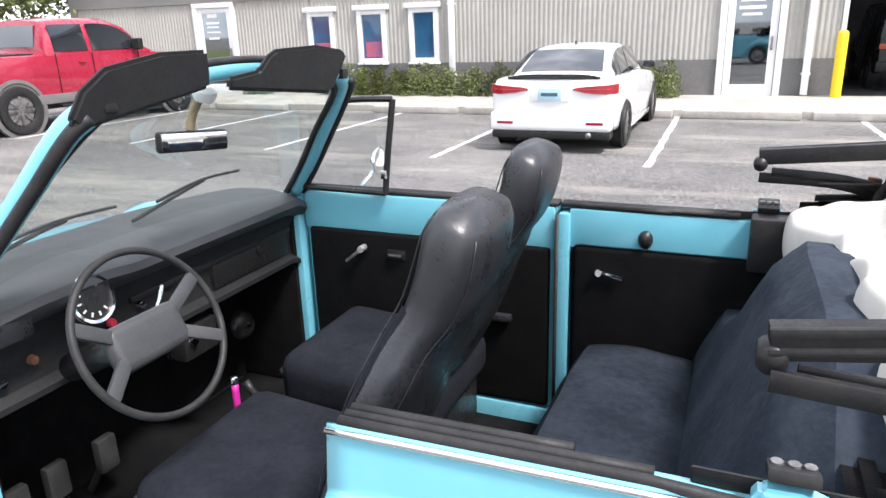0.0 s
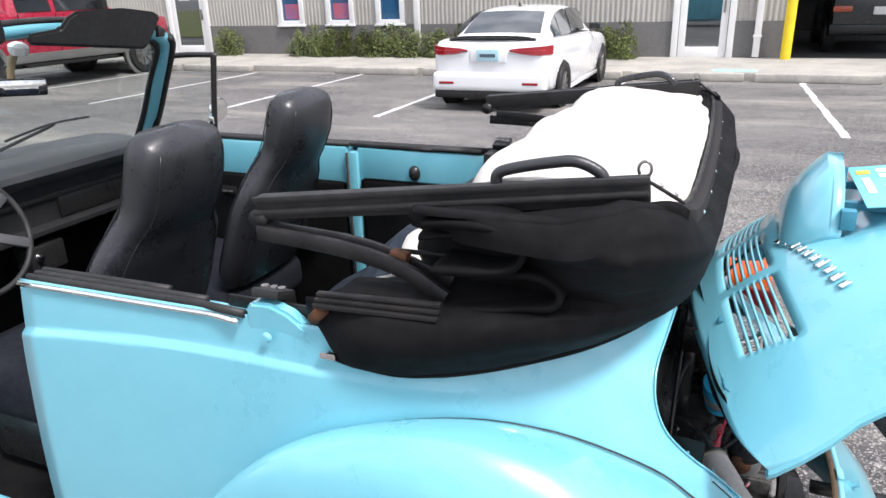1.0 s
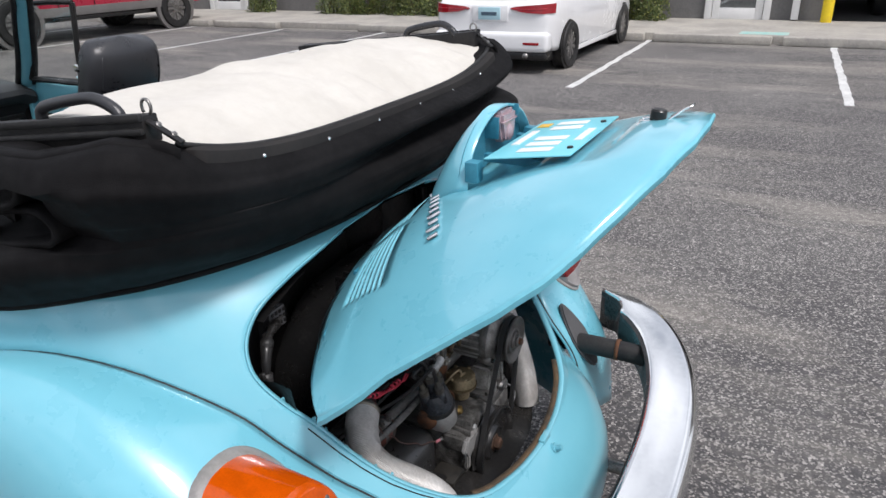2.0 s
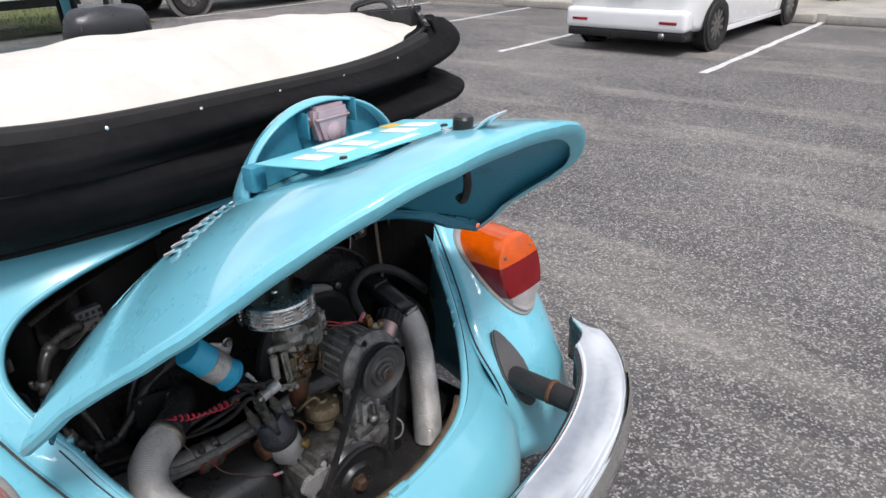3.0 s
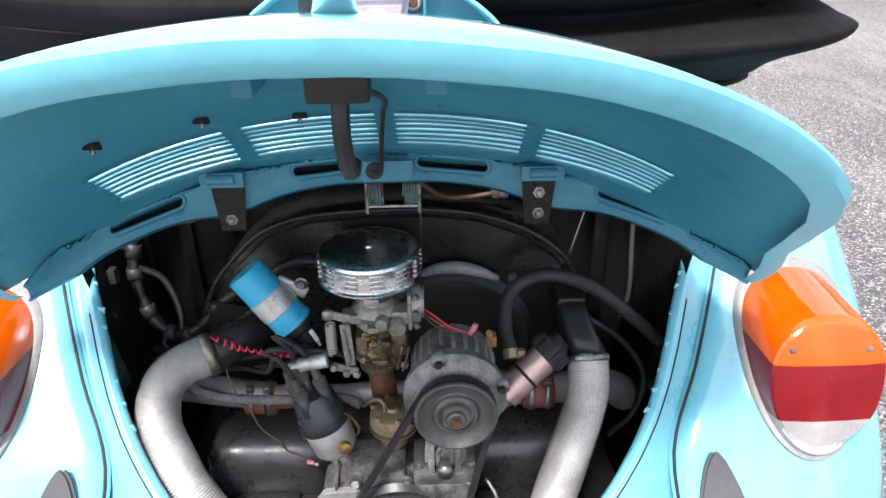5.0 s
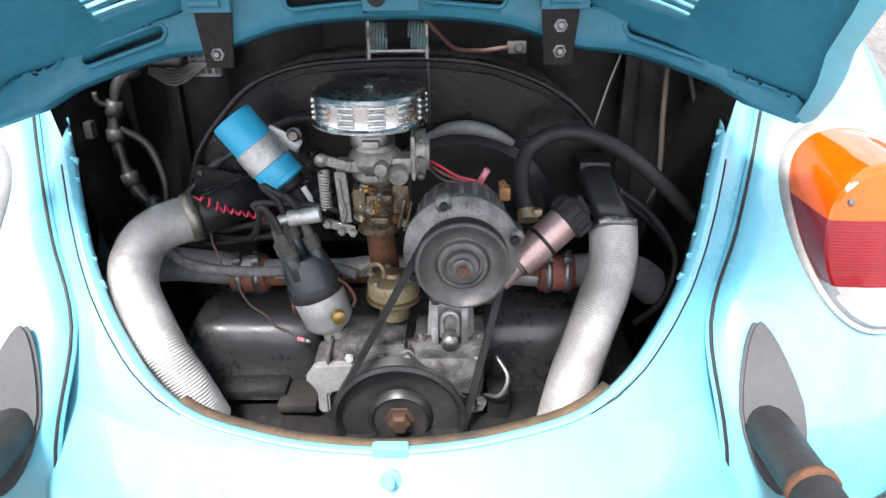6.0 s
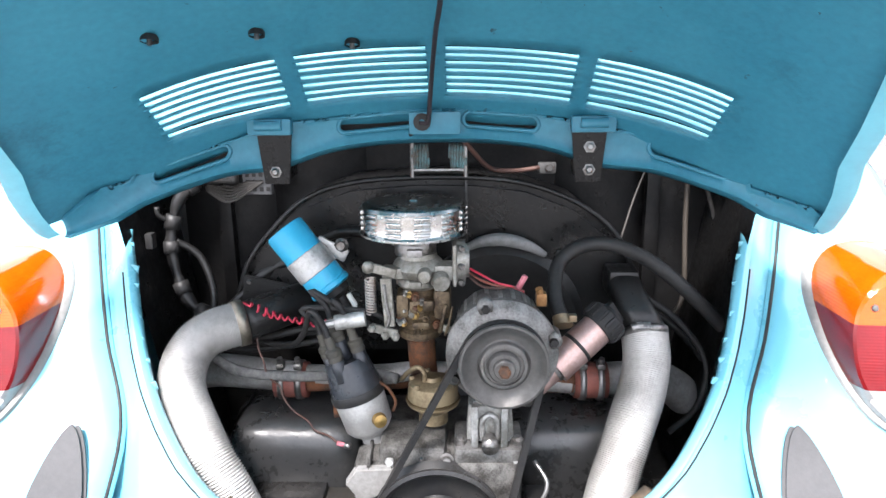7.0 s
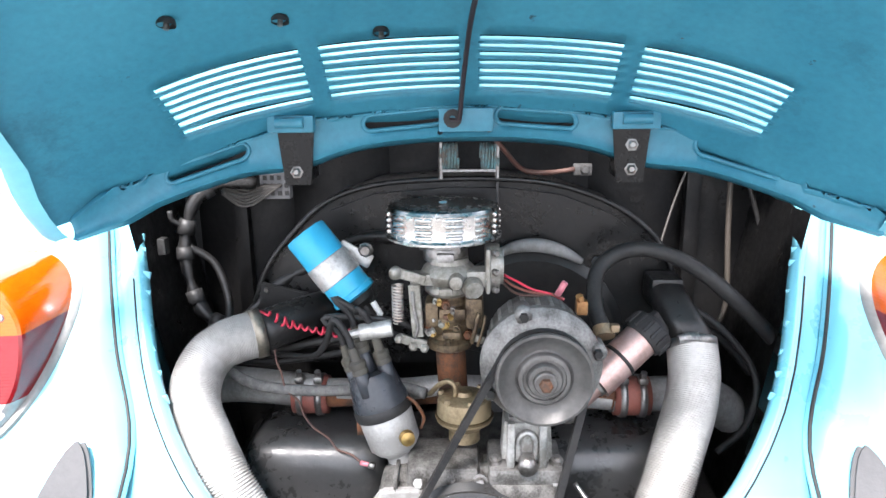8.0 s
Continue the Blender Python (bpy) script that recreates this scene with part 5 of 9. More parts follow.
# fuel pump
BRASSY = mat("tarnished_zinc", (0.33, 0.26, 0.16), (0.16, 0.12, 0.07), scale=26, rough=0.5, metal=0.6, rvar=0.12)
pump = part("fuel_pump", lathe([(0, 0), (0.020, 0), (0.020, 0.016), (0.030, 0.024), (0.0355, 0.028), (0.0365, 0.031), (0.0355, 0.034), (0.0345, 0.0345), (0.0340, 0.052), (0.0325, 0.057), (0.026, 0.060), (0.012, 0.061), (0.010, 0.066), (0, 0.067)], (0.600, 0.001, 0.507), (0, 0, 1), 30), BRASSY, car, "tarnished squat fuel pump")
part("pump_seam", lathe([(0.0350, 0.0), (0.0372, 0.001), (0.0372, 0.0035), (0.0350, 0.0045)], (0.600, 0.001, 0.5385), (0, 0, 1), 30), mat("dark_brass", (0.16, 0.115, 0.06), (0.09, 0.065, 0.035), scale=40, rough=0.55, metal=0.6), pump)
for k in range(6):
    ang = k * math.pi / 3 + 0.3
    part("screw", lathe([(0, 0.004), (0.003, 0.004), (0.0042, 0.002), (0.0042, -0.002)], (0.600 + 0.030 * math.cos(ang), 0.001 + 0.030 * math.sin(ang), 0.566), (0, 0, 1), 8), BRASSY, pump)
part("fuel_pipe", tube([(0.574, -0.050, 0.556), (0.556, -0.085, 0.556), (0.550, -0.160, 0.549), (0.545, -0.227, 0.547), (0.540, -0.281, 0.552), (0.530, -0.318, 0.566), (0.500, -0.345, 0.580)], 0.0075, 6, 10), mat("grey_braid", (0.19, 0.185, 0.175), (0.09, 0.088, 0.084), scale=120, rough=0.9, bump=0.0008, bscale=500), pump, "grey braided fuel hose")

part("pump_pipe", tube([(0.606, -0.010, 0.566), (0.606, -0.010, 0.580), (0.602, -0.018, 0.586), (0.594, -0.030, 0.578), (0.580, -0.044, 0.558)], 0.0034, 5, 9), BRASSY, pump)

# distributor with leads
db, du = Vector((0.600, -0.087, 0.498)), Vector((-0.06, -0.30, 0.95)).normalized()
dist = part("distributor", lathe([(0, -0.045), (0.017, -0.045), (0.017, -0.012), (0.027, -0.004), (0.033, 0.004), (0.035, 0.046), (0.033, 0.050), (0, 0.050)], db, du, 28), mat("pale_cast_alloy", (0.46, 0.455, 0.44), (0.33, 0.325, 0.31), scale=30, rough=0.5, metal=0.4, rvar=0.12, bump=0.0006, bscale=150), car, "pale cast distributor with black cap")
part("brass_plug", lathe([(0, 0.006), (0.004, 0.006), (0.009, 0.004), (0.010, -0.004)], db + Vector((0.033, 0.018, 0.026)), (1, 0.35, 0.1), 14), BRASS, dist, "round brass plug")
part("dust_ring", lathe([(0.0365, 0.046), (0.0375, 0.049), (0.0375, 0.056), (0.036, 0.059), (0.030, 0.059)], db, du, 28), RUBBER, dist)
cap = part("distributor_cap", lathe([(0.0355, 0.057), (0.0355, 0.066), (0.034, 0.070), (0.031, 0.094), (0.026, 0.102), (0, 0.104)], db, du, 28), mat("black_bakelite", (0.024, 0.027, 0.033), (0.040, 0.044, 0.051), scale=18, rough=0.32), dist, "black distributor cap")
LEADTIP = mat("dirty_boot", (0.075, 0.068, 0.052), (0.045, 0.042, 0.036), scale=40, rough=0.7)
r1 = du.orthogonal().normalized()
r2 = du.cross(r1)
targets = [[(0.50, -0.16, 0.60), (0.47, -0.25, 0.58), (0.44, -0.36, 0.54)], [(0.545, -0.148, 0.655), (0.54, -0.140, 0.668)], [(0.585, -0.085, 0.66), (0.56, -0.05, 0.63), (0.50, 0.0, 0.58)], [(0.57, -0.18, 0.62), (0.52, -0.22, 0.585), (0.46, -0.33, 0.575)], [(0.58, -0.07, 0.63), (0.53, -0.06, 0.62), (0.48, 0.1, 0.56)]]
for k in range(5):
    o = (r1 * math.cos(k * math.pi / 2 + 0.5) + r2 * math.sin(k * math.pi / 2 + 0.5)) * 0.023 if k < 4 else Vector((0, 0, 0))
    p0 = db + du * (0.080 if k < 4 else 0.100) + o
    part("tower", tube([p0, p0 + du * 0.018, p0 + du * 0.036], lambda u: 0.0105 - 0.0015 * u, 1, 12), MATS["black_bakelite"], cap)
    p0 = p0 + du * 0.030
    part("lead_boot", lathe([(0, 0.034), (0.0055, 0.034), (0.0065, 0.018), (0.0105, 0.015), (0.0105, 0.009), (0.0095, 0.007), (0.0105, 0.003), (0.0100, 0)], p0, du, 12), LEADTIP, dist)
    part("ignition_lead", tube([p0 + du * 0.030, p0 + du * 0.050, p0 + du * 0.072 + Vector((0, -0.010, 0)), *targets[k]], 0.0042, 5, 8), RUBBER, dist, "black ignition lead")
part("vacuum_can", tube([db + Vector((-0.012, -0.052, 0.03)), db + Vector((-0.015, -0.035, 0.03))], 0.022, 0, 16), RUST, dist)
part("spring_clip", tube([db + Vector((0.006, 0.033, 0.026)), db + Vector((0.008, 0.037, 0.042)), db + Vector((0.006, 0.027, 0.060)), db + Vector((0.004, 0.016, 0.068))], 0.0022, 4, 6), RUST, dist)

# oil filler
of0, of1 = Vector((0.602, 0.140, 0.560)), Vector((0.564, 0.230, 0.630))
fill = part("oil_filler", join(tube([of0, of0.lerp(of1, 0.30), of0.lerp(of1, 0.34), of1], lambda u: 0.016 + 0.0075 * max(0, min(1, (u - 0.3) / 0.12)), 3, 22)), mat("coppery_tin", (0.56, 0.40, 0.37), (0.42, 0.28, 0.25), scale=24, rough=0.38, metal=0.75, bump=0.0004, bscale=160), car, "copper-toned oil filler neck")
oa = (of1 - of0).normalized()
part("neck_seam", tube([of0.lerp(of1, 0.62), of0.lerp(of1, 0.66)], 0.0242, 0, 24), BLACK, fill)
part("neck_collar", tube([of0.lerp(of1, 0.24), of0.lerp(of1, 0.30)], 0.0185, 0, 22), STEEL, fill)
fcap = part("filler_cap", lathe([(0, 0.026), (0.018, 0.026), (0.020, 0.022), (0.026, 0.021), (0.0285, 0.018), (0.0285, -0.002), (0.026, -0.006), (0, -0.006)], of1, oa, 28), RUBBER, fill, "black ribbed oil cap")
for k in range(14):
    m = Matrix.Translation(of1) @ oa.to_track_quat("Z", "Y").to_matrix().to_4x4() @ Matrix.Rotation(2 * math.pi * k / 14, 4, "Z")
    part("cap_rib", moved(box(0.027, 0.0305, -0.0025, 0.0025, -0.002, 0.018, 0.001, 1), m), RUBBER, fcap)
part("cap_grip", moved(box(-0.005, 0.005, -0.018, 0.018, 0.024, 0.034, 0.003), Matrix.Translation(of1) @ oa.to_track_quat("Z", "Y").to_matrix().to_4x4()), RUBBER, fcap)

# warm-air hoses
HL = [(0.530, -0.284, 0.621), (0.545, -0.311, 0.617), (0.562, -0.334, 0.604), (0.584, -0.345, 0.580), (0.615, -0.338, 0.555), (0.646, -0.315, 0.528), (0.672, -0.290, 0.497), (0.686, -0.262, 0.452), (0.692, -0.240, 0.400)]
HR = [(0.555, 0.295, 0.614), (0.578, 0.293, 0.583), (0.600, 0.283, 0.550), (0.624, 0.266, 0.516), (0.645, 0.250, 0.480), (0.660, 0.237, 0.448), (0.673, 0.225, 0.405), (0.680, 0.218, 0.370)]
for nm, pts in (("L", HL), ("R", HR)):
    part("air_hose", tube(pts, 0.0306, 60, 24, True, 0.0017), FOIL, car, "ribbed silver paper air hose")
part("hose_collar", tube([(0.524, -0.273, 0.6225), (0.531, -0.286, 0.6208)], 0.0335, 0, 26), mat("tan_steel", (0.30, 0.27, 0.22), (0.18, 0.16, 0.13), scale=40, rough=0.4, metal=0.85), car, "tan steel hose clamp")
part("hose_elbow", tube([(0.45, -0.20, 0.63), (0.49, -0.232, 0.630), (0.527, -0.278, 0.622)], 0.029, 4, 18), BLACK, shroud)
rcl = part("hose_clamp", tube([(0.551, 0.2945, 0.620), (0.557, 0.2948, 0.612)], 0.0325, 0, 26), STEEL, car, "steel worm-drive hose clamp")
part("clamp_screw", join(moved(box(-0.005, 0.005, -0.010, 0.010, -0.004, 0.004, 0.0015), Matrix.Translation((0.579, 0.285, 0.636)) @ Matrix.Rotation(0.8, 4, "Y")), tube([(0.579, 0.270, 0.633), (0.579, 0.284, 0.637)], 0.0055, 0, 10)), STEEL, rcl)
duct = [((0.455, 0.276, 0.668), 0.021, 0.018), ((0.490, 0.277, 0.666), 0.021, 0.018), ((0.514, 0.280, 0.655), 0.022, 0.019), ((0.535, 0.287, 0.637), 0.025, 0.023), ((0.553, 0.2945, 0.617), 0.029, 0.028)]


def elbow(i, j):
    c, w, h = duct[j]
    c = Vector(c)
    d = (Vector(duct[min(j + 1, 4)][0]) - Vector(duct[max(j - 1, 0)][0])).normalized()
    sv2 = Vector((0, 1, 0))
    nv = sv2.cross(d).normalized()
    a = 2 * math.pi * i / 28
    e = 5.0 - 0.7 * j
    k = (abs(math.cos(a)) ** e + abs(math.sin(a)) ** e) ** (-1 / e)
    return c + sv2 * w * math.cos(a) * k + nv * h * math.sin(a) * k


db4 = grid(elbow, 28, 4, closed=True)
bmesh.ops.recalc_face_normals(db4, faces=db4.faces)
solid(part("hose_elbow", db4, BLACK, shroud, "square black duct elbow"), 0.003, 0)
part("duct_end", box(0.449, 0.500, 0.2545, 0.2975, 0.648, 0.688, 0.006), BLACK, shroud)
part("flap_plate", prism([(-0.292, 0.674), (-0.223, 0.657), (-0.236, 0.598), (-0.300, 0.612)], 0.006, Matrix(((0, 0, 1, 0.452), (1, 0, 0, 0), (0, 1, 0, 0), (0, 0, 0, 1))), 0.002), BLACK, shroud, "flat black flap cover")
for py, pz in ((-0.231, 0.650), (-0.241, 0.606), (-0.284, 0.662)):
    part("screw", lathe([(0, 0.003), (0.003, 0.003), (0.0045, 0)], (0.458, py, pz), (1, 0, 0), 8), STEEL, shroud)
# breather and fuel hoses
part("breather_hose", tube([(0.575, 0.178, 0.640), (0.545, 0.170, 0.668), (0.51, 0.18, 0.705), (0.50, 0.215, 0.728), (0.50, 0.262, 0.727), (0.50, 0.32, 0.698), (0.50, 0.385, 0.642), (0.49, 0.45, 0.575)], 0.0108, 6, 12), RUBBER, car, "thick black breather hose")
part("hose_clamp", join(tube([(0.578, 0.178, 0.636), (0.569, 0.1775, 0.646)], 0.0135, 0, 14), box(0.576, 0.586, 0.184, 0.195, 0.644, 0.654, 0.002)), mat("brass_clamp", (0.36, 0.27, 0.17), (0.22, 0.17, 0.12), scale=40, rough=0.45, metal=0.8), car)
part("heater_cable", tube([(0.50, 0.30, 0.655), (0.50, 0.36, 0.61), (0.51, 0.40, 0.55), (0.53, 0.385, 0.49), (0.55, 0.34, 0.46)], 0.005, 5, 7), RUBBER, car)
part("heater_cable", tube([(0.45, 0.30, 0.63), (0.46, 0.37, 0.585), (0.47, 0.41, 0.54)], 0.007, 4, 7), BLACK, car)
# wiring harness
HAR = [(0.37, -0.315, 0.805), (0.39, -0.36, 0.807), (0.41, -0.395, 0.785), (0.42, -0.412, 0.727), (0.43, -0.407, 0.673), (0.44, -0.385, 0.622), (0.45, -0.343, 0.606), (0.45, -0.305, 0.632), (0.44, -0.262, 0.672), (0.44, -0.215, 0.695), (0.45, -0.15, 0.735), (0.46, -0.08, 0.74)]
har = part("wiring_harness", tube(HAR, lambda u: 0.0092 + 0.0016 * math.sin(u * 47) + 0.0010 * math.sin(u * 131), 6, 9), BLACK, car, "taped black wiring harness")
for k in range(6):
    part("harness_wire", tube([(0.355, -0.30 + 0.004 * k, 0.80), (0.36, -0.335, 0.792 - 0.005 * k), (0.38, -0.365, 0.805 - 0.003 * k)], 0.0022, 5, 5), mat("grey_wire", (0.09, 0.082, 0.075), rough=0.5), har)
WRAP = mat("loose_tape", (0.030, 0.029, 0.029), (0.016, 0.016, 0.016), scale=60, rough=0.5, spec=0.4)
hl = spline([Vector(q) for q in HAR], 6)
for k in (9, 16, 20, 27, 33, 37, 45):
    part("tape_joint", tube([hl[k - 1], hl[k], hl[k + 1]], 0.0125, 0, 9), WRAP, har)
part("tape_end", tube([hl[16], hl[16] + Vector((0.01, -0.016, 0.012)), hl[16] + Vector((0.012, -0.018, 0.026))], 0.004, 4, 6), WRAP, har)
part("tape_end", tube([hl[33], hl[33] + Vector((0.01, -0.012, -0.012)), hl[33] + Vector((0.012, -0.006, -0.022))], 0.004, 4, 6), WRAP, har)
part("connector", box(0.335, 0.352, -0.315, -0.268, 0.777, 0.819, 0.003), mat("grey_plastic", (0.14, 0.14, 0.145), rough=0.55), har, "grey multi-pin connector")
for a in range(3):
    for b in range(4):
        part("connector_pin", box(0.351, 0.354, -0.309 + b * 0.011, -0.303 + b * 0.011, 0.783 + a * 0.012, 0.790 + a * 0.012), BLACK, har)
part("harness_branch", tube([(0.42, -0.41, 0.72), (0.41, -0.375, 0.69), (0.42, -0.355, 0.64), (0.44, -0.35, 0.605)], 0.006, 5, 7), BLACK, har)
red = []
for a in np.linspace(0, 2 * math.pi * 10, 131):
    u = a / (2 * math.pi * 10)
    mid_r = Vector((0.532 + 0.008 * u, -0.262 + 0.104 * u, 0.650 - 0.022 * math.sin(min(1, u * 1.25) * math.pi / 2)))
    red.append(mid_r + Vector((0.0055 * math.cos(a), 0.003 * math.cos(a), 0.0065 * math.sin(a))) * (0.7 + 0.3 * math.sin(u * 9)))
part("coiled_red_wire", tube(red, 0.0019, 0, 6), RED, car, "coiled red ignition wire")
part("red_wire", tube([red[-1], (0.548, -0.140, 0.642), (0.556, -0.122, 0.650), (0.575, -0.112, 0.650)], 0.0021, 5, 6), RED, car)
part("red_wire", tube([red[-1], (0.546, -0.150, 0.624), (0.550, -0.140, 0.640), (0.548, -0.146, 0.655)], 0.0021, 5, 6), RED, car)
part("red_wire", tube([red[0], (0.525, -0.275, 0.652), (0.505, -0.290, 0.640)], 0.0018, 4, 6), RED, car)
WIREB = mat("dull_brown_wire", (0.12, 0.06, 0.045), (0.07, 0.04, 0.035), scale=30, rough=0.6)
part("thin_wire", tube([(0.505, -0.292, 0.634), (0.518, -0.270, 0.622), (0.526, -0.259, 0.602), (0.536, -0.254, 0.585), (0.541, -0.247, 0.570), (0.548, -0.240, 0.548), (0.556, -0.222, 0.536), (0.564, -0.214, 0.520), (0.574, -0.200, 0.507), (0.583, -0.178, 0.496), (0.590, -0.166, 0.484), (0.600, -0.146, 0.482), (0.606, -0.132, 0.474)], 0.0015, 5, 5), WIREB, car, "thin brown wire")
part("wire_plug", tube([(0.606, -0.133, 0.474), (0.609, -0.122, 0.473)], 0.0032, 0, 8), mat("pink_plug", (0.62, 0.20, 0.24), rough=0.5), car)
part("wire_plug", tube([(0.609, -0.122, 0.473), (0.611, -0.114, 0.472)], 0.0045, 0, 8), STEEL, car)
for k, wm in ((0, RED), (1, BOOT), (2, WIREB)):
    part("alternator_wire", tube([(0.560, 0.052, 0.712 - 0.006 * k), (0.572, 0.066, 0.708 - 0.008 * k), (0.590, 0.086, 0.702 - 0.004 * k), (0.600, 0.108, 0.699), (0.606, 0.122, 0.694)], 0.0017, 5, 6), wm, alt)
part("wire_tag", tube([(0.606, 0.114, 0.700), (0.611, 0.122, 0.717)], 0.0042, 0, 8), mat("pink_plug", (0.62, 0.20, 0.24), rough=0.5), alt, "small pink terminal sleeve")
part("alternator_plug", join(box(0.586, 0.602, 0.138, 0.152, 0.672, 0.690, 0.003), tube([(0.598, 0.143, 0.690), (0.600, 0.141, 0.697)], 0.005, 0, 6)), mat("copper_fitting", (0.42, 0.23, 0.09), (0.25, 0.12, 0.05), scale=40, rough=0.5, metal=0.6), alt, "coppery terminal block")
part("fuel_line", tube([(0.44, -0.40, 0.575), (0.48, -0.30, 0.575), (0.50, -0.2, 0.60), (0.51, -0.15, 0.61)], 0.006, 5, 7), RUBBER, car)
part("fuel_line", tube([(0.44, -0.40, 0.56), (0.48, -0.30, 0.56), (0.50, -0.2, 0.578), (0.52, -0.13, 0.60)], 0.005, 5, 7), RUBBER, car)
part("bay_wire", tube([(0.35, 0.402, 0.85), (0.352, 0.405, 0.72), (0.355, 0.41, 0.61), (0.37, 0.39, 0.57)], 0.0045, 4, 6), mat("brown_black_wire", (0.06, 0.05, 0.04), rough=0.6), bay)
part("bay_wire", tube([(0.35, 0.43, 0.80), (0.35, 0.455, 0.72), (0.35, 0.466, 0.657)], 0.004, 4, 6), RUBBER, bay)
part("bay_wire", tube([(0.35, 0.345, 0.84), (0.36, 0.318, 0.77), (0.37, 0.296, 0.696)], 0.0018, 4, 6), mat("grey_wire", (0.09, 0.082, 0.075), rough=0.5), bay)
part("bay_wire", tube([(0.49, 0.025, 0.90), (0.45, 0.06, 0.855), (0.42, 0.085, 0.828), (0.41, 0.12, 0.822), (0.405, 0.160, 0.826)], 0.0036, 5, 7), WIREB, bay, "brown cable on the bulkhead")
part("cable_lug", join(box(0.398, 0.404, 0.158, 0.186, 0.816, 0.834, 0.003), lathe([(0, 0.006), (0.005, 0.006), (0.007, 0)], (0.404, 0.175, 0.825), (1, 0, 0), 8)), mat("dull_dark_steel", (0.13, 0.128, 0.125), (0.07, 0.068, 0.066), scale=40, rough=0.5, metal=0.7), bay)
part("dipstick_tube", tube([(0.66, 0.118, 0.42), (0.675, 0.14, 0.43), (0.67, 0.15, 0.455), (0.65, 0.135, 0.475)], 0.003, 5, 6), STEEL, car)
part("tin_plate", box(0.60, 0.66, -0.16, -0.105, 0.388, 0.402, 0.006), mat("muddy_steel", (0.045, 0.040, 0.034), (0.02, 0.019, 0.017), scale=20, rough=0.7, metal=0.3), car)
part("tin_plate", box(0.60, 0.64, -0.25, -0.15, 0.395, 0.41, 0.004), BLACK, car)
part("support_bar", box(0.62, 0.66, 0.125, 0.155, 0.38, 0.42, 0.004), BLACK, car)

# ---- folded top ----
def perim(u, out=0.0, more=0.0):
    """Plan of the folded stack, u from -1 (left front) through 0 (rear) to 1 (right front)."""
    a = (1 - abs(u)) * math.pi / 2
    w, r, x0, n = 0.655 + out, 0.455 + out, -0.12, 2.9 + more * min(1, abs(u) / 0.25)
    x = x0 + (r - x0) * math.sin(a) ** (2 / n)
    y = w * max(math.cos(a), 0) ** (2 / n)
    return x, (y if u > 0 else -y)


def stack_top(y):
    return 1.153 + 0.058 * min(abs(y) / 0.56, 1.08) ** 4


def u_for_x(x, more=0.0):
    s = max(0.0, min(1.0, (x + 0.12) / 0.575)) ** ((2.9 + more) / 2)
    return 1 - math.asin(s) / (math.pi / 2)


# outward shift and height (0 hem .. 1 top), and where along the side each fold begins
FOLD = [(-0.035, 0.03, -0.085), (-0.010, 0.0, -0.105), (0.010, 0.02, -0.112), (0.024, 0.10, -0.115), (0.034, 0.20, -0.105), (0.036, 0.30, -0.085), (0.030, 0.38, -0.075), (0.012, 0.42, -0.06), (-0.010, 0.455, -0.03), (-0.028, 0.49, 0.085), (-0.036, 0.53, 0.085), (-0.040, 0.57, 0.085), (-0.040, 0.61, 0.085), (-0.038, 0.65, 0.085), (-0.034, 0.69, 0.085), (-0.028, 0.73, 0.085), (-0.022, 0.77, 0.085), (-0.016, 0.81, 0.085), (-0.010, 0.86, 0.085), (-0.006, 0.93, 0.085), (-0.004, 1.0, 0.085), (-0.012, 1.02, 0.085), (-0.035, 1.0, 0.085)]
REAR_H = [(0.0, -0.006), (0.08, 0.014), (0.20, 0.036), (0.35, 0.048), (0.45, 0.046), (0.52, 0.030), (0.58, 0.0), (0.63, -0.012), (0.68, -0.006), (0.73, 0.030), (0.79, 0.052), (0.86, 0.048), (0.94, 0.030), (1.0, 0.008), (1.03, -0.006)]
NEAR_H = [(0.0, -0.006), (0.10, 0.020), (0.25, 0.038), (0.55, 0.040), (0.80, 0.044), (0.93, 0.024), (1.0, 0.006), (1.03, -0.006)]
REARN = [-0.03] + [interp(NEAR_H, q[1]) for q in FOLD[1:-1]] + [-0.035]
REARO = [-0.03] + [interp(REAR_H, q[1]) for q in FOLD[1:-1]] + [-0.035]


def hem_z(x, y):
    return interp([(-0.12, 0.965), (-0.06, 0.938), (0.05, 0.930), (0.13, 0.940), (0.25, 0.962), (0.36, 0.975), (0.46, 0.985)], x)


NU, NR = 220, 4


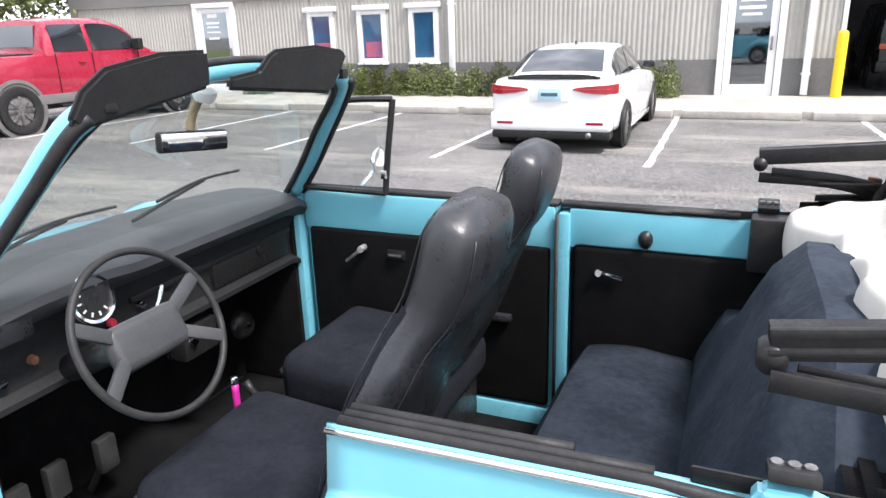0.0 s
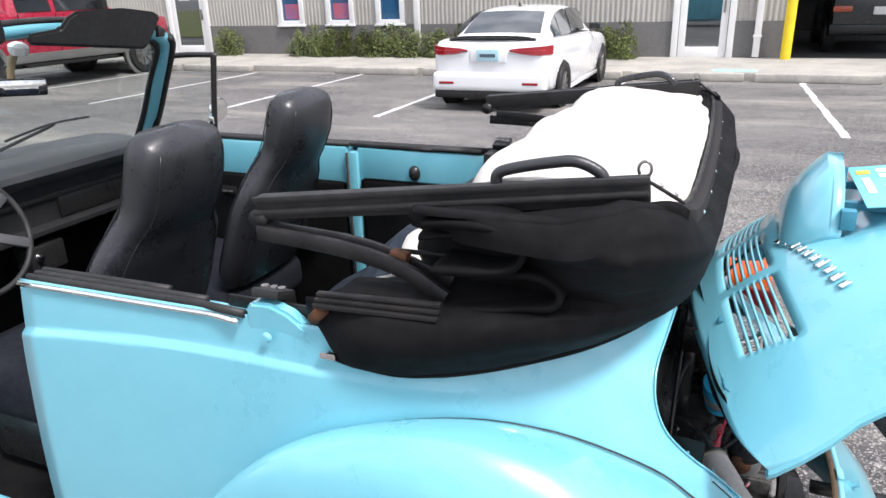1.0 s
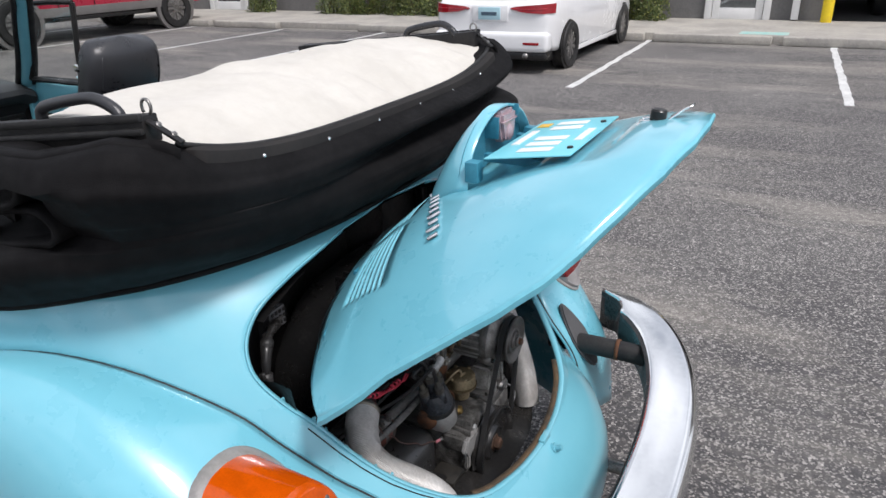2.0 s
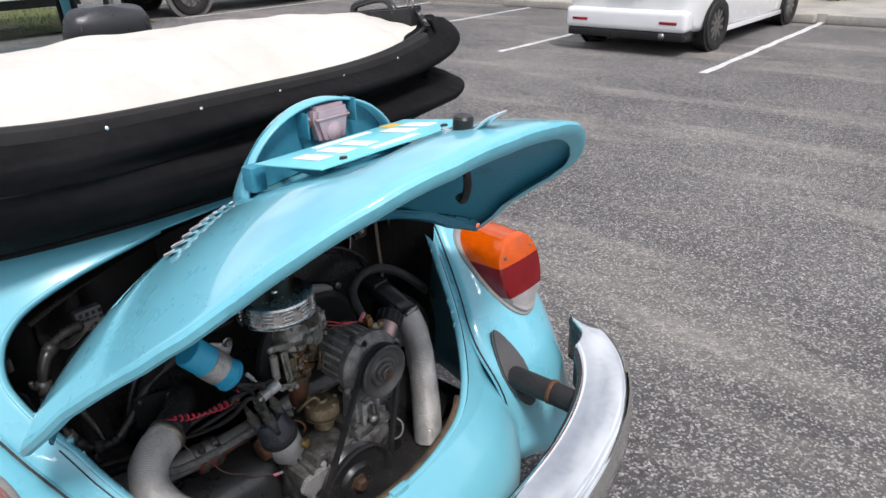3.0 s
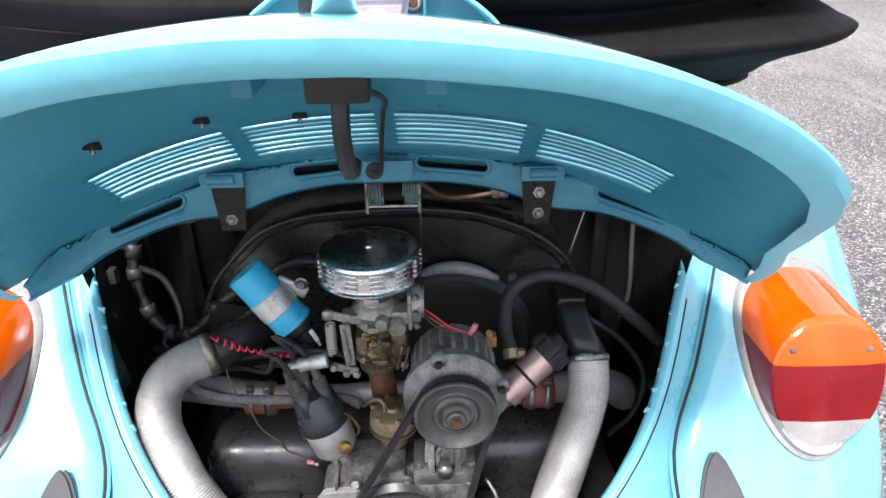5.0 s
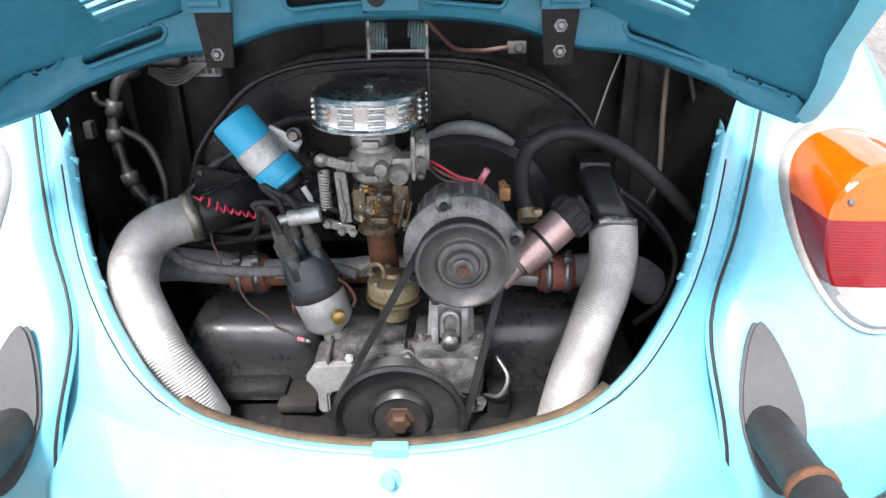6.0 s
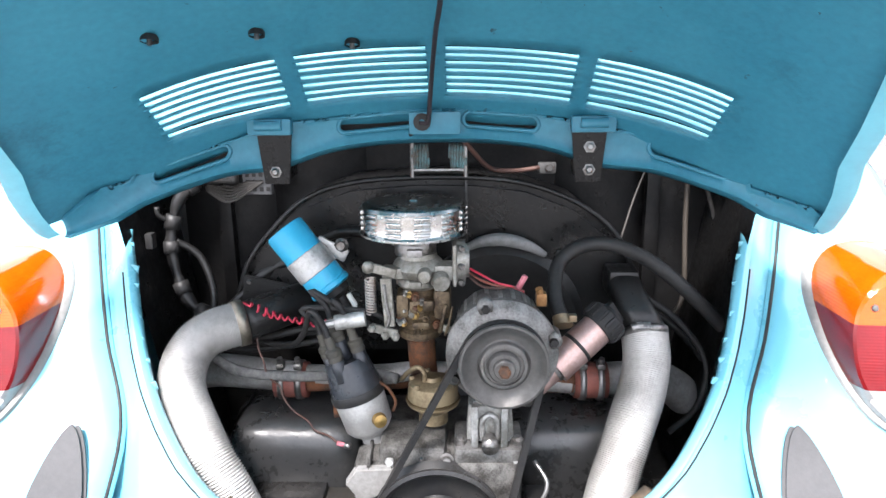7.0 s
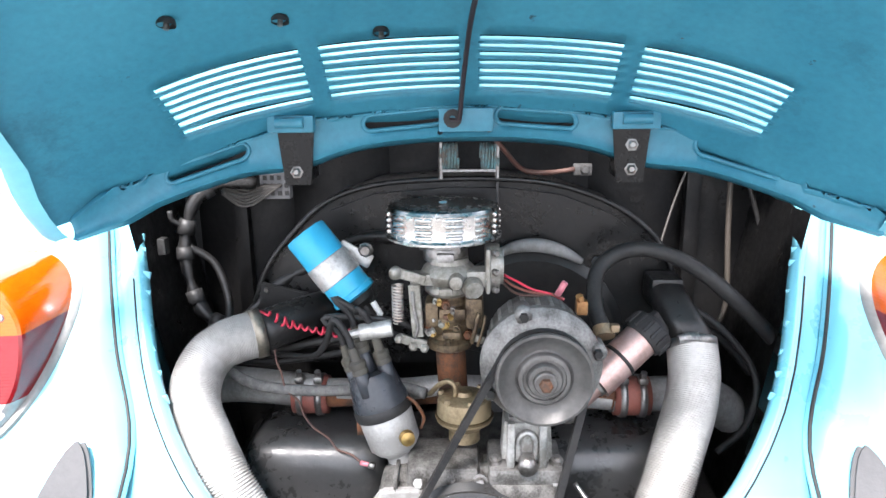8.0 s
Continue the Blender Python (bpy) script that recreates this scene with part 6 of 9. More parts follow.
def stack(i, j):
    r = j / NR
    o, h, xs = (smooth_interp([(k, q[c]) for k, q in enumerate(FOLD)], r) for c in range(3))
    ro, rn = smooth_interp(list(enumerate(REARO)), r), smooth_interp(list(enumerate(REARN)), r)
    xs -= 0.035 * max(0, min(1, (0.36 - h) / 0.06))
    if h > 0.45:
        xs = 0.085 + 0.012 * math.sin(h * 19)
    more = interp([(0, 0), (0.15, 0.2), (0.5, 1.2), (0.8, 3.2), (1.0, 4.5)], min(max(h, 0), 1))
    lim = u_for_x(xs, more)
    u = -lim + 2 * lim * i / NU
    x, y = perim(u, 0, more)
    side = min(1, max(0, (abs(y) - 0.42) / 0.16)) * min(1, max(0, (0.44 - x) / 0.14))
    under = side
    side *= max(0.0, min(1.0, (0.29 - x) / 0.15))
    n = noise.noise(Vector((x * 4, y * 4, h * 3)))
    n2 = noise.noise(Vector((x * 9 + 5, y * 9, h * 5)))
    if y > 0:
        side *= 1 - 0.75 * max(0, min(1, (x - 0.1) / 0.15))
    far = max(0.0, min(1.0, (y + 0.30) / 0.45))
    ro = rn + (ro - rn) * far * far * (3 - 2 * far)
    ro += 0.058 * max(0, min(1, (y - 0.22) / 0.25)) * math.exp(-((h - 0.42) / 0.15) ** 2)
    amp = ro + (o - ro) * side + (0.010 * n + 0.005 * n2) * (1 if h < 0.6 else 0.35)
    zz = hem_z(x, y) + (stack_top(y) - hem_z(x, y)) * h
    amp += 0.008 * max(0, 1 - h * 2.5) * noise.noise(Vector((x * 16, y * 16, 7))) + 0.0022 * noise.noise(Vector((x * 3, y * 3, h * 10))) * (0.15 < h < 0.9)
    fold_in = max(0.0, min(1.0, (0.35 - x) / 0.10)) * max(0.0, min(1.0, (abs(y) - 0.42) / 0.16))
    amp -= 0.060 * fold_in * max(0.0, min(1.0, (h - 0.42) / 0.08)) * max(0.0, min(1.0, (0.86 - h) / 0.08))
    end = max(0, 1 - min(i, NU - i) / 6)
    amp -= 0.05 * end * end
    x2, y2 = perim(u, amp if NR < j < 20 * NR else o, more)
    z0, z1 = hem_z(x, y), stack_top(y) - 0.030 * under
    return Vector((x2, y2, z0 + (z1 - z0) * h + (0.006 * n if 2 * NR <= j <= 18 * NR else 0)))


sb = grid(stack, NU, NR * (len(FOLD) - 1))
bmesh.ops.recalc_face_normals(sb, faces=sb.faces)
top = solid(part("folded_top", sb, CANVAS, car, "black canvas top folded in a stack"), 0.004, 0)
# doubled-over canvas at each side: hairpin folds with their loops to the back
LOOPS = [[(0.098, 1.186), (0.140, 1.192), (0.190, 1.194), (0.228, 1.186), (0.252, 1.166), (0.243, 1.142), (0.215, 1.130), (0.170, 1.124), (0.110, 1.118)],
         [(0.170, 1.112), (0.225, 1.122), (0.268, 1.124), (0.296, 1.112), (0.302, 1.096), (0.288, 1.082), (0.255, 1.074), (0.200, 1.064), (0.150, 1.056)]]
for sd in (-1, 1):
    for q, loop in enumerate(LOOPS):
        line = spline([Vector((x, 0, z)) for x, z in loop], 6)
        last = len(line) - 1

        def hairpin(i, j):
            p = line[i]
            w = noise.noise(Vector((p.x * 14, p.z * 14, q + sd)))
            return Vector((p.x + 0.004 * w, sd * ((0.570, 0.600, 0.630, 0.652 - 0.006 * q, 0.660 - 0.008 * q)[j] + 0.006 * w - 0.02 * (i / last - 0.5) ** 2), p.z + (0.0, 0.0, 0.001, 0.0, -0.002)[j]))
        lb2 = grid(hairpin, last, 4)
        bmesh.ops.recalc_face_normals(lb2, faces=lb2.faces)
        solid(part("canvas_fold", lb2, CANVAS, top), 0.009, 0)
for sd in (-1, 1):
    def flap(i, j):
        u, v = i / 30, j / 10
        x = 0.09 + 0.362 * u
        ztop = 1.172 + 0.057 * u - 0.022 * max(0, (u - 0.90) / 0.10) ** 2
        ytop = 0.606 - 0.052 * u - 0.016 * max(0, (u - 0.85) / 0.15) ** 2
        ylow = interp([(0, 0.645), (0.5, 0.630), (0.83, 0.590), (1.0, 0.530)], u)
        drop = 0.012 + 0.095 * max(0, (u - 0.35) / 0.65) ** 1.3
        w = noise.noise(Vector((x * 9, v * 2, sd)))
        return Vector((x - 0.012 * v * max(0, (u - 0.8) / 0.2), sd * (ytop + (ylow - ytop) * math.sin(v * math.pi / 2) + 0.004 * w + 0.008 * math.sin(v * math.pi) * u - 0.045 * max(0, v - 0.6) * u), ztop - drop * v + 0.003 * w))
    solid(part("canvas_flap", grid(flap, 30, 10), CANVAS, top), 0.005, 0)
part("hem_piping", tube([Vector((*perim(-0.985 + 1.97 * k / 70, 0.006), hem_z(*perim(-0.985 + 1.97 * k / 70)) + 0.002)) for k in range(71)], 0.006, 0, 7), CANVAS, top)
UT = u_for_x(0.437, 4.5)
for k in range(2):
    o = -0.006 + 0.020 * k
    part("trim_piping", tube([Vector((*perim(-UT + 2 * UT * i / 90, o, 4.5), stack_top(perim(-UT + 2 * UT * i / 90, 0, 4.5)[1]) + 0.010 - 0.034 * k)) for i in range(91)], 0.0045, 0, 7), RUBBER, top)
for sy in (-0.46, -0.385, -0.305, -0.227, -0.15, -0.072, 0.005, 0.083, 0.16, 0.238, 0.315, 0.393, 0.47):
    if round(abs(sy) * 1000) in (460, 305, 150, 5, 160, 315, 470):
        continue
    best = min((abs(perim(v, 0, 4.5)[1] - sy), v) for v in np.linspace(-0.8, 0.8, 400))[1]
    x, y = perim(best, 0.018, 4.5)
    out = Vector((x + 0.12, y * 0.9, 0)).normalized() if abs(y) > 0.25 else Vector((1, y * 0.8, 0)).normalized()
    part("snap", lathe([(0, 0.0014), (0.0018, 0.0014), (0.0030, 0.0006), (0.0034, -0.001)], (x, y, stack_top(perim(best, 0, 4.5)[1]) - 0.003), (out.x, out.y, 0.25), 10), CHROME, top, "bright press stud")
band_u = [-UT + 2 * UT * k / 80 for k in range(81)]


def binding(i, j):
    """The edge strip, tapering to nothing at its two ends."""
    f = min(1.0, min(i, 80 - i) / 9)
    o = -0.014 + (0.002, 0.020, 0.029, 0.032, 0.030)[j] * f
    return Vector((*perim(band_u[i], o, 4.5), stack_top(perim(band_u[i], 0, 4.5)[1]) + (0.008, 0.014, 0.010, -0.004, -0.024)[j] * f))


part("binding_band", grid(binding, 80, 4), mat("dusty_black_binding", (0.030, 0.028, 0.027), (0.020, 0.019, 0.019), scale=12, rough=0.9, spec=0.2), top, "dusty black binding band")
for sd in (-1, 1):
    part("strap_clip", box(-0.085, -0.055, sd * 0.668 - 0.004, sd * 0.668 + 0.004, 0.944, 0.956, 0.003), CHROME, top)
# headlining laid over the stack
NLX, NLY = 110, 110
DROP = [(-0.25, -0.30), (-0.14, -0.222), (-0.09, -0.200), (-0.03, -0.180), (0.035, -0.163), (0.07, -0.124), (0.095, -0.06), (0.12, -0.015), (0.15, 0.0), (0.30, 0.0)]


def lining(i, j):
    v = -1 + 2 * j / NLY
    y = 0.540 * v
    xr = -0.12 + 0.575 * max(0, 1 - (abs(y) / 0.655) ** 7.4) ** (1 / 7.4) - 0.012
    p = i / NLX
    front = -0.045 - 0.17 * max(0, v - 0.45) + 0.012 * math.sin(y * 23)
    x = xr + (front - xr) * min(p / 0.9, 1)
    roll = max(0, (p - 0.9) / 0.1) * math.pi * 1.1
    zr = stack_top(y) + 0.002
    zc = 1.238 - 0.012 * abs(v) ** 3
    t = (xr - x)
    step = x + 0.03 * noise.noise(Vector((0.3, y * 4.5, 6.1)))
    drop = smooth_interp(DROP, min(max(step, -0.25), 0.30))
    k = min(1, max(0, -drop / 0.15))
    z = zr + (zc - zr) * math.sin(min(t / 0.22, 1) * math.pi / 2) ** 0.9 + drop
    w = noise.noise(Vector((x * 7, y * 3.2, 1.7))) * 0.010 + noise.noise(Vector((x * 18, y * 7, 4.2))) * 0.004
    w *= min(1, t / 0.06) * (1 + 1.6 * k)
    kk = k
    fold = 0.017 * kk * math.sin(y * 30 + x * 18 + 3 * noise.noise(Vector((x * 4, y * 5, 0))))
    edge = max(0, 1 - t / 0.16)
    fold += 0.004 * math.sin(y * 60 + 5 * noise.noise(Vector((y * 6, x * 6, 2)))) * edge * min(1, t / 0.03)
    fold += 0.010 * abs(noise.noise(Vector((x * 5 + y * 3, y * 9 - x * 4, 9.0)))) * min(1, t / 0.08)
    return Vector((x - 0.018 * math.sin(roll), y, z + w + fold - 0.070 * (1 - math.cos(roll))))


lb = grid(lining, NLX, NLY)
bmesh.ops.recalc_face_normals(lb, faces=lb.faces)
solid(part("headlining", lb, LINING, top, "cream cloth headlining turned outward"), 0.006, -1)


def bar(p, q, w, h, up=(0, 0, 1), bev=0.004):
    p, q = Vector(p), Vector(q)
    d = (q - p)
    s = d.cross(Vector(up)).normalized()
    t = s.cross(d.normalized())
    b = box(-w / 2, w / 2, -h / 2, h / 2, 0, d.length, bev)
    m = Matrix((( s.x, t.x, d.normalized().x, p.x), (s.y, t.y, d.normalized().y, p.y), (s.z, t.z, d.normalized().z, p.z), (0, 0, 0, 1)))
    return moved(b, m)


def strip(pts, w, h):
    """A flat bar bent through the points, as one piece."""
    p = [Vector(q) for q in pts]
    bm = bmesh.new()
    rings = []
    for i, c in enumerate(p):
        d = (p[min(i + 1, len(p) - 1)] - p[max(i - 1, 0)]).normalized()
        sd2 = d.cross(Vector((0, 0, 1))).normalized()
        up2 = sd2.cross(d)
        rings.append([bm.verts.new(c + sd2 * w / 2 * a + up2 * h / 2 * b) for a, b in ((-1, -0.8), (-0.7, -1), (0.7, -1), (1, -0.8), (1, 0.8), (0.7, 1), (-0.7, 1), (-1, 0.8))])
    for a, b in zip(rings, rings[1:]):
        for k in range(8):
            bm.faces.new((a[k], a[(k + 1) % 8], b[(k + 1) % 8], b[k]))
    bm.faces.new(rings[0][::-1])
    bm.faces.new(rings[-1])
    bmesh.ops.recalc_face_normals(bm, faces=bm.faces)
    return bm


FRAMEB = mat("worn_black_frame", (0.008, 0.008, 0.009), (0.020, 0.018, 0.017), scale=22, rough=0.48, rvar=0.15, spec=0.35, bump=0.0006, bscale=90, c3=(0.04, 0.03, 0.025))


def top_frame(sd):
    def P(x, y, z):
        return (x, sd * y, z)
    r = part("top_rail", bar(P(-0.232, 0.588, 1.164), P(0.398, 0.532, 1.230), 0.03, 0.040), FRAMEB, top, "black rubber-edged top rail")
    part("rail_seal", bar(P(-0.234, 0.603, 1.179), P(0.398, 0.548, 1.248), 0.010, 0.012), RUBBER, r)
    part("rail_seal", bar(P(-0.234, 0.603, 1.156), P(0.398, 0.548, 1.229), 0.010, 0.010), RUBBER, r)
    part("rail_pivot", tube([P(-0.228, 0.568, 1.146), P(-0.228, 0.606, 1.146)], 0.017, 0, 14), FRAMEB, r)
    low = 0.017 if sd > 0 else 0.0
    part("link_arm", strip(spline([P(-0.228, 0.604, 1.124 - low), P(-0.06, 0.612, 1.116 - low), P(0.05, 0.620, 1.097 - 1.5 * low), P(0.125, 0.630, 1.064 - 1.5 * low)], 4), 0.012, 0.026), FRAMEB, top, "curved black folding arm")
    part("link_arm", strip(spline([P(-0.20, 0.585, 1.128), P(-0.03, 0.585, 1.116), P(0.12, 0.59, 1.075)], 4), 0.010, 0.020), FRAMEB, top)
    part("thin_stay", bar(P(-0.09, 0.57, 1.105), P(0.12, 0.57, 1.11), 0.006, 0.008), FRAMEB, top)
    part("pivot_bracket", join(bar(P(0.026, 0.600, 1.105), P(0.026, 0.600, 1.16), 0.02, 0.012), bar(P(0.02, 0.60, 1.112), P(0.05, 0.60, 1.108), 0.02, 0.02)), RUST, top, "rusty pivot bracket")
    for k in range(3):
        part("hem_rail", bar(P(-0.085, 0.672 - 0.007 * k, 1.040 + 0.007 * k), P(0.13, 0.676 - 0.007 * k, 1.052 + 0.008 * k), 0.012, 0.007, bev=0.002), FRAMEB, top)
    part("latch_strap", bar(P(-0.30, 0.62, 0.995), P(-0.05, 0.635, 1.005), 0.004, 0.022), FRAMEB, top)
    part("strap_end", tube([P(-0.10, 0.655, 1.005), P(-0.075, 0.66, 1.03)], 0.011, 0, 10), RUST, top)
    part("grab_handle", tube([P(0.175, 0.545, 1.222), P(0.178, 0.545, 1.240), P(0.20, 0.545, 1.250), P(0.26, 0.54, 1.262), P(0.295, 0.536, 1.264), P(0.325, 0.53, 1.25), P(0.335, 0.53, 1.235)], 0.009, 5, 10), VINYL, top, "black vinyl grab handle")
    br = part("end_bracket", bar(P(0.396, 0.538, 1.243), P(0.444, 0.524, 1.212), 0.013, 0.005), FRAMEB, top, "black bracket at the rail end")
    for f in (0.3, 0.72):
        b = Vector(P(0.396, 0.538, 1.243)).lerp(Vector(P(0.444, 0.524, 1.212)), f)
        part("bolt", lathe([(0, 0.003), (0.003, 0.003), (0.004, 0.001), (0.005, 0)], b + Vector((0.001, -sd * 0.002, 0.003)), (0.75, -sd * 0.25, 0.6), 8), STEEL, br)
    ringp = [Vector(P(0.388 + 0.009 * math.cos(a), 0.528, 1.258 + 0.011 * math.sin(a))) for a in np.linspace(-1.2, 3.9, 16)]
    part("hook_ring", tube(ringp, 0.0024, 0, 7), STEEL, top, "bare wire hook")


top_frame(-1)
top_frame(1)

# ---- cabin ----
before_cabin = set(bpy.data.objects)
CARPET = mat("black_carpet", (0.005, 0.005, 0.0056), (0.009, 0.0088, 0.0088), scale=14, rough=1.0, spec=0.1, bump=0.002, bscale=220)
CARD = mat("black_trim_card", (0.0045, 0.0045, 0.005), (0.007, 0.007, 0.007), scale=10, rough=0.75, spec=0.1, bump=0.0004, bscale=300)
floor = part("cabin_floor", grid(lambda i, j: (-2.1 + 1.85 * i / 12, -0.63 + 1.26 * j / 14, 0.24 + 0.09 * math.exp(-((j - 7) / 1.6) ** 2)), 12, 14), CARPET, car)
solid(floor, 0.02, -1)
part("rear_shelf", grid(lambda i, j: (-0.12 + 0.42 * i / 6, (body_y(-0.12 + 0.42 * i / 6, 0.93) - 0.06) * (j / 4 - 1), 0.92), 6, 8), CARPET, car)
part("rear_bulkhead", box(-0.10, -0.08, -0.62, 0.62, 0.22, 0.93), CARPET, car)
part("front_bulkhead", grid(lambda i, j: (-2.12 + 0.05 * j / 4, -0.60 + 1.2 * i / 8, 0.22 + 0.74 * j / 4), 8, 4), CARPET, car)
for sd in (-1, 1):
    part("sill", box(-1.85, -0.80, sd * 0.60, sd * 0.70, 0.18, 0.30, 0.015), PAINT, car)
    part("door_pillar", box(-1.84, -1.795, sd * 0.585, sd * 0.685, 0.28, 0.955, 0.012), PAINT, car)
    part("cowl_side", box(-2.15, -1.87, sd * 0.60, sd * 0.66, 0.25, 0.95, 0.02), PAINT, car)
    part("kick_panel", box(-2.12, -1.82, sd * 0.568, sd * 0.60, 0.24, 0.94, 0.01), CARPET, car)
    part("rear_pillar", box(-0.835, -0.795, sd * 0.595, sd * 0.668, 0.28, 0.955, 0.008), PAINT, car)
    part("pillar_seal", tube([(-0.838, sd * 0.60, 0.95), (-0.838, sd * 0.60, 0.5), (-0.838, sd * 0.60, 0.3)], 0.007, 0, 8), RUBBER, car)
    q = part("quarter_panel", box(-0.80, -0.22, sd * 0.610, sd * 0.632, 0.855, 0.968, 0.008), PAINT, car)
    part("trim_card", box(-0.785, -0.16, sd * 0.602, sd * 0.624, 0.40, 0.868, 0.02, 3), CARD, q, "black rear side trim")
    part("coat_hook", lathe([(0.024, 0), (0.024, 0.008), (0.018, 0.016), (0.010, 0.022), (0, 0.023)], (-0.545, sd * 0.612, 0.895), (0, -sd, 0), 16), BLACK, q)
    part("winder", join(bar((-0.69, sd * 0.592, 0.800), (-0.61, sd * 0.592, 0.785), 0.008, 0.012), tube([(-0.69, sd * 0.60, 0.80), (-0.69, sd * 0.58, 0.80)], 0.011, 0, 10)), CHROME, q, "chrome window winder")
part("well_panel", box(-0.24, -0.14, 0.55, 0.625, 0.85, 0.99, 0.01), FRAMEB, car)

# far door, shut
DOOR_Y = 0.615
door = part("door", join(box(-1.79, -0.842, 0.628, 0.690, 0.27, 0.972, 0.014)), PAINT, car, "turquoise passenger door with black card")
part("door_cap", box(-1.785, -0.847, DOOR_Y - 0.006, 0.632, 0.845, 0.968, 0.01), PAINT, door)
part("door_card", box(-1.765, -0.862, DOOR_Y - 0.012, DOOR_Y + 0.008, 0.31, 0.850, 0.015, 3), CARD, door, "black vinyl door card")
part("door_pull", join(box(-1.30, -0.98, 0.575, 0.605, 0.60, 0.625, 0.01)), VINYL, door)
ih = part("inner_handle", join(box(-1.43, -1.36, 0.598, 0.606, 0.765, 0.800, 0.006), box(-1.425, -1.37, 0.590, 0.599, 0.778, 0.788, 0.003)), BLACK, door, "recessed black door handle")
part("handle_lever", box(-1.422, -1.372, 0.587, 0.592, 0.779, 0.787, 0.002), STEEL, ih)
part("winder", join(bar((-1.60, 0.59, 0.745), (-1.52, 0.585, 0.80), 0.008, 0.011), tube([(-1.52, 0.60, 0.80), (-1.52, 0.565, 0.80)], 0.011, 0, 10)), ALU, door, "chrome window winder")
for k in range(3):
    part("window_seal", tube([(-1.80, 0.622 + 0.018 * k, 0.976), (-0.84, 0.622 + 0.018 * k, 0.976)], 0.008, 0, 8), RUBBER, door)
part("chrome_strip", tube([(-1.79, 0.692, 0.958), (-0.845, 0.692, 0.958)], 0.0055, 0, 8), CHROME, door)
for k in range(3):
    part("window_seal", tube([(-0.83, 0.622 + 0.016 * k, 0.976), (-0.27, 0.612 + 0.016 * k, 0.98)], 0.008, 0, 8), RUBBER, car)
qw = part("quarter_window", join(tube([(-1.418, 0.59, 0.978), (-1.40, 0.594, 1.14), (-1.378, 0.597, 1.30)], 0.011, 3, 8), tube([(-1.378, 0.597, 1.30), (-1.47, 0.565, 1.302), (-1.555, 0.535, 1.298)], 0.010, 3, 8), tube([(-1.555, 0.535, 1.298), (-1.66, 0.565, 1.14), (-1.76, 0.595, 0.985)], 0.014, 3, 8), tube([(-1.76, 0.595, 0.985), (-1.418, 0.59, 0.982)], 0.011, 2, 8)), BLACK, door, "black quarter window frame")
gl = bmesh.new()
gl.faces.new([gl.verts.new(v) for v in ((-1.418, 0.59, 0.985), (-1.378, 0.597, 1.30), (-1.555, 0.535, 1.298), (-1.76, 0.595, 0.985))])
part("pane", gl, glass("clear_glass", (0.93, 0.96, 0.95), alpha=0.15), qw).visible_shadow = False
part("window_catch", box(-1.425, -1.405, 0.575, 0.59, 1.03, 1.06, 0.003), CHROME, qw)
mir = part("door_mirror", join(tube([(-1.56, 0.67, 0.985), (-1.55, 0.72, 1.01), (-1.54, 0.745, 1.035)], 0.008, 4, 8), moved(lathe([(0, -0.03), (0.03, -0.026), (0.052, -0.008), (0.055, 0.0), (0.052, 0.004)], (0, 0, 0), (1, 0, 0), 24), Matrix.Translation((-1.535, 0.76, 1.055)) @ Matrix.Rotation(0.25, 4, "Z") @ Matrix.Diagonal((1, 1.35, 0.9, 1)))), CHROME, door, "chrome round door mirror")
part("mirror_glass", moved(lathe([(0, 0.003), (0.050, 0.003), (0.050, 0.001)], (0, 0, 0), (1, 0, 0), 24), Matrix.Translation((-1.535, 0.76, 1.055)) @ Matrix.Rotation(0.25, 4, "Z") @ Matrix.Diagonal((1, 1.35, 0.9, 1))), mat("mirror", (0.9, 0.9, 0.9), rough=0.02, metal=1.0, rvar=0.01), mir)


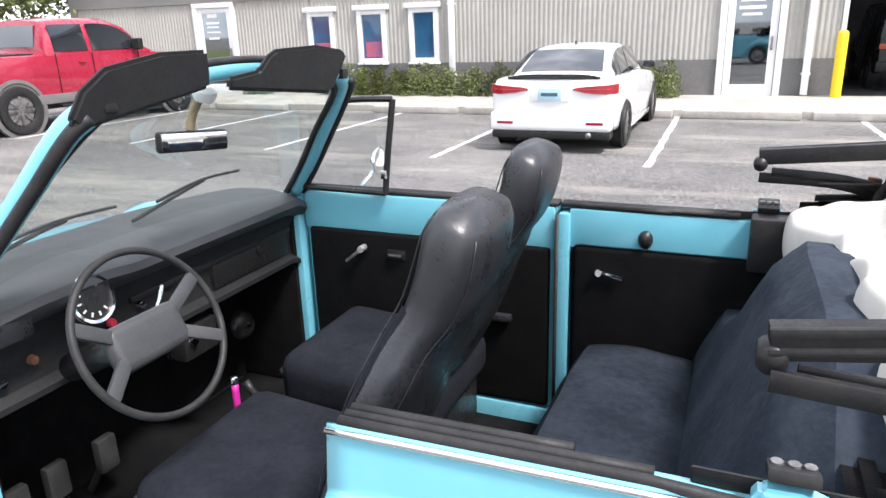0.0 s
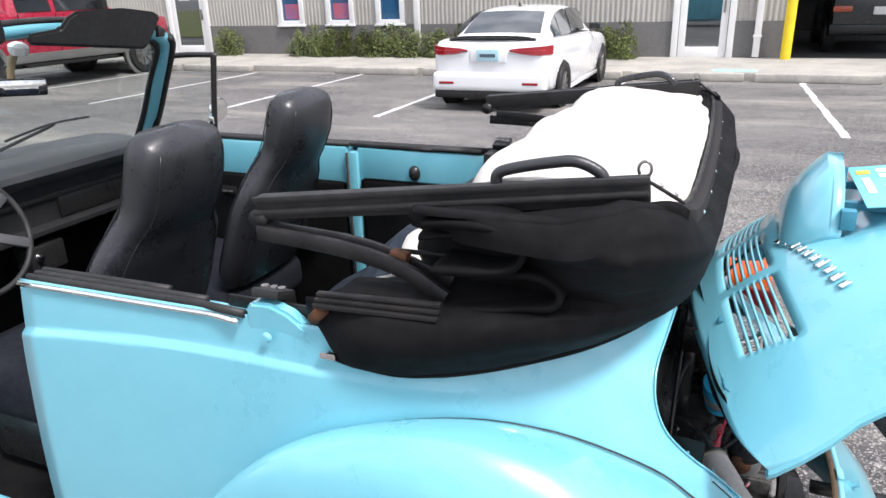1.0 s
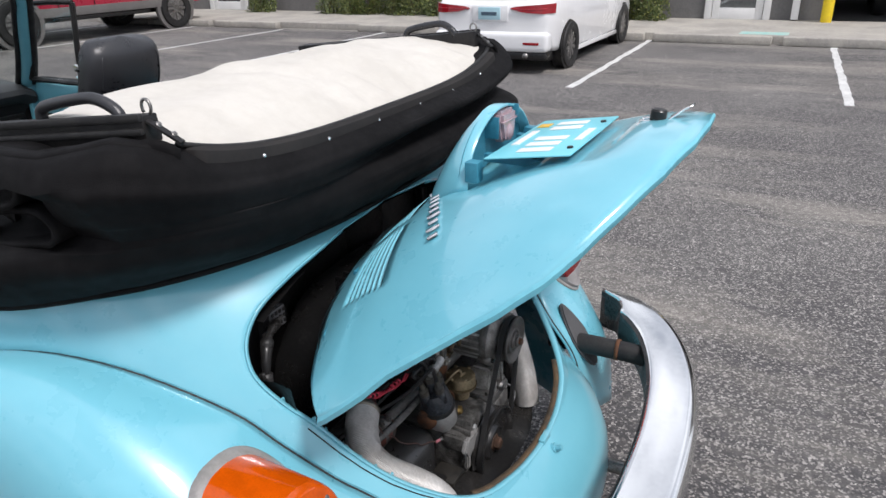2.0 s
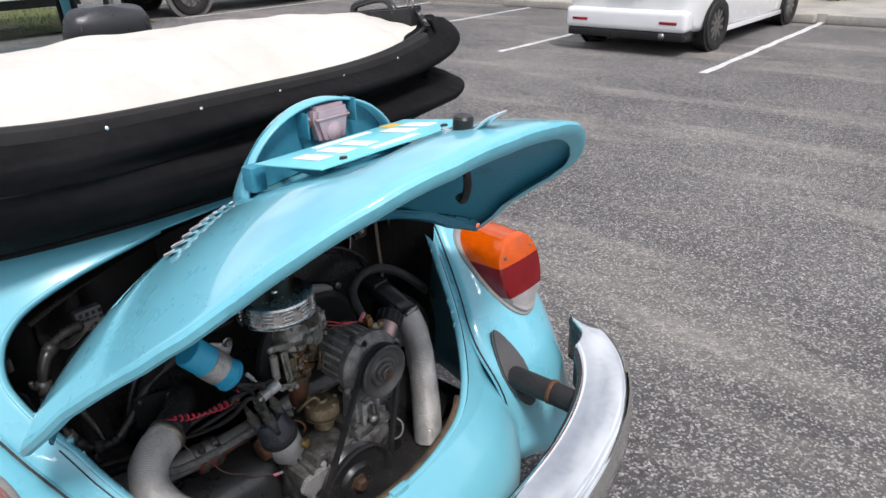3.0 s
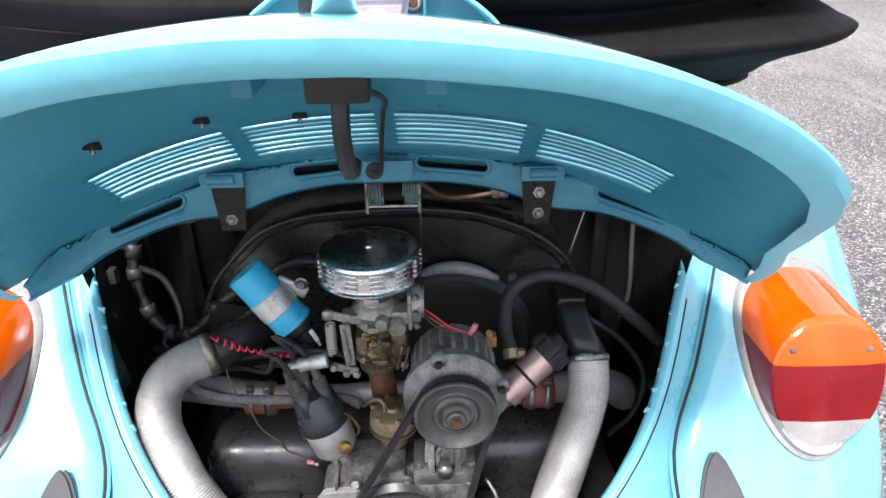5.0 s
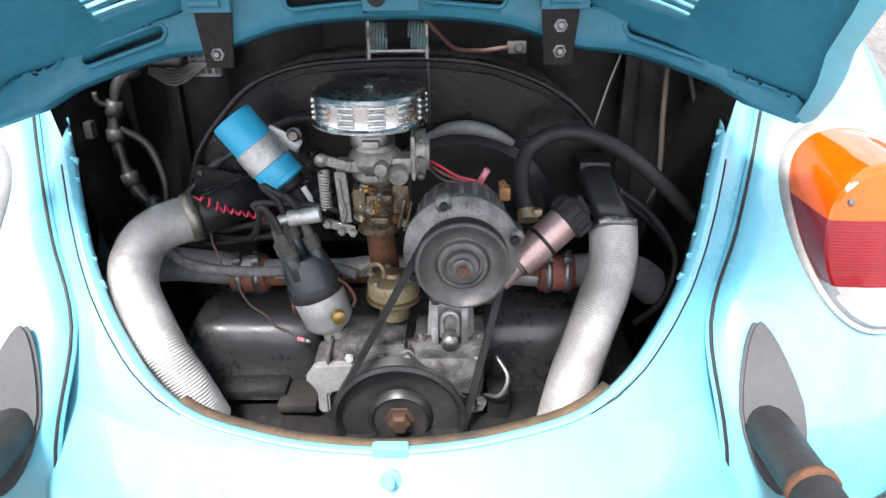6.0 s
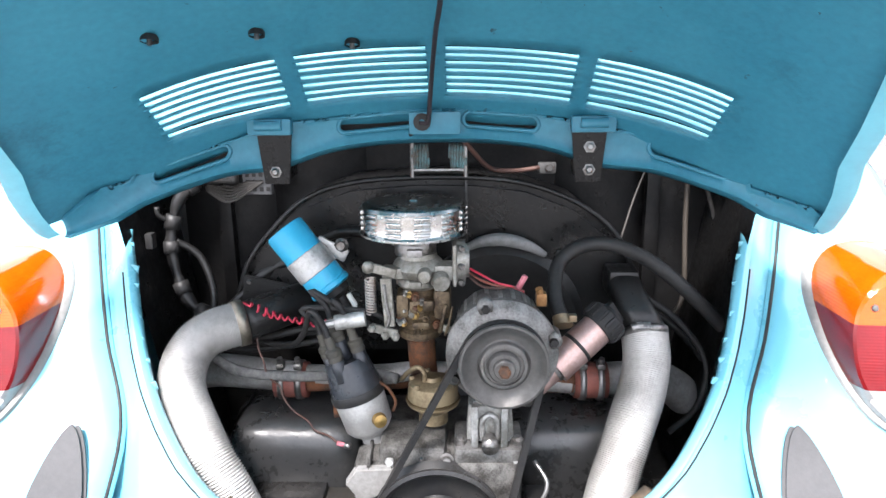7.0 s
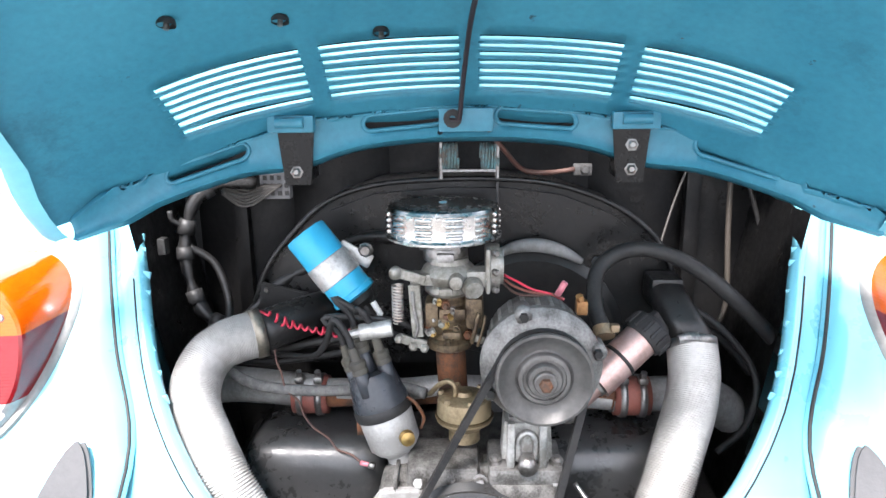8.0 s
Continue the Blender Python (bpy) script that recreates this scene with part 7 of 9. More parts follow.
# front seats
def front_seat(cy, name_label, dx):
    prof = [(0.00, -1.000, 0.60, 0.196, 0.046), (0.10, -0.976, 0.66, 0.208, 0.054), (0.25, -0.938, 0.75, 0.215, 0.057), (0.42, -0.896, 0.86, 0.210, 0.056), (0.53, -0.862, 0.93, 0.194, 0.055), (0.62, -0.838, 0.985, 0.160, 0.055), (0.70, -0.806, 1.035, 0.138, 0.060), (0.80, -0.778, 1.10, 0.136, 0.064), (0.90, -0.760, 1.165, 0.132, 0.060), (0.96, -0.750, 1.200, 0.118, 0.048), (0.99, -0.746, 1.218, 0.085, 0.030), (1.0, -0.745, 1.223, 0.004, 0.001)]

    def at(k):
        return [smooth_interp([(p[0], p[c]) for p in prof], k) for c in (1, 2, 3, 4)]
    n, m = 34, 28

    def f(i, j):
        k = i / n
        k = k if k < 0.8 else 0.8 + (k - 0.8)
        x, z, w, t = at(k)
        a = 2 * math.pi * j / m
        c, s = math.cos(a), math.sin(a)
        q = (abs(c) ** 3.2 + abs(s) ** 3.2) ** (-1 / 3.2)
        dish = 0.025 * (1 - (c * q) ** 2) * (s < 0) * max(0, min(1, (0.9 - k) / 0.12))
        return Vector((x + t * s * q * 0.93 + dish, cy + w * c * q, z - t * s * q * 0.36))
    bm = grid(f, n, m)
    bmesh.ops.remove_doubles(bm, verts=bm.verts, dist=1e-4)
    bmesh.ops.recalc_face_normals(bm, faces=bm.faces)
    s = part("front_seat", bm, VINYL, car, name_label, sharp=100)
    def facing(i, j):
        p = f(2 + i * 22 / 24, 28 * (0.5 + (0.06 + 0.38 * j / 16)))
        return p + Vector((-0.004, 0, -0.001))
    part("seat_facing", grid(facing, 24, 16), CLOTH, s, "dark velour backrest facing")
    for sd in (-1, 1):
        for side in (-1, 1):
            line = []
            for k in np.linspace(0.02, 0.94, 26):
                x, z, w, t = at(float(k))
                line.append(Vector((x + side * t * 0.76, cy + sd * w * 0.80, z - side * t * 0.30)))
            part("seat_piping", tube(line, 0.0018, 0, 6), VINYL, s)
    cush = box(-1.47, -0.97, cy - 0.235, cy + 0.235, 0.43, 0.585, 0.06, 5)
    for v in cush.verts:
        if v.co.z > 0.5:
            v.co.z += 0.02 * (1 - ((v.co.y - cy) / 0.235) ** 2) + 0.03 * (-(v.co.x + 1.2) / 0.25) * 0.6
    part("seat_cushion", cush, CLOTH, s, "dark velour seat cushion")
    part("cushion_piping", tube([(-1.44, cy - 0.225, 0.55), (-1.475, cy - 0.18, 0.555), (-1.475, cy + 0.18, 0.555), (-1.44, cy + 0.225, 0.55)], 0.005, 4, 6), VINYL, s)
    part("seat_base", box(-1.42, -1.0, cy - 0.2, cy + 0.2, 0.27, 0.44, 0.02), BLACK, s)
    for ob in (s, *s.children):
        ob.data.transform(Matrix.Translation((dx, 0, 0)))
    return s


front_seat(-0.262, "black vinyl high-back seat", 0.050)
front_seat(0.345, "black vinyl high-back seat", -0.005)
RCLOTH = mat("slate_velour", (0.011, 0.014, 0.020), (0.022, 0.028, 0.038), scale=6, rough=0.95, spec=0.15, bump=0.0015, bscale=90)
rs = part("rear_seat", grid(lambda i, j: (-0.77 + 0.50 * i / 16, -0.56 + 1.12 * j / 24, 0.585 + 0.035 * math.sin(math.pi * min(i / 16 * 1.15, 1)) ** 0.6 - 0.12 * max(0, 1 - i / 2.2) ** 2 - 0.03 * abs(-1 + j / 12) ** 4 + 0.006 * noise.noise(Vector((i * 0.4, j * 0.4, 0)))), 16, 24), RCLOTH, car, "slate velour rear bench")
solid(rs, 0.1, -1)
# the bench velour made lighter: brighter light on the backrest, put into its colour
RCLOTH_LIT = mat("worn_slate_velour", (0.019, 0.025, 0.035), (0.034, 0.043, 0.057), scale=6, rough=0.95, spec=0.15, bump=0.0015, bscale=90)
rb = part("rear_backrest", grid(lambda i, j: (interp([(0, -0.33), (8, -0.24), (14, -0.160), (17, -0.112), (19, -0.06), (22, 0.04)], i), -0.585 + 1.17 * j / 28, interp([(0, 0.57), (8, 0.76), (14, 0.925), (17, 0.982), (19, 0.978), (22, 0.92)], i) - min(0.24, 0.10 * (max(0, abs(j - 14) / 14 - 0.50) / 0.24) ** 1.5) * min(1, max(0, (i - 6) / 9)) + 0.012 * noise.noise(Vector((i * 0.25, j * 0.3, 3))) - 0.05 * max(0, abs(j - 14) / 14 - 0.82)), 22, 28), RCLOTH_LIT, rs)
solid(rb, 0.07, 0)

# dashboard
DASH = [(-2.02, 0.965), (-1.90, 0.99), (-1.78, 0.995), (-1.70, 0.985), (-1.66, 0.965), (-1.652, 0.945), (-1.665, 0.925), (-1.70, 0.905), (-1.715, 0.86), (-1.72, 0.80), (-1.715, 0.765), (-1.69, 0.75), (-1.69, 0.735), (-1.75, 0.72), (-1.95, 0.70)]


def dash(i, j):
    y = -0.60 + 1.20 * i / 48
    x, z = DASH[j]
    pod = math.exp(-((y + 0.36) / 0.16) ** 4)
    if 2 <= j <= 6:
        x += 0.03 * pod
        z += 0.022 * pod
    bow = -0.10 * (1 - (y / 0.6) ** 2) if j < 2 else 0
    end = 0.02 * max(0, (abs(y) - 0.55) / 0.05)
    return Vector((x + bow, y, z - end))


db2 = grid(dash, 48, 7)
bmesh.ops.recalc_face_normals(db2, faces=db2.faces)
dashb = part("dashboard", db2, mat("black_dash_vinyl", (0.048, 0.050, 0.052), (0.034, 0.036, 0.037), scale=10, rough=0.5, bump=0.0005, bscale=320), car, "black padded dashboard")
fas = grid(lambda i, j: dash(i, j + 7), 48, len(DASH) - 8)
bmesh.ops.recalc_face_normals(fas, faces=fas.faces)
part("fascia", fas, mat("black_fascia", (0.014, 0.014, 0.015), (0.021, 0.021, 0.021), scale=14, rough=0.55, spec=0.3, bump=0.0004, bscale=260), dashb, "matt black lower fascia")
part("dash_trim", box(-1.722, -1.706, -0.15, 0.56, 0.845, 0.862, 0.003), BLACK, dashb)
part("glove_box", box(-1.724, -1.706, 0.16, 0.54, 0.77, 0.845, 0.006), BLACK, dashb)
part("glove_latch", lathe([(0.014, 0), (0.012, 0.008), (0, 0.010)], (-1.706, 0.38, 0.83), (1, 0, 0), 12), BLACK, dashb)
sp = part("speedometer", lathe([(0.055, -0.02), (0.060, 0.0), (0.057, 0.008), (0.050, 0.006), (0.048, -0.004), (0, -0.004)], (-1.622, -0.328, 0.936), (0.95, 0, 0.25), 32), CHROME, dashb, "round speedometer with chrome bezel")
part("dial", lathe([(0, 0.001), (0.049, 0.0), (0.049, -0.003)], (-1.622, -0.328, 0.936), (0.95, 0, 0.25), 28), BLACK, sp)
for k in range(9):
    a = -0.6 + k * 0.55
    part("dial_mark", moved(box(-0.001, 0.001, -0.002, 0.002, 0.032, 0.042), Matrix.Translation((-1.618, -0.328, 0.937)) @ Matrix.Rotation(0.25, 4, "Y").inverted() @ Matrix.Rotation(a, 4, "X")), WHITE, sp)
part("vent_pod", join(box(-1.72, -1.64, -0.56, -0.46, 0.90, 0.955, 0.015)), VINYL, dashb)
for yy, zz, mt in ((-0.52, 0.80, CHROME), (-0.44, 0.82, RUST), (-0.22, 0.82, RED), (-0.12, 0.83, CHROME)):
    part("switch", lathe([(0.012, 0), (0.010, 0.014), (0, 0.016)], (-1.712, yy, zz), (1, 0, 0), 12), mt, dashb)

# steering wheel
SC = Vector((-1.362, -0.402, 0.926))
SN = Vector((0.90, 0.0, 0.43)).normalized()
su = Vector((-SN.z, 0, SN.x))
sv = Vector((0, 1, 0))
GREYP = mat("grey_black_plastic", (0.035, 0.036, 0.038), (0.05, 0.05, 0.052), scale=14, rough=0.42, bump=0.0003, bscale=200)
rimp = [SC + (su * math.cos(a) + sv * math.sin(a)) * 0.177 for a in np.linspace(0, 2 * math.pi, 61)]
sw = part("steering_wheel", tube(rimp, 0.0082, 0, 12, False), RUBBER, car, "four-spoke black steering wheel")
part("wheel_pad", moved(box(-0.055, 0.045, -0.095, 0.095, -0.05, -0.008, 0.02, 3), Matrix(((su.x, sv.x, SN.x, SC.x), (su.y, sv.y, SN.y, SC.y), (su.z, sv.z, SN.z, SC.z), (0, 0, 0, 1)))), GREYP, sw, "padded wheel centre")
for a in (1.15, -1.15, 2.05, -2.05):
    rim_pt = SC + (su * math.cos(a) + sv * math.sin(a)) * 0.175
    inner = SC - SN * 0.025 + (su * math.cos(a) * 0.3 + sv * math.sin(a)) * 0.055
    part("spoke", bar(inner, rim_pt, 0.03, 0.014, up=SN, bev=0.005), GREYP, sw)
part("steering_column", tube([SC - SN * 0.03, SC - SN * 0.30], 0.032, 0, 16), BLACK, car)
part("indicator_stalk", tube([SC - SN * 0.08 + sv * 0.02, SC - SN * 0.07 + sv * 0.09 + su * 0.04, SC - SN * 0.07 + sv * 0.13 + su * 0.08], 0.005, 3, 8), CHROME, car)
part("ignition_key", box(SC.x - 0.14, SC.x - 0.11, SC.y + 0.03, SC.y + 0.036, 0.80, 0.85, 0.002), mat("brass", (0.55, 0.38, 0.14)), car)
# pedals, gear lever, pink strap, floor bits
for px, py in ((-1.86, -0.47), (-1.86, -0.36), (-1.84, -0.22)):
    part("pedal", join(box(px, px + 0.03, py - 0.03, py + 0.03, 0.36, 0.46, 0.008), bar((px, py, 0.38), (px - 0.08, py, 0.26), 0.012, 0.02)), mat("worn_pedal", (0.035, 0.034, 0.033), (0.018, 0.018, 0.018), scale=20, rough=0.7), car)
lever = part("gear_lever", tube([(-1.44, -0.112, 0.30), (-1.432, -0.116, 0.42), (-1.43, -0.117, 0.51)], 0.008, 3, 8), BLACK, car, "black gear lever wound with magenta tape")
part("lever_knob", lathe([(0, 0), (0.010, 0.004), (0.013, 0.012), (0.010, 0.022), (0, 0.025)], (-1.432, -0.114, 0.640), (0, 0, 1), 14), CHROME, lever)
part("footwell_vent", join(lathe([(0.052, 0), (0.050, 0.010), (0.036, 0.022), (0.014, 0.028), (0, 0.029)], (-1.86, 0.43, 0.52), (1, -0.2, 0.25), 22)), BLACK, car, "round black footwell vent")
part("vent_knob", lathe([(0.011, 0), (0.009, 0.012), (0, 0.014)], (-1.832, 0.425, 0.527), (1, -0.2, 0.25), 12), CHROME, car)
part("hand_brake", tube([(-1.30, 0.0, 0.34), (-1.42, -0.02, 0.52), (-1.47, -0.03, 0.60)], 0.011, 3, 10), BLACK, car)
part("pink_strap", tube([(-1.432, -0.114, 0.642), (-1.43, -0.116, 0.58), (-1.43, -0.117, 0.505)], 0.0095, 3, 8), mat("magenta_tape", (0.55, 0.02, 0.28), rough=0.5), lever, "magenta tape winding")
part("radio_unit", join(box(-1.78, -1.70, 0.0, 0.14, 0.60, 0.70, 0.01)), BLACK, dashb)
part("radio_knob", lathe([(0.014, 0), (0.012, 0.015), (0, 0.016)], (-1.70, 0.03, 0.66), (1, 0, 0), 12), CHROME, dashb)

# windscreen
WF = [(-1.815, 0.60, 0.965), (-1.72, 0.572, 1.07), (-1.60, 0.525, 1.22), (-1.505, 0.485, 1.335), (-1.475, 0.452, 1.372), (-1.475, 0.40, 1.395), (-1.492, 0.28, 1.413), (-1.505, 0.14, 1.425), (-1.51, 0.0, 1.43)]
line = [Vector(p) for p in WF] + [Vector((x, -y, z)) for x, y, z in WF[-2::-1]]
ws = part("windscreen_frame", tube(line, 0.027, 5, 12), PAINT, car, "turquoise windscreen surround")
seal = [Vector((p.x - 0.012, p.y * 0.945, p.z - 0.02 if p.z > 1.3 else p.z)) for p in line]
part("windscreen_seal", tube(seal, 0.011, 5, 8), RUBBER, ws)
part("pillar_seal", tube([(x + 0.03, y + 0.012, z) for x, y, z in WF[:5]], 0.014, 4, 8), RUBBER, ws)
part("pillar_seal", tube([(x + 0.03, -y - 0.012, z) for x, y, z in WF[:5]], 0.014, 4, 8), RUBBER, ws)
part("header_seal", tube([(x + 0.018, y, z + 0.018) for x, y, z in [tuple(v) for v in line[4:13]]], 0.010, 4, 8), RUBBER, ws)
base_r = spline(WF, 5)


def glassf(i, j):
    p = base_r[i]
    v = -1 + 2 * j / 20
    bow = -0.13 * (1 - v * v) * (1 - i / (len(base_r) - 1)) ** 0.6
    return Vector((p.x - 0.012 + bow, p.y * v * 0.95, p.z - 0.01))


part("windscreen_glass", grid(glassf, len(base_r) - 1, 20), glass("green_tint_glass", (0.86, 0.92, 0.90), alpha=0.18), ws).visible_shadow = False
for sd in (-1, 1):
    part("header_latch", join(box(-1.475, -1.435, sd * 0.42 - 0.015, sd * 0.42 + 0.015, 1.375, 1.405, 0.005)), BLACK, ws)


def visor(pts, lab):
    o = prism([(y, z) for y, z in pts], 0.022, Matrix(((0.0, 0.30, 1, -1.372 - 0.30 * 1.40), (1, 0, 0, 0), (0, 1, 0, 0), (0, 0, 0, 1))), 0.008)
    part("sun_visor", o, mat("black_visor", (0.010, 0.010, 0.011), (0.014, 0.014, 0.014), scale=10, rough=0.75, bump=0.0004, bscale=260), car, lab)


visor([(-0.150, 1.397), (-0.155, 1.43), (-0.171, 1.478), (-0.30, 1.478), (-0.433, 1.457), (-0.482, 1.42), (-0.505, 1.37), (-0.486, 1.348)], "black sun visor turned up")
visor([(-0.084, 1.386), (-0.084, 1.415), (0.02, 1.425), (0.045, 1.455), (0.075, 1.470), (0.25, 1.474), (0.38, 1.458), (0.415, 1.443), (0.37, 1.350), (0.345, 1.340)], "black sun visor turned up")
mr = part("rear_mirror", moved(box(-0.012, 0.012, -0.095, 0.095, -0.026, 0.026, 0.011, 3), Matrix.Translation((-1.535, -0.032, 1.258)) @ Matrix.Rotation(-0.30, 4, "Z") @ Matrix.Rotation(-0.08, 4, "X")), BLACK, car, "black-backed rear-view mirror")
part("mirror_glass", moved(box(0.0121, 0.0135, -0.088, 0.088, -0.021, 0.021, 0.0005), Matrix.Translation((-1.535, -0.032, 1.258)) @ Matrix.Rotation(-0.30, 4, "Z") @ Matrix.Rotation(-0.08, 4, "X")), MATS["mirror"], mr)
part("mirror_stem", tube([(-1.54, -0.030, 1.278), (-1.53, -0.028, 1.32), (-1.495, -0.025, 1.37)], 0.011, 4, 8), mat("tan_plastic", (0.35, 0.27, 0.16), rough=0.5), mr)
part("dome_lamp", join(lathe([(0, 0.0), (0.022, 0.0), (0.028, 0.012), (0.028, 0.025), (0.016, 0.034), (0, 0.036)], (-1.49, -0.024, 1.355), (0.3, 0, 1), 16)), WHITE, mr, "white dome lamp")
# wipers and front bonnet, fenders and wheels
for y0, y1 in ((0.10, 0.42), (-0.45, -0.08)):
    part("wiper", join(tube([(-2.0, y0 - 0.05, 0.985), (-1.97, (y0 + y1) / 2, 1.04), (-1.94, y1 - 0.12, 1.06)], 0.006, 3, 6), tube([(-1.945, y0 + 0.0, 1.035), (-1.935, (y0 + y1) / 2 + 0.02, 1.065), (-1.90, y1, 1.07)], 0.005, 3, 6)), BLACK, car)


def bonnet(i, j):
    v = -1 + 2 * i / 30
    p = j / 16
    w = 0.60 - 0.18 * p ** 1.6
    x = -1.86 - 1.12 * p - 0.14 * (1 - v * v) * (1 - p)
    z = 0.955 + 0.03 * math.sin(p * 2.2) - 0.50 * p ** 2.6 - 0.10 * abs(v) ** 2.6 - 0.05 * p * v * v
    return Vector((x, v * w, z))


bn = grid(bonnet, 30, 16)
bmesh.ops.recalc_face_normals(bn, faces=bn.faces)
solid(part("bonnet", bn, PAINT, car), 0.008, -1)
part("nose_panel", box(-2.98, -2.20, -0.40, 0.40, 0.22, 0.47, 0.06, 3), PAINT, car)
for sd in (-1, 1):
    s = spline([Vector((-2.42 - x * 0.92, sd * (0.60 - 0.05 * max(0, x)), z - 0.01)) for x, z in SEAM], 4)
    e = spline([Vector((-2.42 - x * 0.92, sd * y, z)) for x, y, z in OUTER], 4)
    fb = grid(lambda i, j: Vector((s[i].x + (e[i].x - s[i].x) * (1 - math.cos(math.pi / 2 * j / 10)), s[i].y + (e[i].y - s[i].y) * math.sin(math.pi / 2 * j / 10), s[i].z + (e[i].z - s[i].z) * (1 - math.cos(math.pi / 2 * j / 10)) + 0.05 * math.sin(math.pi * j / 10))), len(s) - 1, 10)
    bmesh.ops.recalc_face_normals(fb, faces=fb.faces)
    solid(part("front_fender", fb, PAINT, car), 0.006, 0)
    part("running_board", box(-1.98, -0.52, sd * 0.68, sd * 0.77, 0.215, 0.25, 0.012), RUBBER, car)
    for wx in (0.0, -2.42):
        ty = part("wheel", lathe([(0.20, -0.06), (0.26, -0.075), (0.305, -0.065), (0.315, -0.04), (0.315, 0.04), (0.305, 0.065), (0.26, 0.075), (0.20, 0.06)], (wx, sd * 0.68, 0.315), (0, sd, 0), 40), RUBBER, car, "black tyre on steel rim")
        part("rim", lathe([(0.0, 0.045), (0.07, 0.045), (0.085, 0.03), (0.15, 0.02), (0.175, 0.045), (0.20, 0.06), (0.205, 0.03), (0.205, -0.06)], (wx, sd * 0.68, 0.315), (0, sd, 0), 32), STEEL, ty)
# the cabin plan: the stretch ahead of the rear side windows is a little shorter, the waist a little higher
FORE = [(-3.3, -3.16), (-2.42, -2.28), (-1.815, -1.70), (-1.475, -1.392), (-1.38, -1.298), (-0.83, -0.757), (-0.545, -0.507), (-0.2, -0.2), (1.0, 1.0)]
KEEP = ("front_seat", "dashboard", "steering_wheel", "steering_column", "indicator_stalk", "ignition_key", "rear_mirror", "gear_lever", "pedal", "hand_brake", "footwell_vent", "vent_knob", "sun_visor")
for ob in sorted(set(bpy.data.objects) - before_cabin, key=lambda o: o.name):
    root = ob
    while root.parent is not None and root.parent != car:
        root = root.parent
    if ob.type != "MESH" or root.name.split(".")[0] in KEEP:
        continue
    for v in ob.data.vertices:
        v.co.x = interp(FORE, v.co.x)
        v.co.z += 0.016 * max(0, min(1, (v.co.z - 0.80) / 0.12)) * max(0, min(1, (1.25 - v.co.z) / 0.2))
part("underfloor", box(-2.2, 0.55, -0.55, 0.55, 0.2, 0.235, 0.01), BLACK, car)
part("transaxle", tube([(-0.3, 0, 0.28), (0.1, 0, 0.29), (0.5, 0, 0.32)], 0.12, 3, 14), BLACK, car)

# ---- building ----
CORR = mat("beige_metal_siding", (0.40, 0.385, 0.35), (0.35, 0.335, 0.305), scale=1.2, rough=0.55, rvar=0.1)
UPPER = mat("grey_upper_wall", (0.20, 0.195, 0.185), (0.17, 0.165, 0.16), scale=1.5, rough=0.7)
DADO = mat("grey_block_dado", (0.155, 0.150, 0.145), (0.125, 0.122, 0.12), scale=1.4, rough=0.85, bump=0.002, bscale=50, fine=0.3)
TRIMW = mat("white_trim", (0.74, 0.74, 0.73), (0.68, 0.68, 0.67), scale=4, rough=0.5)
# near-black for the inner walls: the unlit room's shade is put into their colour
SHADED_ROOM = mat("dark_interior", (0.02, 0.02, 0.021), (0.03, 0.029, 0.028), scale=2, rough=0.9)
OPEN = [(-13.36, -12.26, 0.12, 2.20), (-9.97, -9.37, 0.85, 1.92), (-8.62, -8.00, 0.85, 1.92), (-7.30, -6.70, 0.85, 1.92), (-0.74, 0.20, 0.12, 2.24), (1.26, 5.6, 0.0, 3.4)]
WX0, WX1 = -17.6, 9.0


def wall_cells(z0, z1):
    xs = sorted({WX0, WX1, *[o[0] for o in OPEN], *[o[1] for o in OPEN]})
    for a, b in zip(xs, xs[1:]):
        cut = [(o[2], o[3]) for o in OPEN if o[0] <= (a + b) / 2 <= o[1]]
        lo = z0
        for c, d in cut:
            if c > lo:
                yield a, b, lo, min(c, z1)
            lo = max(lo, d)
        if lo < z1:
            yield a, b, lo, z1


wall = tagged(new("wall_north"), "beige corrugated metal wall over a grey base", "wall", kind="structure")
for a, b, c, d in wall_cells(0.79, 2.30):
    if d - c < 0.01:
        continue
    n = max(2, int((b - a) / 0.025))
    prof = (0.0, 0.0, 0.018, 0.018)
    ob = part("siding", grid(lambda i, j: (a + (b - a) * i / n, WALL_Y - prof[i % 4], c + (d - c) * j), n, 1), CORR, wall, smooth=False)
for a, b, c, d in wall_cells(0.0, 0.79):
    if d - c > 0.01:
        part("base_wall", box(a, b, WALL_Y - 0.03, WALL_Y + 0.2, c, d), DADO, wall, smooth=False)
for a, b, c, d in wall_cells(2.30, 4.6):
    part("upper_wall", box(a, b, WALL_Y - 0.06, WALL_Y + 0.2, c, d), UPPER, wall, smooth=False)
for a, b, c, d in wall_cells(0.79, 2.30):
    part("wall_core", box(a, b, WALL_Y + 0.01, WALL_Y + 0.2, c, d), UPPER, wall, smooth=False)
part("side_wall", box(WX0 - 0.2, WX0, WALL_Y - 0.06, WALL_Y + 10, 0, 4.6), UPPER, wall)
part("roof_slab", box(WX0 - 0.4, WX1, WALL_Y - 0.3, WALL_Y + 12, 4.6, 4.75), UPPER, wall)
part("back_wall", box(WX0, WX1, WALL_Y + 10, WALL_Y + 10.2, 0, 4.6), SHADED_ROOM, wall)
part("inner_floor", box(WX0, WX1, WALL_Y + 0.2, WALL_Y + 10, 0.0, 0.02), mat("dark_shop_floor", (0.09, 0.088, 0.085), (0.06, 0.06, 0.06), scale=2, rough=0.7), wall)
part("inner_partition", box(1.0, 1.15, WALL_Y + 0.2, WALL_Y + 10, 0, 4.6), SHADED_ROOM, wall)
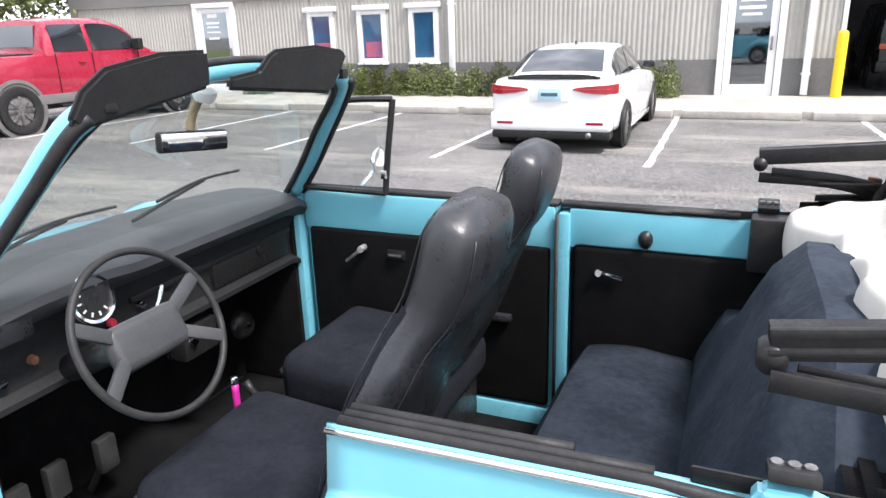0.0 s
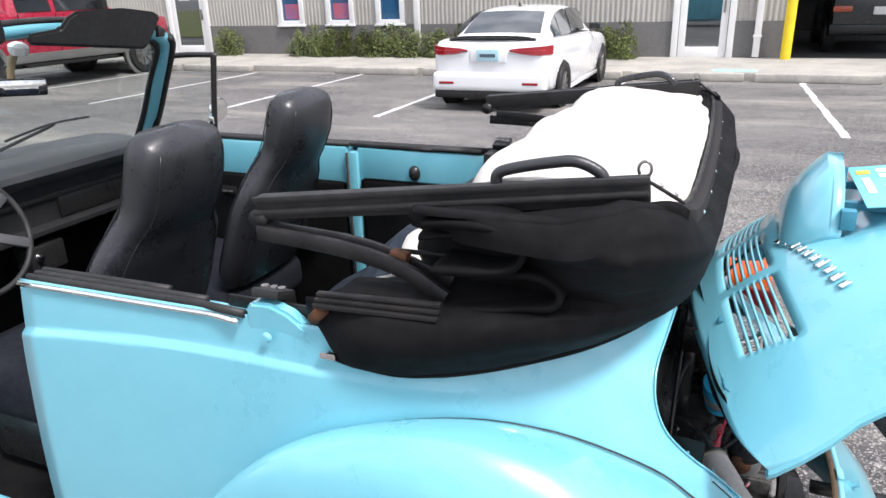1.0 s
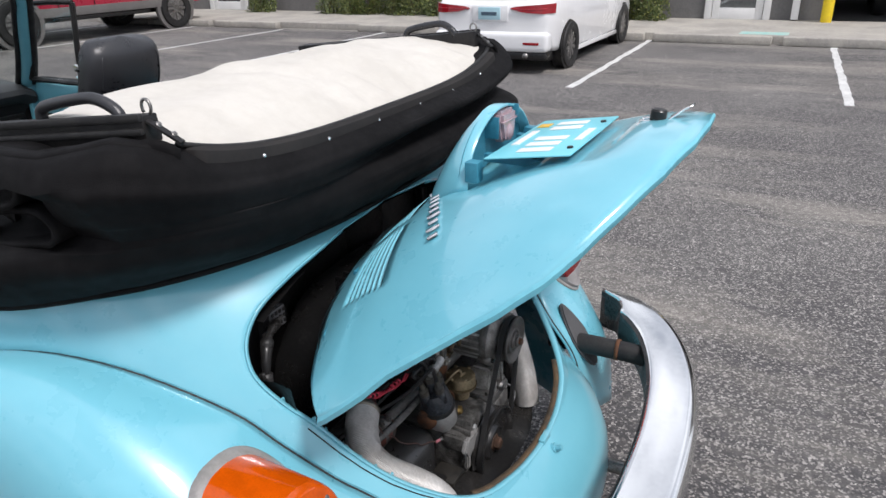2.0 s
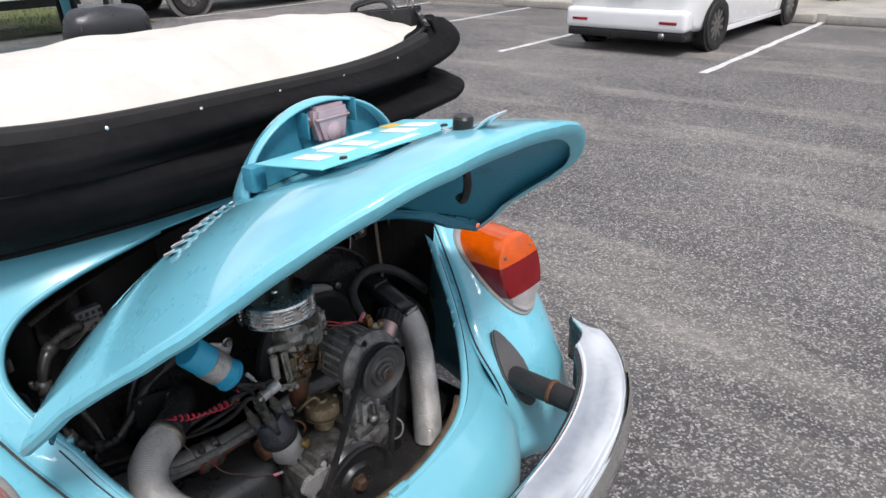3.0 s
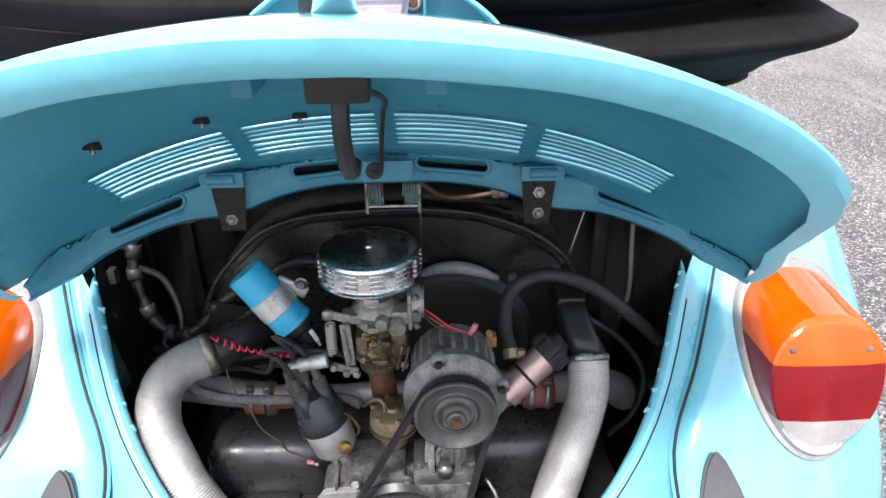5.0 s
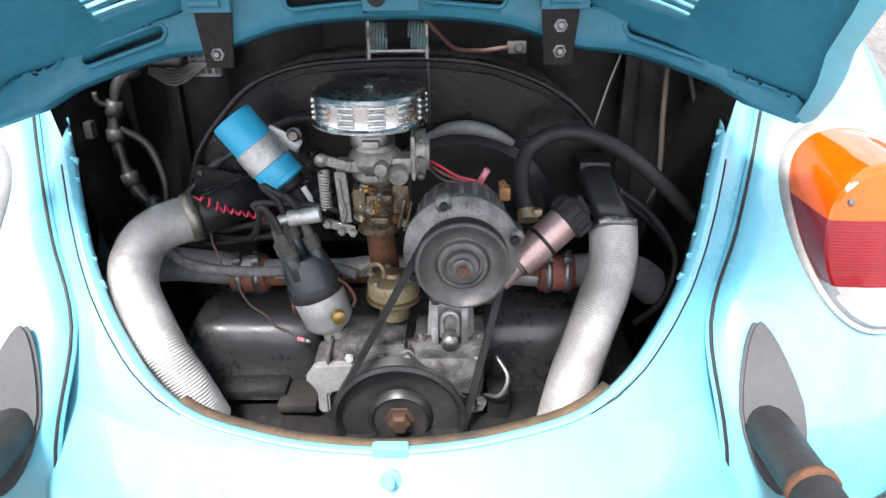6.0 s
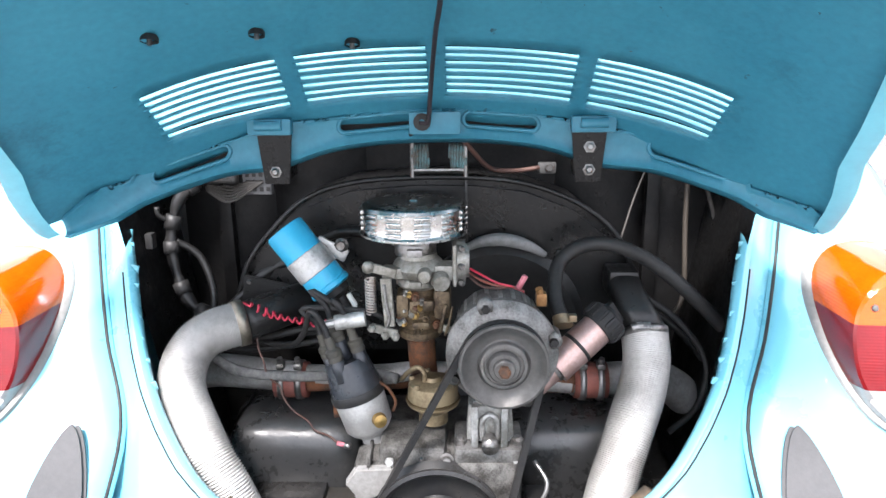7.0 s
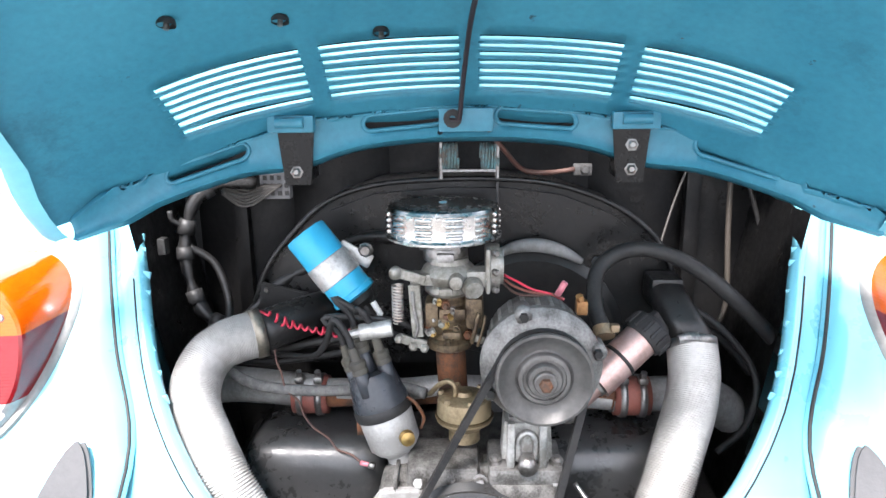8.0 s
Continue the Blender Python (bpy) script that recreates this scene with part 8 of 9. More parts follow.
part("jamb", box(1.20, 1.28, WALL_Y - 0.05, WALL_Y + 0.25, 0.0, 3.45, 0.006), TRIMW, wall)

PANE_BLUE = mat("blue_film_glass", (0.03, 0.105, 0.20), (0.025, 0.085, 0.17), scale=0.8, rough=0.06, rvar=0.02, coat=1.0)
PANE_DARK = mat("tinted_door_glass", (0.30, 0.32, 0.33), (0.28, 0.30, 0.31), scale=0.8, rough=0.03, rvar=0.01, metal=1.0)
PINK = mat("faded_pink_sign", (0.40, 0.09, 0.13), (0.20, 0.10, 0.22), scale=3, rough=0.5)


def window(k, x0, x1, z0, z1):
    w = tagged(new(f"window_{k}"), "white-framed window with blue film", "window", kind="structure")
    y = WALL_Y - 0.02
    part("window_frame", join(box(x0 - 0.06, x0 + 0.05, y - 0.05, y + 0.05, z0 - 0.05, z1 + 0.05, 0.006), box(x1 - 0.05, x1 + 0.06, y - 0.05, y + 0.05, z0 - 0.05, z1 + 0.05, 0.006), box(x0 - 0.05, x1 + 0.05, y - 0.048, y + 0.05, z1 - 0.05, z1 + 0.05, 0.006), box(x0 - 0.05, x1 + 0.05, y - 0.048, y + 0.05, z0 - 0.05, z0 + 0.05, 0.006)), TRIMW, w)
    part("window_sill", box(x0 - 0.09, x1 + 0.09, y - 0.08, y + 0.03, z0 - 0.09, z0 - 0.045, 0.006), TRIMW, w)
    part("window_cap", box(x0 - 0.14, x1 + 0.14, y - 0.10, y + 0.03, z1 + 0.05, z1 + 0.16, 0.008), TRIMW, w)
    part("pane", box(x0 + 0.05, x1 - 0.05, y + 0.02, y + 0.03, z0 + 0.05, z1 - 0.05), PANE_BLUE, w)
    if k < 3:
        part("window_sticker", box(x0 + 0.12, x1 - 0.08, y + 0.016, y + 0.019, z0 + 0.08, z0 + 0.42), PINK, w, "faded pink window sticker")


for k, o in enumerate(OPEN[1:4]):
    window(k + 1, *o)


def glass_door(k, x0, x1, z0, z1, marks):
    d = tagged(new(f"door_{k}"), "white-framed glazed shop door, shut", "door", kind="structure")
    y = WALL_Y - 0.02
    for a, b in ((x0 - 0.10, x0 + 0.02), (x1 - 0.02, x1 + 0.10)):
        part("door_frame", box(a, b, y - 0.06, y + 0.08, 0.12, z1 + 0.10, 0.006), TRIMW, d)
    part("door_frame", box(x0 - 0.10, x1 + 0.10, y - 0.061, y + 0.08, z1 - 0.02, z1 + 0.10, 0.006), TRIMW, d)
    part("stile", box(x0 + 0.03, x0 + 0.16, y - 0.02, y + 0.02, z0, z1 - 0.03, 0.005), TRIMW, d)
    part("stile", box(x1 - 0.16, x1 - 0.03, y - 0.02, y + 0.02, z0, z1 - 0.03, 0.005), TRIMW, d)
    part("rail", box(x0 + 0.16, x1 - 0.16, y - 0.02, y + 0.02, z0, z0 + 0.20, 0.005), TRIMW, d)
    part("rail", box(x0 + 0.16, x1 - 0.16, y - 0.02, y + 0.02, z1 - 0.13, z1 - 0.03, 0.005), TRIMW, d)
    part("pane", box(x0 + 0.16, x1 - 0.16, y - 0.004, y + 0.004, z0 + 0.20, z1 - 0.13), PANE_DARK, d)
    part("door_handle", box(x1 - 0.13, x1 - 0.09, y - 0.07, y - 0.02, 0.95, 1.2, 0.008), STEEL, d)
    for x, z, w, h in marks:
        part("sign_bar", box(x - w / 2, x + w / 2, y - 0.008, y - 0.0045, z - h / 2, z + h / 2), TRIMW, d)
    return d


glass_door(1, *OPEN[0], [(-12.88, 2.0, 0.30, 0.10), (-12.88, 1.82, 0.40, 0.05), (-12.88, 1.72, 0.36, 0.03), (-12.88, 1.60, 0.42, 0.03), (-12.88, 1.45, 0.34, 0.05)])
glass_door(2, *OPEN[4], [(-0.29, 2.05, 0.44, 0.06), (-0.29, 1.94, 0.36, 0.03), (-0.29, 1.84, 0.42, 0.03), (-0.29, 1.72, 0.46, 0.06), (-0.29, 1.60, 0.34, 0.045)])
for dx in (-6.30, 0.71):
    p = tagged(part("downpipe", join(box(dx - 0.06, dx + 0.06, WALL_Y - 0.16, WALL_Y - 0.05, 0.14, 4.5, 0.01)), TRIMW), "white square metal downpipe on the wall", "downpipe", group="downpipes")
    for zz in (0.5, 2.0, 3.5):
        part("pipe_strap", box(dx - 0.08, dx + 0.08, WALL_Y - 0.165, WALL_Y - 0.03, zz, zz + 0.04, 0.004), TRIMW, p)
tagged(part("bollard", lathe([(0, 1.16), (0.05, 1.155), (0.085, 1.12), (0.09, 1.08), (0.09, 0)], (1.22, 13.12, 0.12), (0, 0, 1), 24), mat("yellow_paint", (0.80, 0.60, 0.01), (0.70, 0.50, 0.02), scale=4, rough=0.5)), "yellow painted steel bollard by the garage door", "bollard")

side = tagged(part("pavement", box(WX0 - 3, WX1, 10.82, WALL_Y - 0.03, -0.05, 0.12, 0.012), CONCRETE), "pale concrete pavement along the building", "pavement", kind="structure")
for k in range(11):
    if k in (3, 9):
        continue
    x = -14.5 + k * 1.9
    ob = tagged(part("wheel_stop", box(x, x + 1.75, 10.60, 10.78, 0.0, 0.13, 0.03), CONCRETE), "weathered concrete wheel stop", "wheel stop", group="wheel stops")
tagged(part("painted_patch", box(0.05, 0.75, 10.95, 11.3, 0.12, 0.124), mat("faded_turquoise_paint", (0.25, 0.52, 0.48), (0.40, 0.50, 0.46), scale=9, rough=0.8)), "faded turquoise paint patch on pavement", "paint patch", kind="structure")

# ---- bushes ----
LEAF = bpy.data.materials.new("hedge_leaf")
LEAF.use_nodes = True
_n, _l = LEAF.node_tree.nodes, LEAF.node_tree.links
_g, _r = _n.new("ShaderNodeNewGeometry"), _n.new("ShaderNodeValToRGB")
_r.color_ramp.elements[0].color, _r.color_ramp.elements[1].color = (0.035, 0.055, 0.014, 1), (0.19, 0.20, 0.05, 1)
_m = _r.color_ramp.elements.new(0.55)
_m.color = (0.085, 0.115, 0.028, 1)
_l.new(_g.outputs["Random Per Island"], _r.inputs["Fac"])
_l.new(_r.outputs["Color"], _n["Principled BSDF"].inputs["Base Color"])
_n["Principled BSDF"].inputs["Roughness"].default_value = 0.55
TWIG = mat("twig", (0.10, 0.07, 0.045), rough=0.9)


def bush(seed, w, h, n):
    rnd = random.Random(seed)
    verts, faces = [], []
    for _ in range(n):
        while True:
            p = Vector((rnd.uniform(-1, 1), rnd.uniform(-1, 1), rnd.uniform(0.02, 1)))
            q = noise.noise(p * 2.2 + Vector((seed * 7, 0, 0)))
            rr = math.sqrt(p.x ** 2 + p.y ** 2 + (p.z * 0.98) ** 2)
            if rr < 0.82 + 0.45 * q and rr > 0.25:
                break
        c = Vector((p.x * w, p.y * w * 0.75, p.z * h))
        d = Vector((rnd.gauss(0, 1), rnd.gauss(0, 1), rnd.gauss(0.4, 1))).normalized()
        s = d.orthogonal().normalized()
        a, b = rnd.uniform(0.018, 0.032), rnd.uniform(0.010, 0.018)
        i = len(verts)
        verts += [c - d * a, c + s * b, c + d * a, c - s * b]
        faces.append((i, i + 1, i + 2, i + 3))
    me = bpy.data.meshes.new("leaves")
    me.from_pydata([tuple(v) for v in verts], [], faces)
    me.materials.append(LEAF)
    t = thing("bush", "low green clipped bush against the wall", "bush", (0, 0, 0), group="bushes along the wall")
    lv = new("leaves", me)
    lv.parent = t
    tagged(lv, kind="stuff")
    tw = []
    for _ in range(9):
        a = rnd.uniform(0, 6.28)
        tw.append(tube([(0.05 * math.cos(a), 0.05 * math.sin(a), -0.02), (w * 0.3 * math.cos(a), w * 0.25 * math.sin(a), h * 0.45), (w * 0.65 * math.cos(a + 0.3), w * 0.5 * math.sin(a + 0.3), h * 0.8)], lambda u: 0.012 - 0.008 * u, 3, 5))
    part("stem", join(*tw), TWIG, t)
    return t


kinds = [bush(3, 0.48, 0.72, 2100), bush(8, 0.42, 0.64, 1700), bush(11, 0.52, 0.74, 2200)]
spots = [(-11.3, 1.05), (-9.2, 1.0), (-8.6, 0.8), (-8.05, 1.0), (-7.45, 1.05), (-6.9, 1.1), (-6.3, 1.0), (-5.7, 1.05), (-5.1, 1.1), (-4.5, 1.0), (-3.9, 1.05), (-3.3, 1.1), (-2.75, 1.05), (-2.2, 1.1), (-1.8, 0.95)]
used = set()
for k, (bx, sc) in enumerate(spots):
    v = k % 3
    m = Matrix.Translation((bx, 12.92, 0.11)) @ Matrix.Rotation(k * 1.3, 4, "Z")
    if v not in used:
        used.add(v)
        kinds[v].matrix_basis = m
    else:
        copy_thing(kinds[v], m)


# ---- parked vehicles ----
def wheel(parent, x, y, r, w, axis, spokes, rim_mat):
    t = part("wheel", lathe([(r * 0.62, -w * 0.4), (r * 0.80, -w / 2), (r * 0.96, -w * 0.45), (r, -w * 0.3), (r, w * 0.3), (r * 0.96, w * 0.45), (r * 0.80, w / 2), (r * 0.62, w * 0.4)], (x, y, r), axis, 36), RUBBER, parent, "black road tyre")
    ax = Vector(axis)
    part("rim", lathe([(r * 0.66, w * 0.30), (r * 0.66, w * 0.44), (r * 0.60, w * 0.40), (r * 0.58, -w * 0.2), (0, -w * 0.2)], (x, y, r), axis, 32), BLACK, t)
    u = Vector((0, 0, 1))
    v = ax.cross(u)
    c = Vector((x, y, r)) + ax * (w * 0.34)
    for k in range(spokes):
        a = 2 * math.pi * k / spokes
        d = u * math.cos(a) + v * math.sin(a)
        part("spoke", bar(c, c + d * r * 0.62, r * 0.13, r * 0.06, up=ax), rim_mat, t)
    part("hub", lathe([(r * 0.16, -0.01), (r * 0.15, 0.015), (0, 0.02)], c, axis, 16), rim_mat, t)
    return t


def loft(stations, n=None):
    """Closed sections joined to a hull: each a list of points of one length."""
    bm = bmesh.new()
    rings = [[bm.verts.new(p) for p in s] for s in stations]
    m = len(rings[0])
    for a, b in zip(rings, rings[1:]):
        for k in range(m):
            bm.faces.new((a[k], a[(k + 1) % m], b[(k + 1) % m], b[k]))
    bm.faces.new(rings[0][::-1])
    bm.faces.new(rings[-1])
    bmesh.ops.recalc_face_normals(bm, faces=bm.faces)
    return bm


def section(y, w, z0, z1, tuck=0.06, crown=0.02, n=9, shoulder=0.0):
    """Half-width w, from sill z0 to top z1 of a car body, across x at y; symmetrical."""
    pts = []
    for k in range(n + 1):
        t = k / n
        z = z0 + (z1 - z0) * t
        x = w * (1 - tuck * (1 - t) ** 2 * 1.2 - shoulder * max(0, t - 0.55) ** 2 * 4)
        pts.append((x, y, z))
    top = [(w * (1 - shoulder * 0.8) * (1 - 0.09), y, z1 + crown * 0.6), (w * 0.5, y, z1 + crown), (0, y, z1 + crown * 1.15)]
    half = pts + top
    return half + [(-x, yy, z) for x, yy, z in reversed(half[:-1])]


AUTOWHITE = mat("white_car_paint", (0.80, 0.80, 0.80), (0.77, 0.77, 0.775), scale=1.5, rough=0.25, coat=0.8, rvar=0.04)
DGLASS = mat("dark_car_glass", (0.014, 0.018, 0.022), (0.018, 0.022, 0.026), scale=1, rough=0.04, rvar=0.01, coat=1.0, spec=0.9)
REDLAMP = lens("tail_red", (0.30, 0.006, 0.012))
GLOSSBLACK = mat("gloss_black_trim", (0.012, 0.012, 0.013), (0.016, 0.016, 0.016), scale=4, rough=0.25)


def sedan(cx, y0):
    c = thing("sedan_car", "white four-door sedan with black boot spoiler", "car", (cx, y0 + 2.2, 0))
    ys = [(0.00, 0.74, 0.42, 0.86), (0.05, 0.82, 0.34, 0.93), (0.18, 0.865, 0.26, 0.985), (0.45, 0.885, 0.22, 0.99), (0.9, 0.895, 0.20, 0.975), (1.6, 0.90, 0.19, 0.955), (2.6, 0.90, 0.19, 0.93), (3.2, 0.895, 0.20, 0.90), (3.7, 0.88, 0.22, 0.85), (4.1, 0.83, 0.26, 0.76), (4.3, 0.74, 0.32, 0.66), (4.38, 0.6, 0.38, 0.58)]
    st = [[Vector((cx + x, y0 + yy, z)) for x, yy, z in section(y, w, a, b, 0.05, 0.02, 9, 0.08)] for y, w, a, b in ys]
    hull = part("body", loft(st), AUTOWHITE, c, sharp=50)
    k = hull.modifiers.new("smooth", "SUBSURF")
    k.levels = k.render_levels = 1
    g = [(0.42, 0.66, 0.97, 0.985), (0.60, 0.665, 0.96, 1.09), (1.05, 0.645, 0.95, 1.33), (1.40, 0.63, 0.95, 1.395), (1.9, 0.63, 0.94, 1.415), (2.4, 0.63, 0.93, 1.385), (2.75, 0.64, 0.92, 1.24), (3.15, 0.65, 0.90, 1.03), (3.42, 0.65, 0.88, 0.92)]

    def gsec(y, w, a, b):
        half = [(w + 0.085, y, a), (w + 0.05, y, a + (b - a) * 0.25), (w - 0.005, y, a + (b - a) * 0.62), (w - 0.06, y, a + (b - a) * 0.88), (w - 0.12, y, a + (b - a) * 0.97), (w * 0.5, y, b + 0.004), (0, y, b + 0.012)]
        return [Vector((cx + x, y0 + yy, z)) for x, yy, z in half + [(-x, yy, z) for x, yy, z in reversed(half[:-1])]]
    roof = part("roof", loft([gsec(*q) for q in g]), AUTOWHITE, c, sharp=60)
    k = roof.modifiers.new("smooth", "SUBSURF")
    k.levels = k.render_levels = 1
    # rear window, side windows
    bm = grid(lambda i, j: Vector((cx, y0, 0)) + Vector(((-0.57 + 1.14 * i / 8) * (1 - 0.14 * j / 4), 0.545 + 0.50 * j / 4, 1.045 + 0.275 * j / 4 + 0.014 * math.sin(math.pi * j / 4) + 0.02 * (1 - (-1 + i / 4) ** 2))), 8, 4)
    part("rear_window", solid_bm(bm, 0.012), DGLASS, c, "dark sloping rear window")
    for sd in (-1, 1):
        for ya, yb in ((1.02, 1.62), (1.70, 2.55), (0.72, 0.98)):
            def sw(i, j):
                y = ya + (yb - ya) * i / 4
                zt = interp([(0.6, 1.10), (1.05, 1.30), (1.4, 1.345), (1.9, 1.355), (2.4, 1.325), (2.75, 1.19)], y)
                z = 0.985 + (zt - 0.985) * j / 3
                xx = 0.716 - 0.143 * ((z - 0.985) / 0.40) ** 1.05
                return Vector((cx + sd * (xx + 0.012), y0 + y, z))
            part("side_window", solid_bm(grid(sw, 4, 3), 0.008), DGLASS, c)
        part("door_mirror", box(cx + sd * 0.90 - 0.09, cx + sd * 0.90 + 0.09, y0 + 2.52, y0 + 2.62, 0.98, 1.09, 0.03, 3), AUTOWHITE if sd < 0 else GLOSSBLACK, c)
        def tl(i, j):
            x = 0.30 + 0.56 * i / 14
            lo, hi = interp([(0.30, 0.862), (0.45, 0.815), (0.70, 0.795), (0.86, 0.80)], x), interp([(0.30, 0.868), (0.36, 0.885), (0.60, 0.905), (0.86, 0.925)], x)
            yb = interp([(0.30, -0.020), (0.62, -0.010), (0.74, 0.018), (0.82, 0.07), (0.86, 0.15)], x)
            return Vector((cx + sd * x, y0 + yb + 0.012 * j / 4, lo + (hi - lo) * j / 4))
        part("tail_lamp", solid_bm(grid(tl, 14, 4), -0.035), REDLAMP, c, "wide wedge-shaped red tail lamp")
        part("lamp_light_bar", solid_bm(grid(lambda i, j: tl(i + 1, 2 + 0.35 * j) + Vector((0, -0.006 if sd else 0, 0)), 11, 1), -0.012), mat("bright_red_bar", (0.55, 0.02, 0.03), rough=0.3), c)
        part("reflector", box(cx + sd * 0.60 - 0.11, cx + sd * 0.60 + 0.11, y0 - 0.052, y0 + 0.03, 0.395, 0.43, 0.006), REDLAMP, c)
        part("sill", box(cx + sd * 0.855, cx + sd * 0.875, y0 + 1.1, y0 + 3.2, 0.20, 0.27, 0.01), AUTOWHITE, c)
        for wy in (0.72, 3.42):
            part("arch", lathe([(0.36, -0.02), (0.362, 0.0), (0.30, 0.004), (0, 0.004)], (cx + sd * 0.878, y0 + wy, 0.33), (sd, 0, 0), 32), BLACK, c)
            wheel(c, cx + sd * 0.80, y0 + wy, 0.325, 0.225, (sd, 0, 0), 10, STEEL)
    part("boot_spoiler", grid(lambda i, j: Vector((cx - 0.62 + 1.24 * i / 16, y0 + 0.075 + 0.10 * j / 3 + 0.06 * (-1 + i / 8) ** 2, 1.035 - 0.012 * j - 0.045 * abs(-1 + i / 8) ** 4 + 0.02 * (j == 0))), 16, 3), GLOSSBLACK, c, "black boot lip spoiler").modifiers.new("t", "SOLIDIFY").thickness = 0.015
    part("diffuser", join(box(cx - 0.80, cx + 0.80, y0 - 0.02, y0 + 0.25, 0.19, 0.305, 0.04, 3)), BLACK, c, "black rear diffuser")
    part("bumper", box(cx - 0.82, cx + 0.82, y0 - 0.045, y0 + 0.2, 0.295, 0.56, 0.07, 4), AUTOWHITE, c)
    part("number_plate", box(cx - 0.155, cx + 0.155, y0 - 0.03, y0 - 0.005, 0.715, 0.875, 0.004), mat("pale_blue_plate", (0.42, 0.62, 0.68), (0.36, 0.56, 0.63), scale=14, rough=0.4), c, "pale blue number plate")
    part("plate_bar", box(cx - 0.11, cx + 0.11, y0 - 0.033, y0 - 0.0305, 0.770, 0.815), mat("plate_ink", (0.06, 0.10, 0.14), rough=0.5), c)
    part("plate_recess", box(cx - 0.26, cx + 0.26, y0 - 0.012, y0 + 0.05, 0.69, 0.90, 0.02), AUTOWHITE, c)
    part("exhaust", tube([(cx + 0.52, y0 - 0.04, 0.25), (cx + 0.52, y0 + 0.15, 0.25)], 0.04, 0, 16), STEEL, c)
    part("aerial", prism([(0, 0), (0.12, 0), (0.03, 0.06)], 0.02, Matrix(((0, 0, 1, cx - 0.01), (1, 0, 0, y0 + 1.35), (0, 1, 0, 1.40), (0, 0, 0, 1))), 0.004), GLOSSBLACK, c)
    part("underbody", box(cx - 0.75, cx + 0.75, y0 + 0.2, y0 + 4.1, 0.16, 0.3), BLACK, c)
    return c


def solid_bm(bm, t):
    """Gives a sheet thickness along its normals."""
    bmesh.ops.recalc_face_normals(bm, faces=bm.faces)
    bmesh.ops.solidify(bm, geom=bm.faces[:], thickness=t)
    return bm


sedan(-2.46, 6.98).scale = (0.93, 0.98, 0.895)

AUTORED = mat("red_truck_paint", (0.36, 0.012, 0.040), (0.31, 0.010, 0.034), scale=1.5, rough=0.28, coat=0.8, rvar=0.05)
GREYTRIM = mat("grey_truck_cladding", (0.16, 0.15, 0.145), (0.13, 0.125, 0.12), scale=6, rough=0.5)


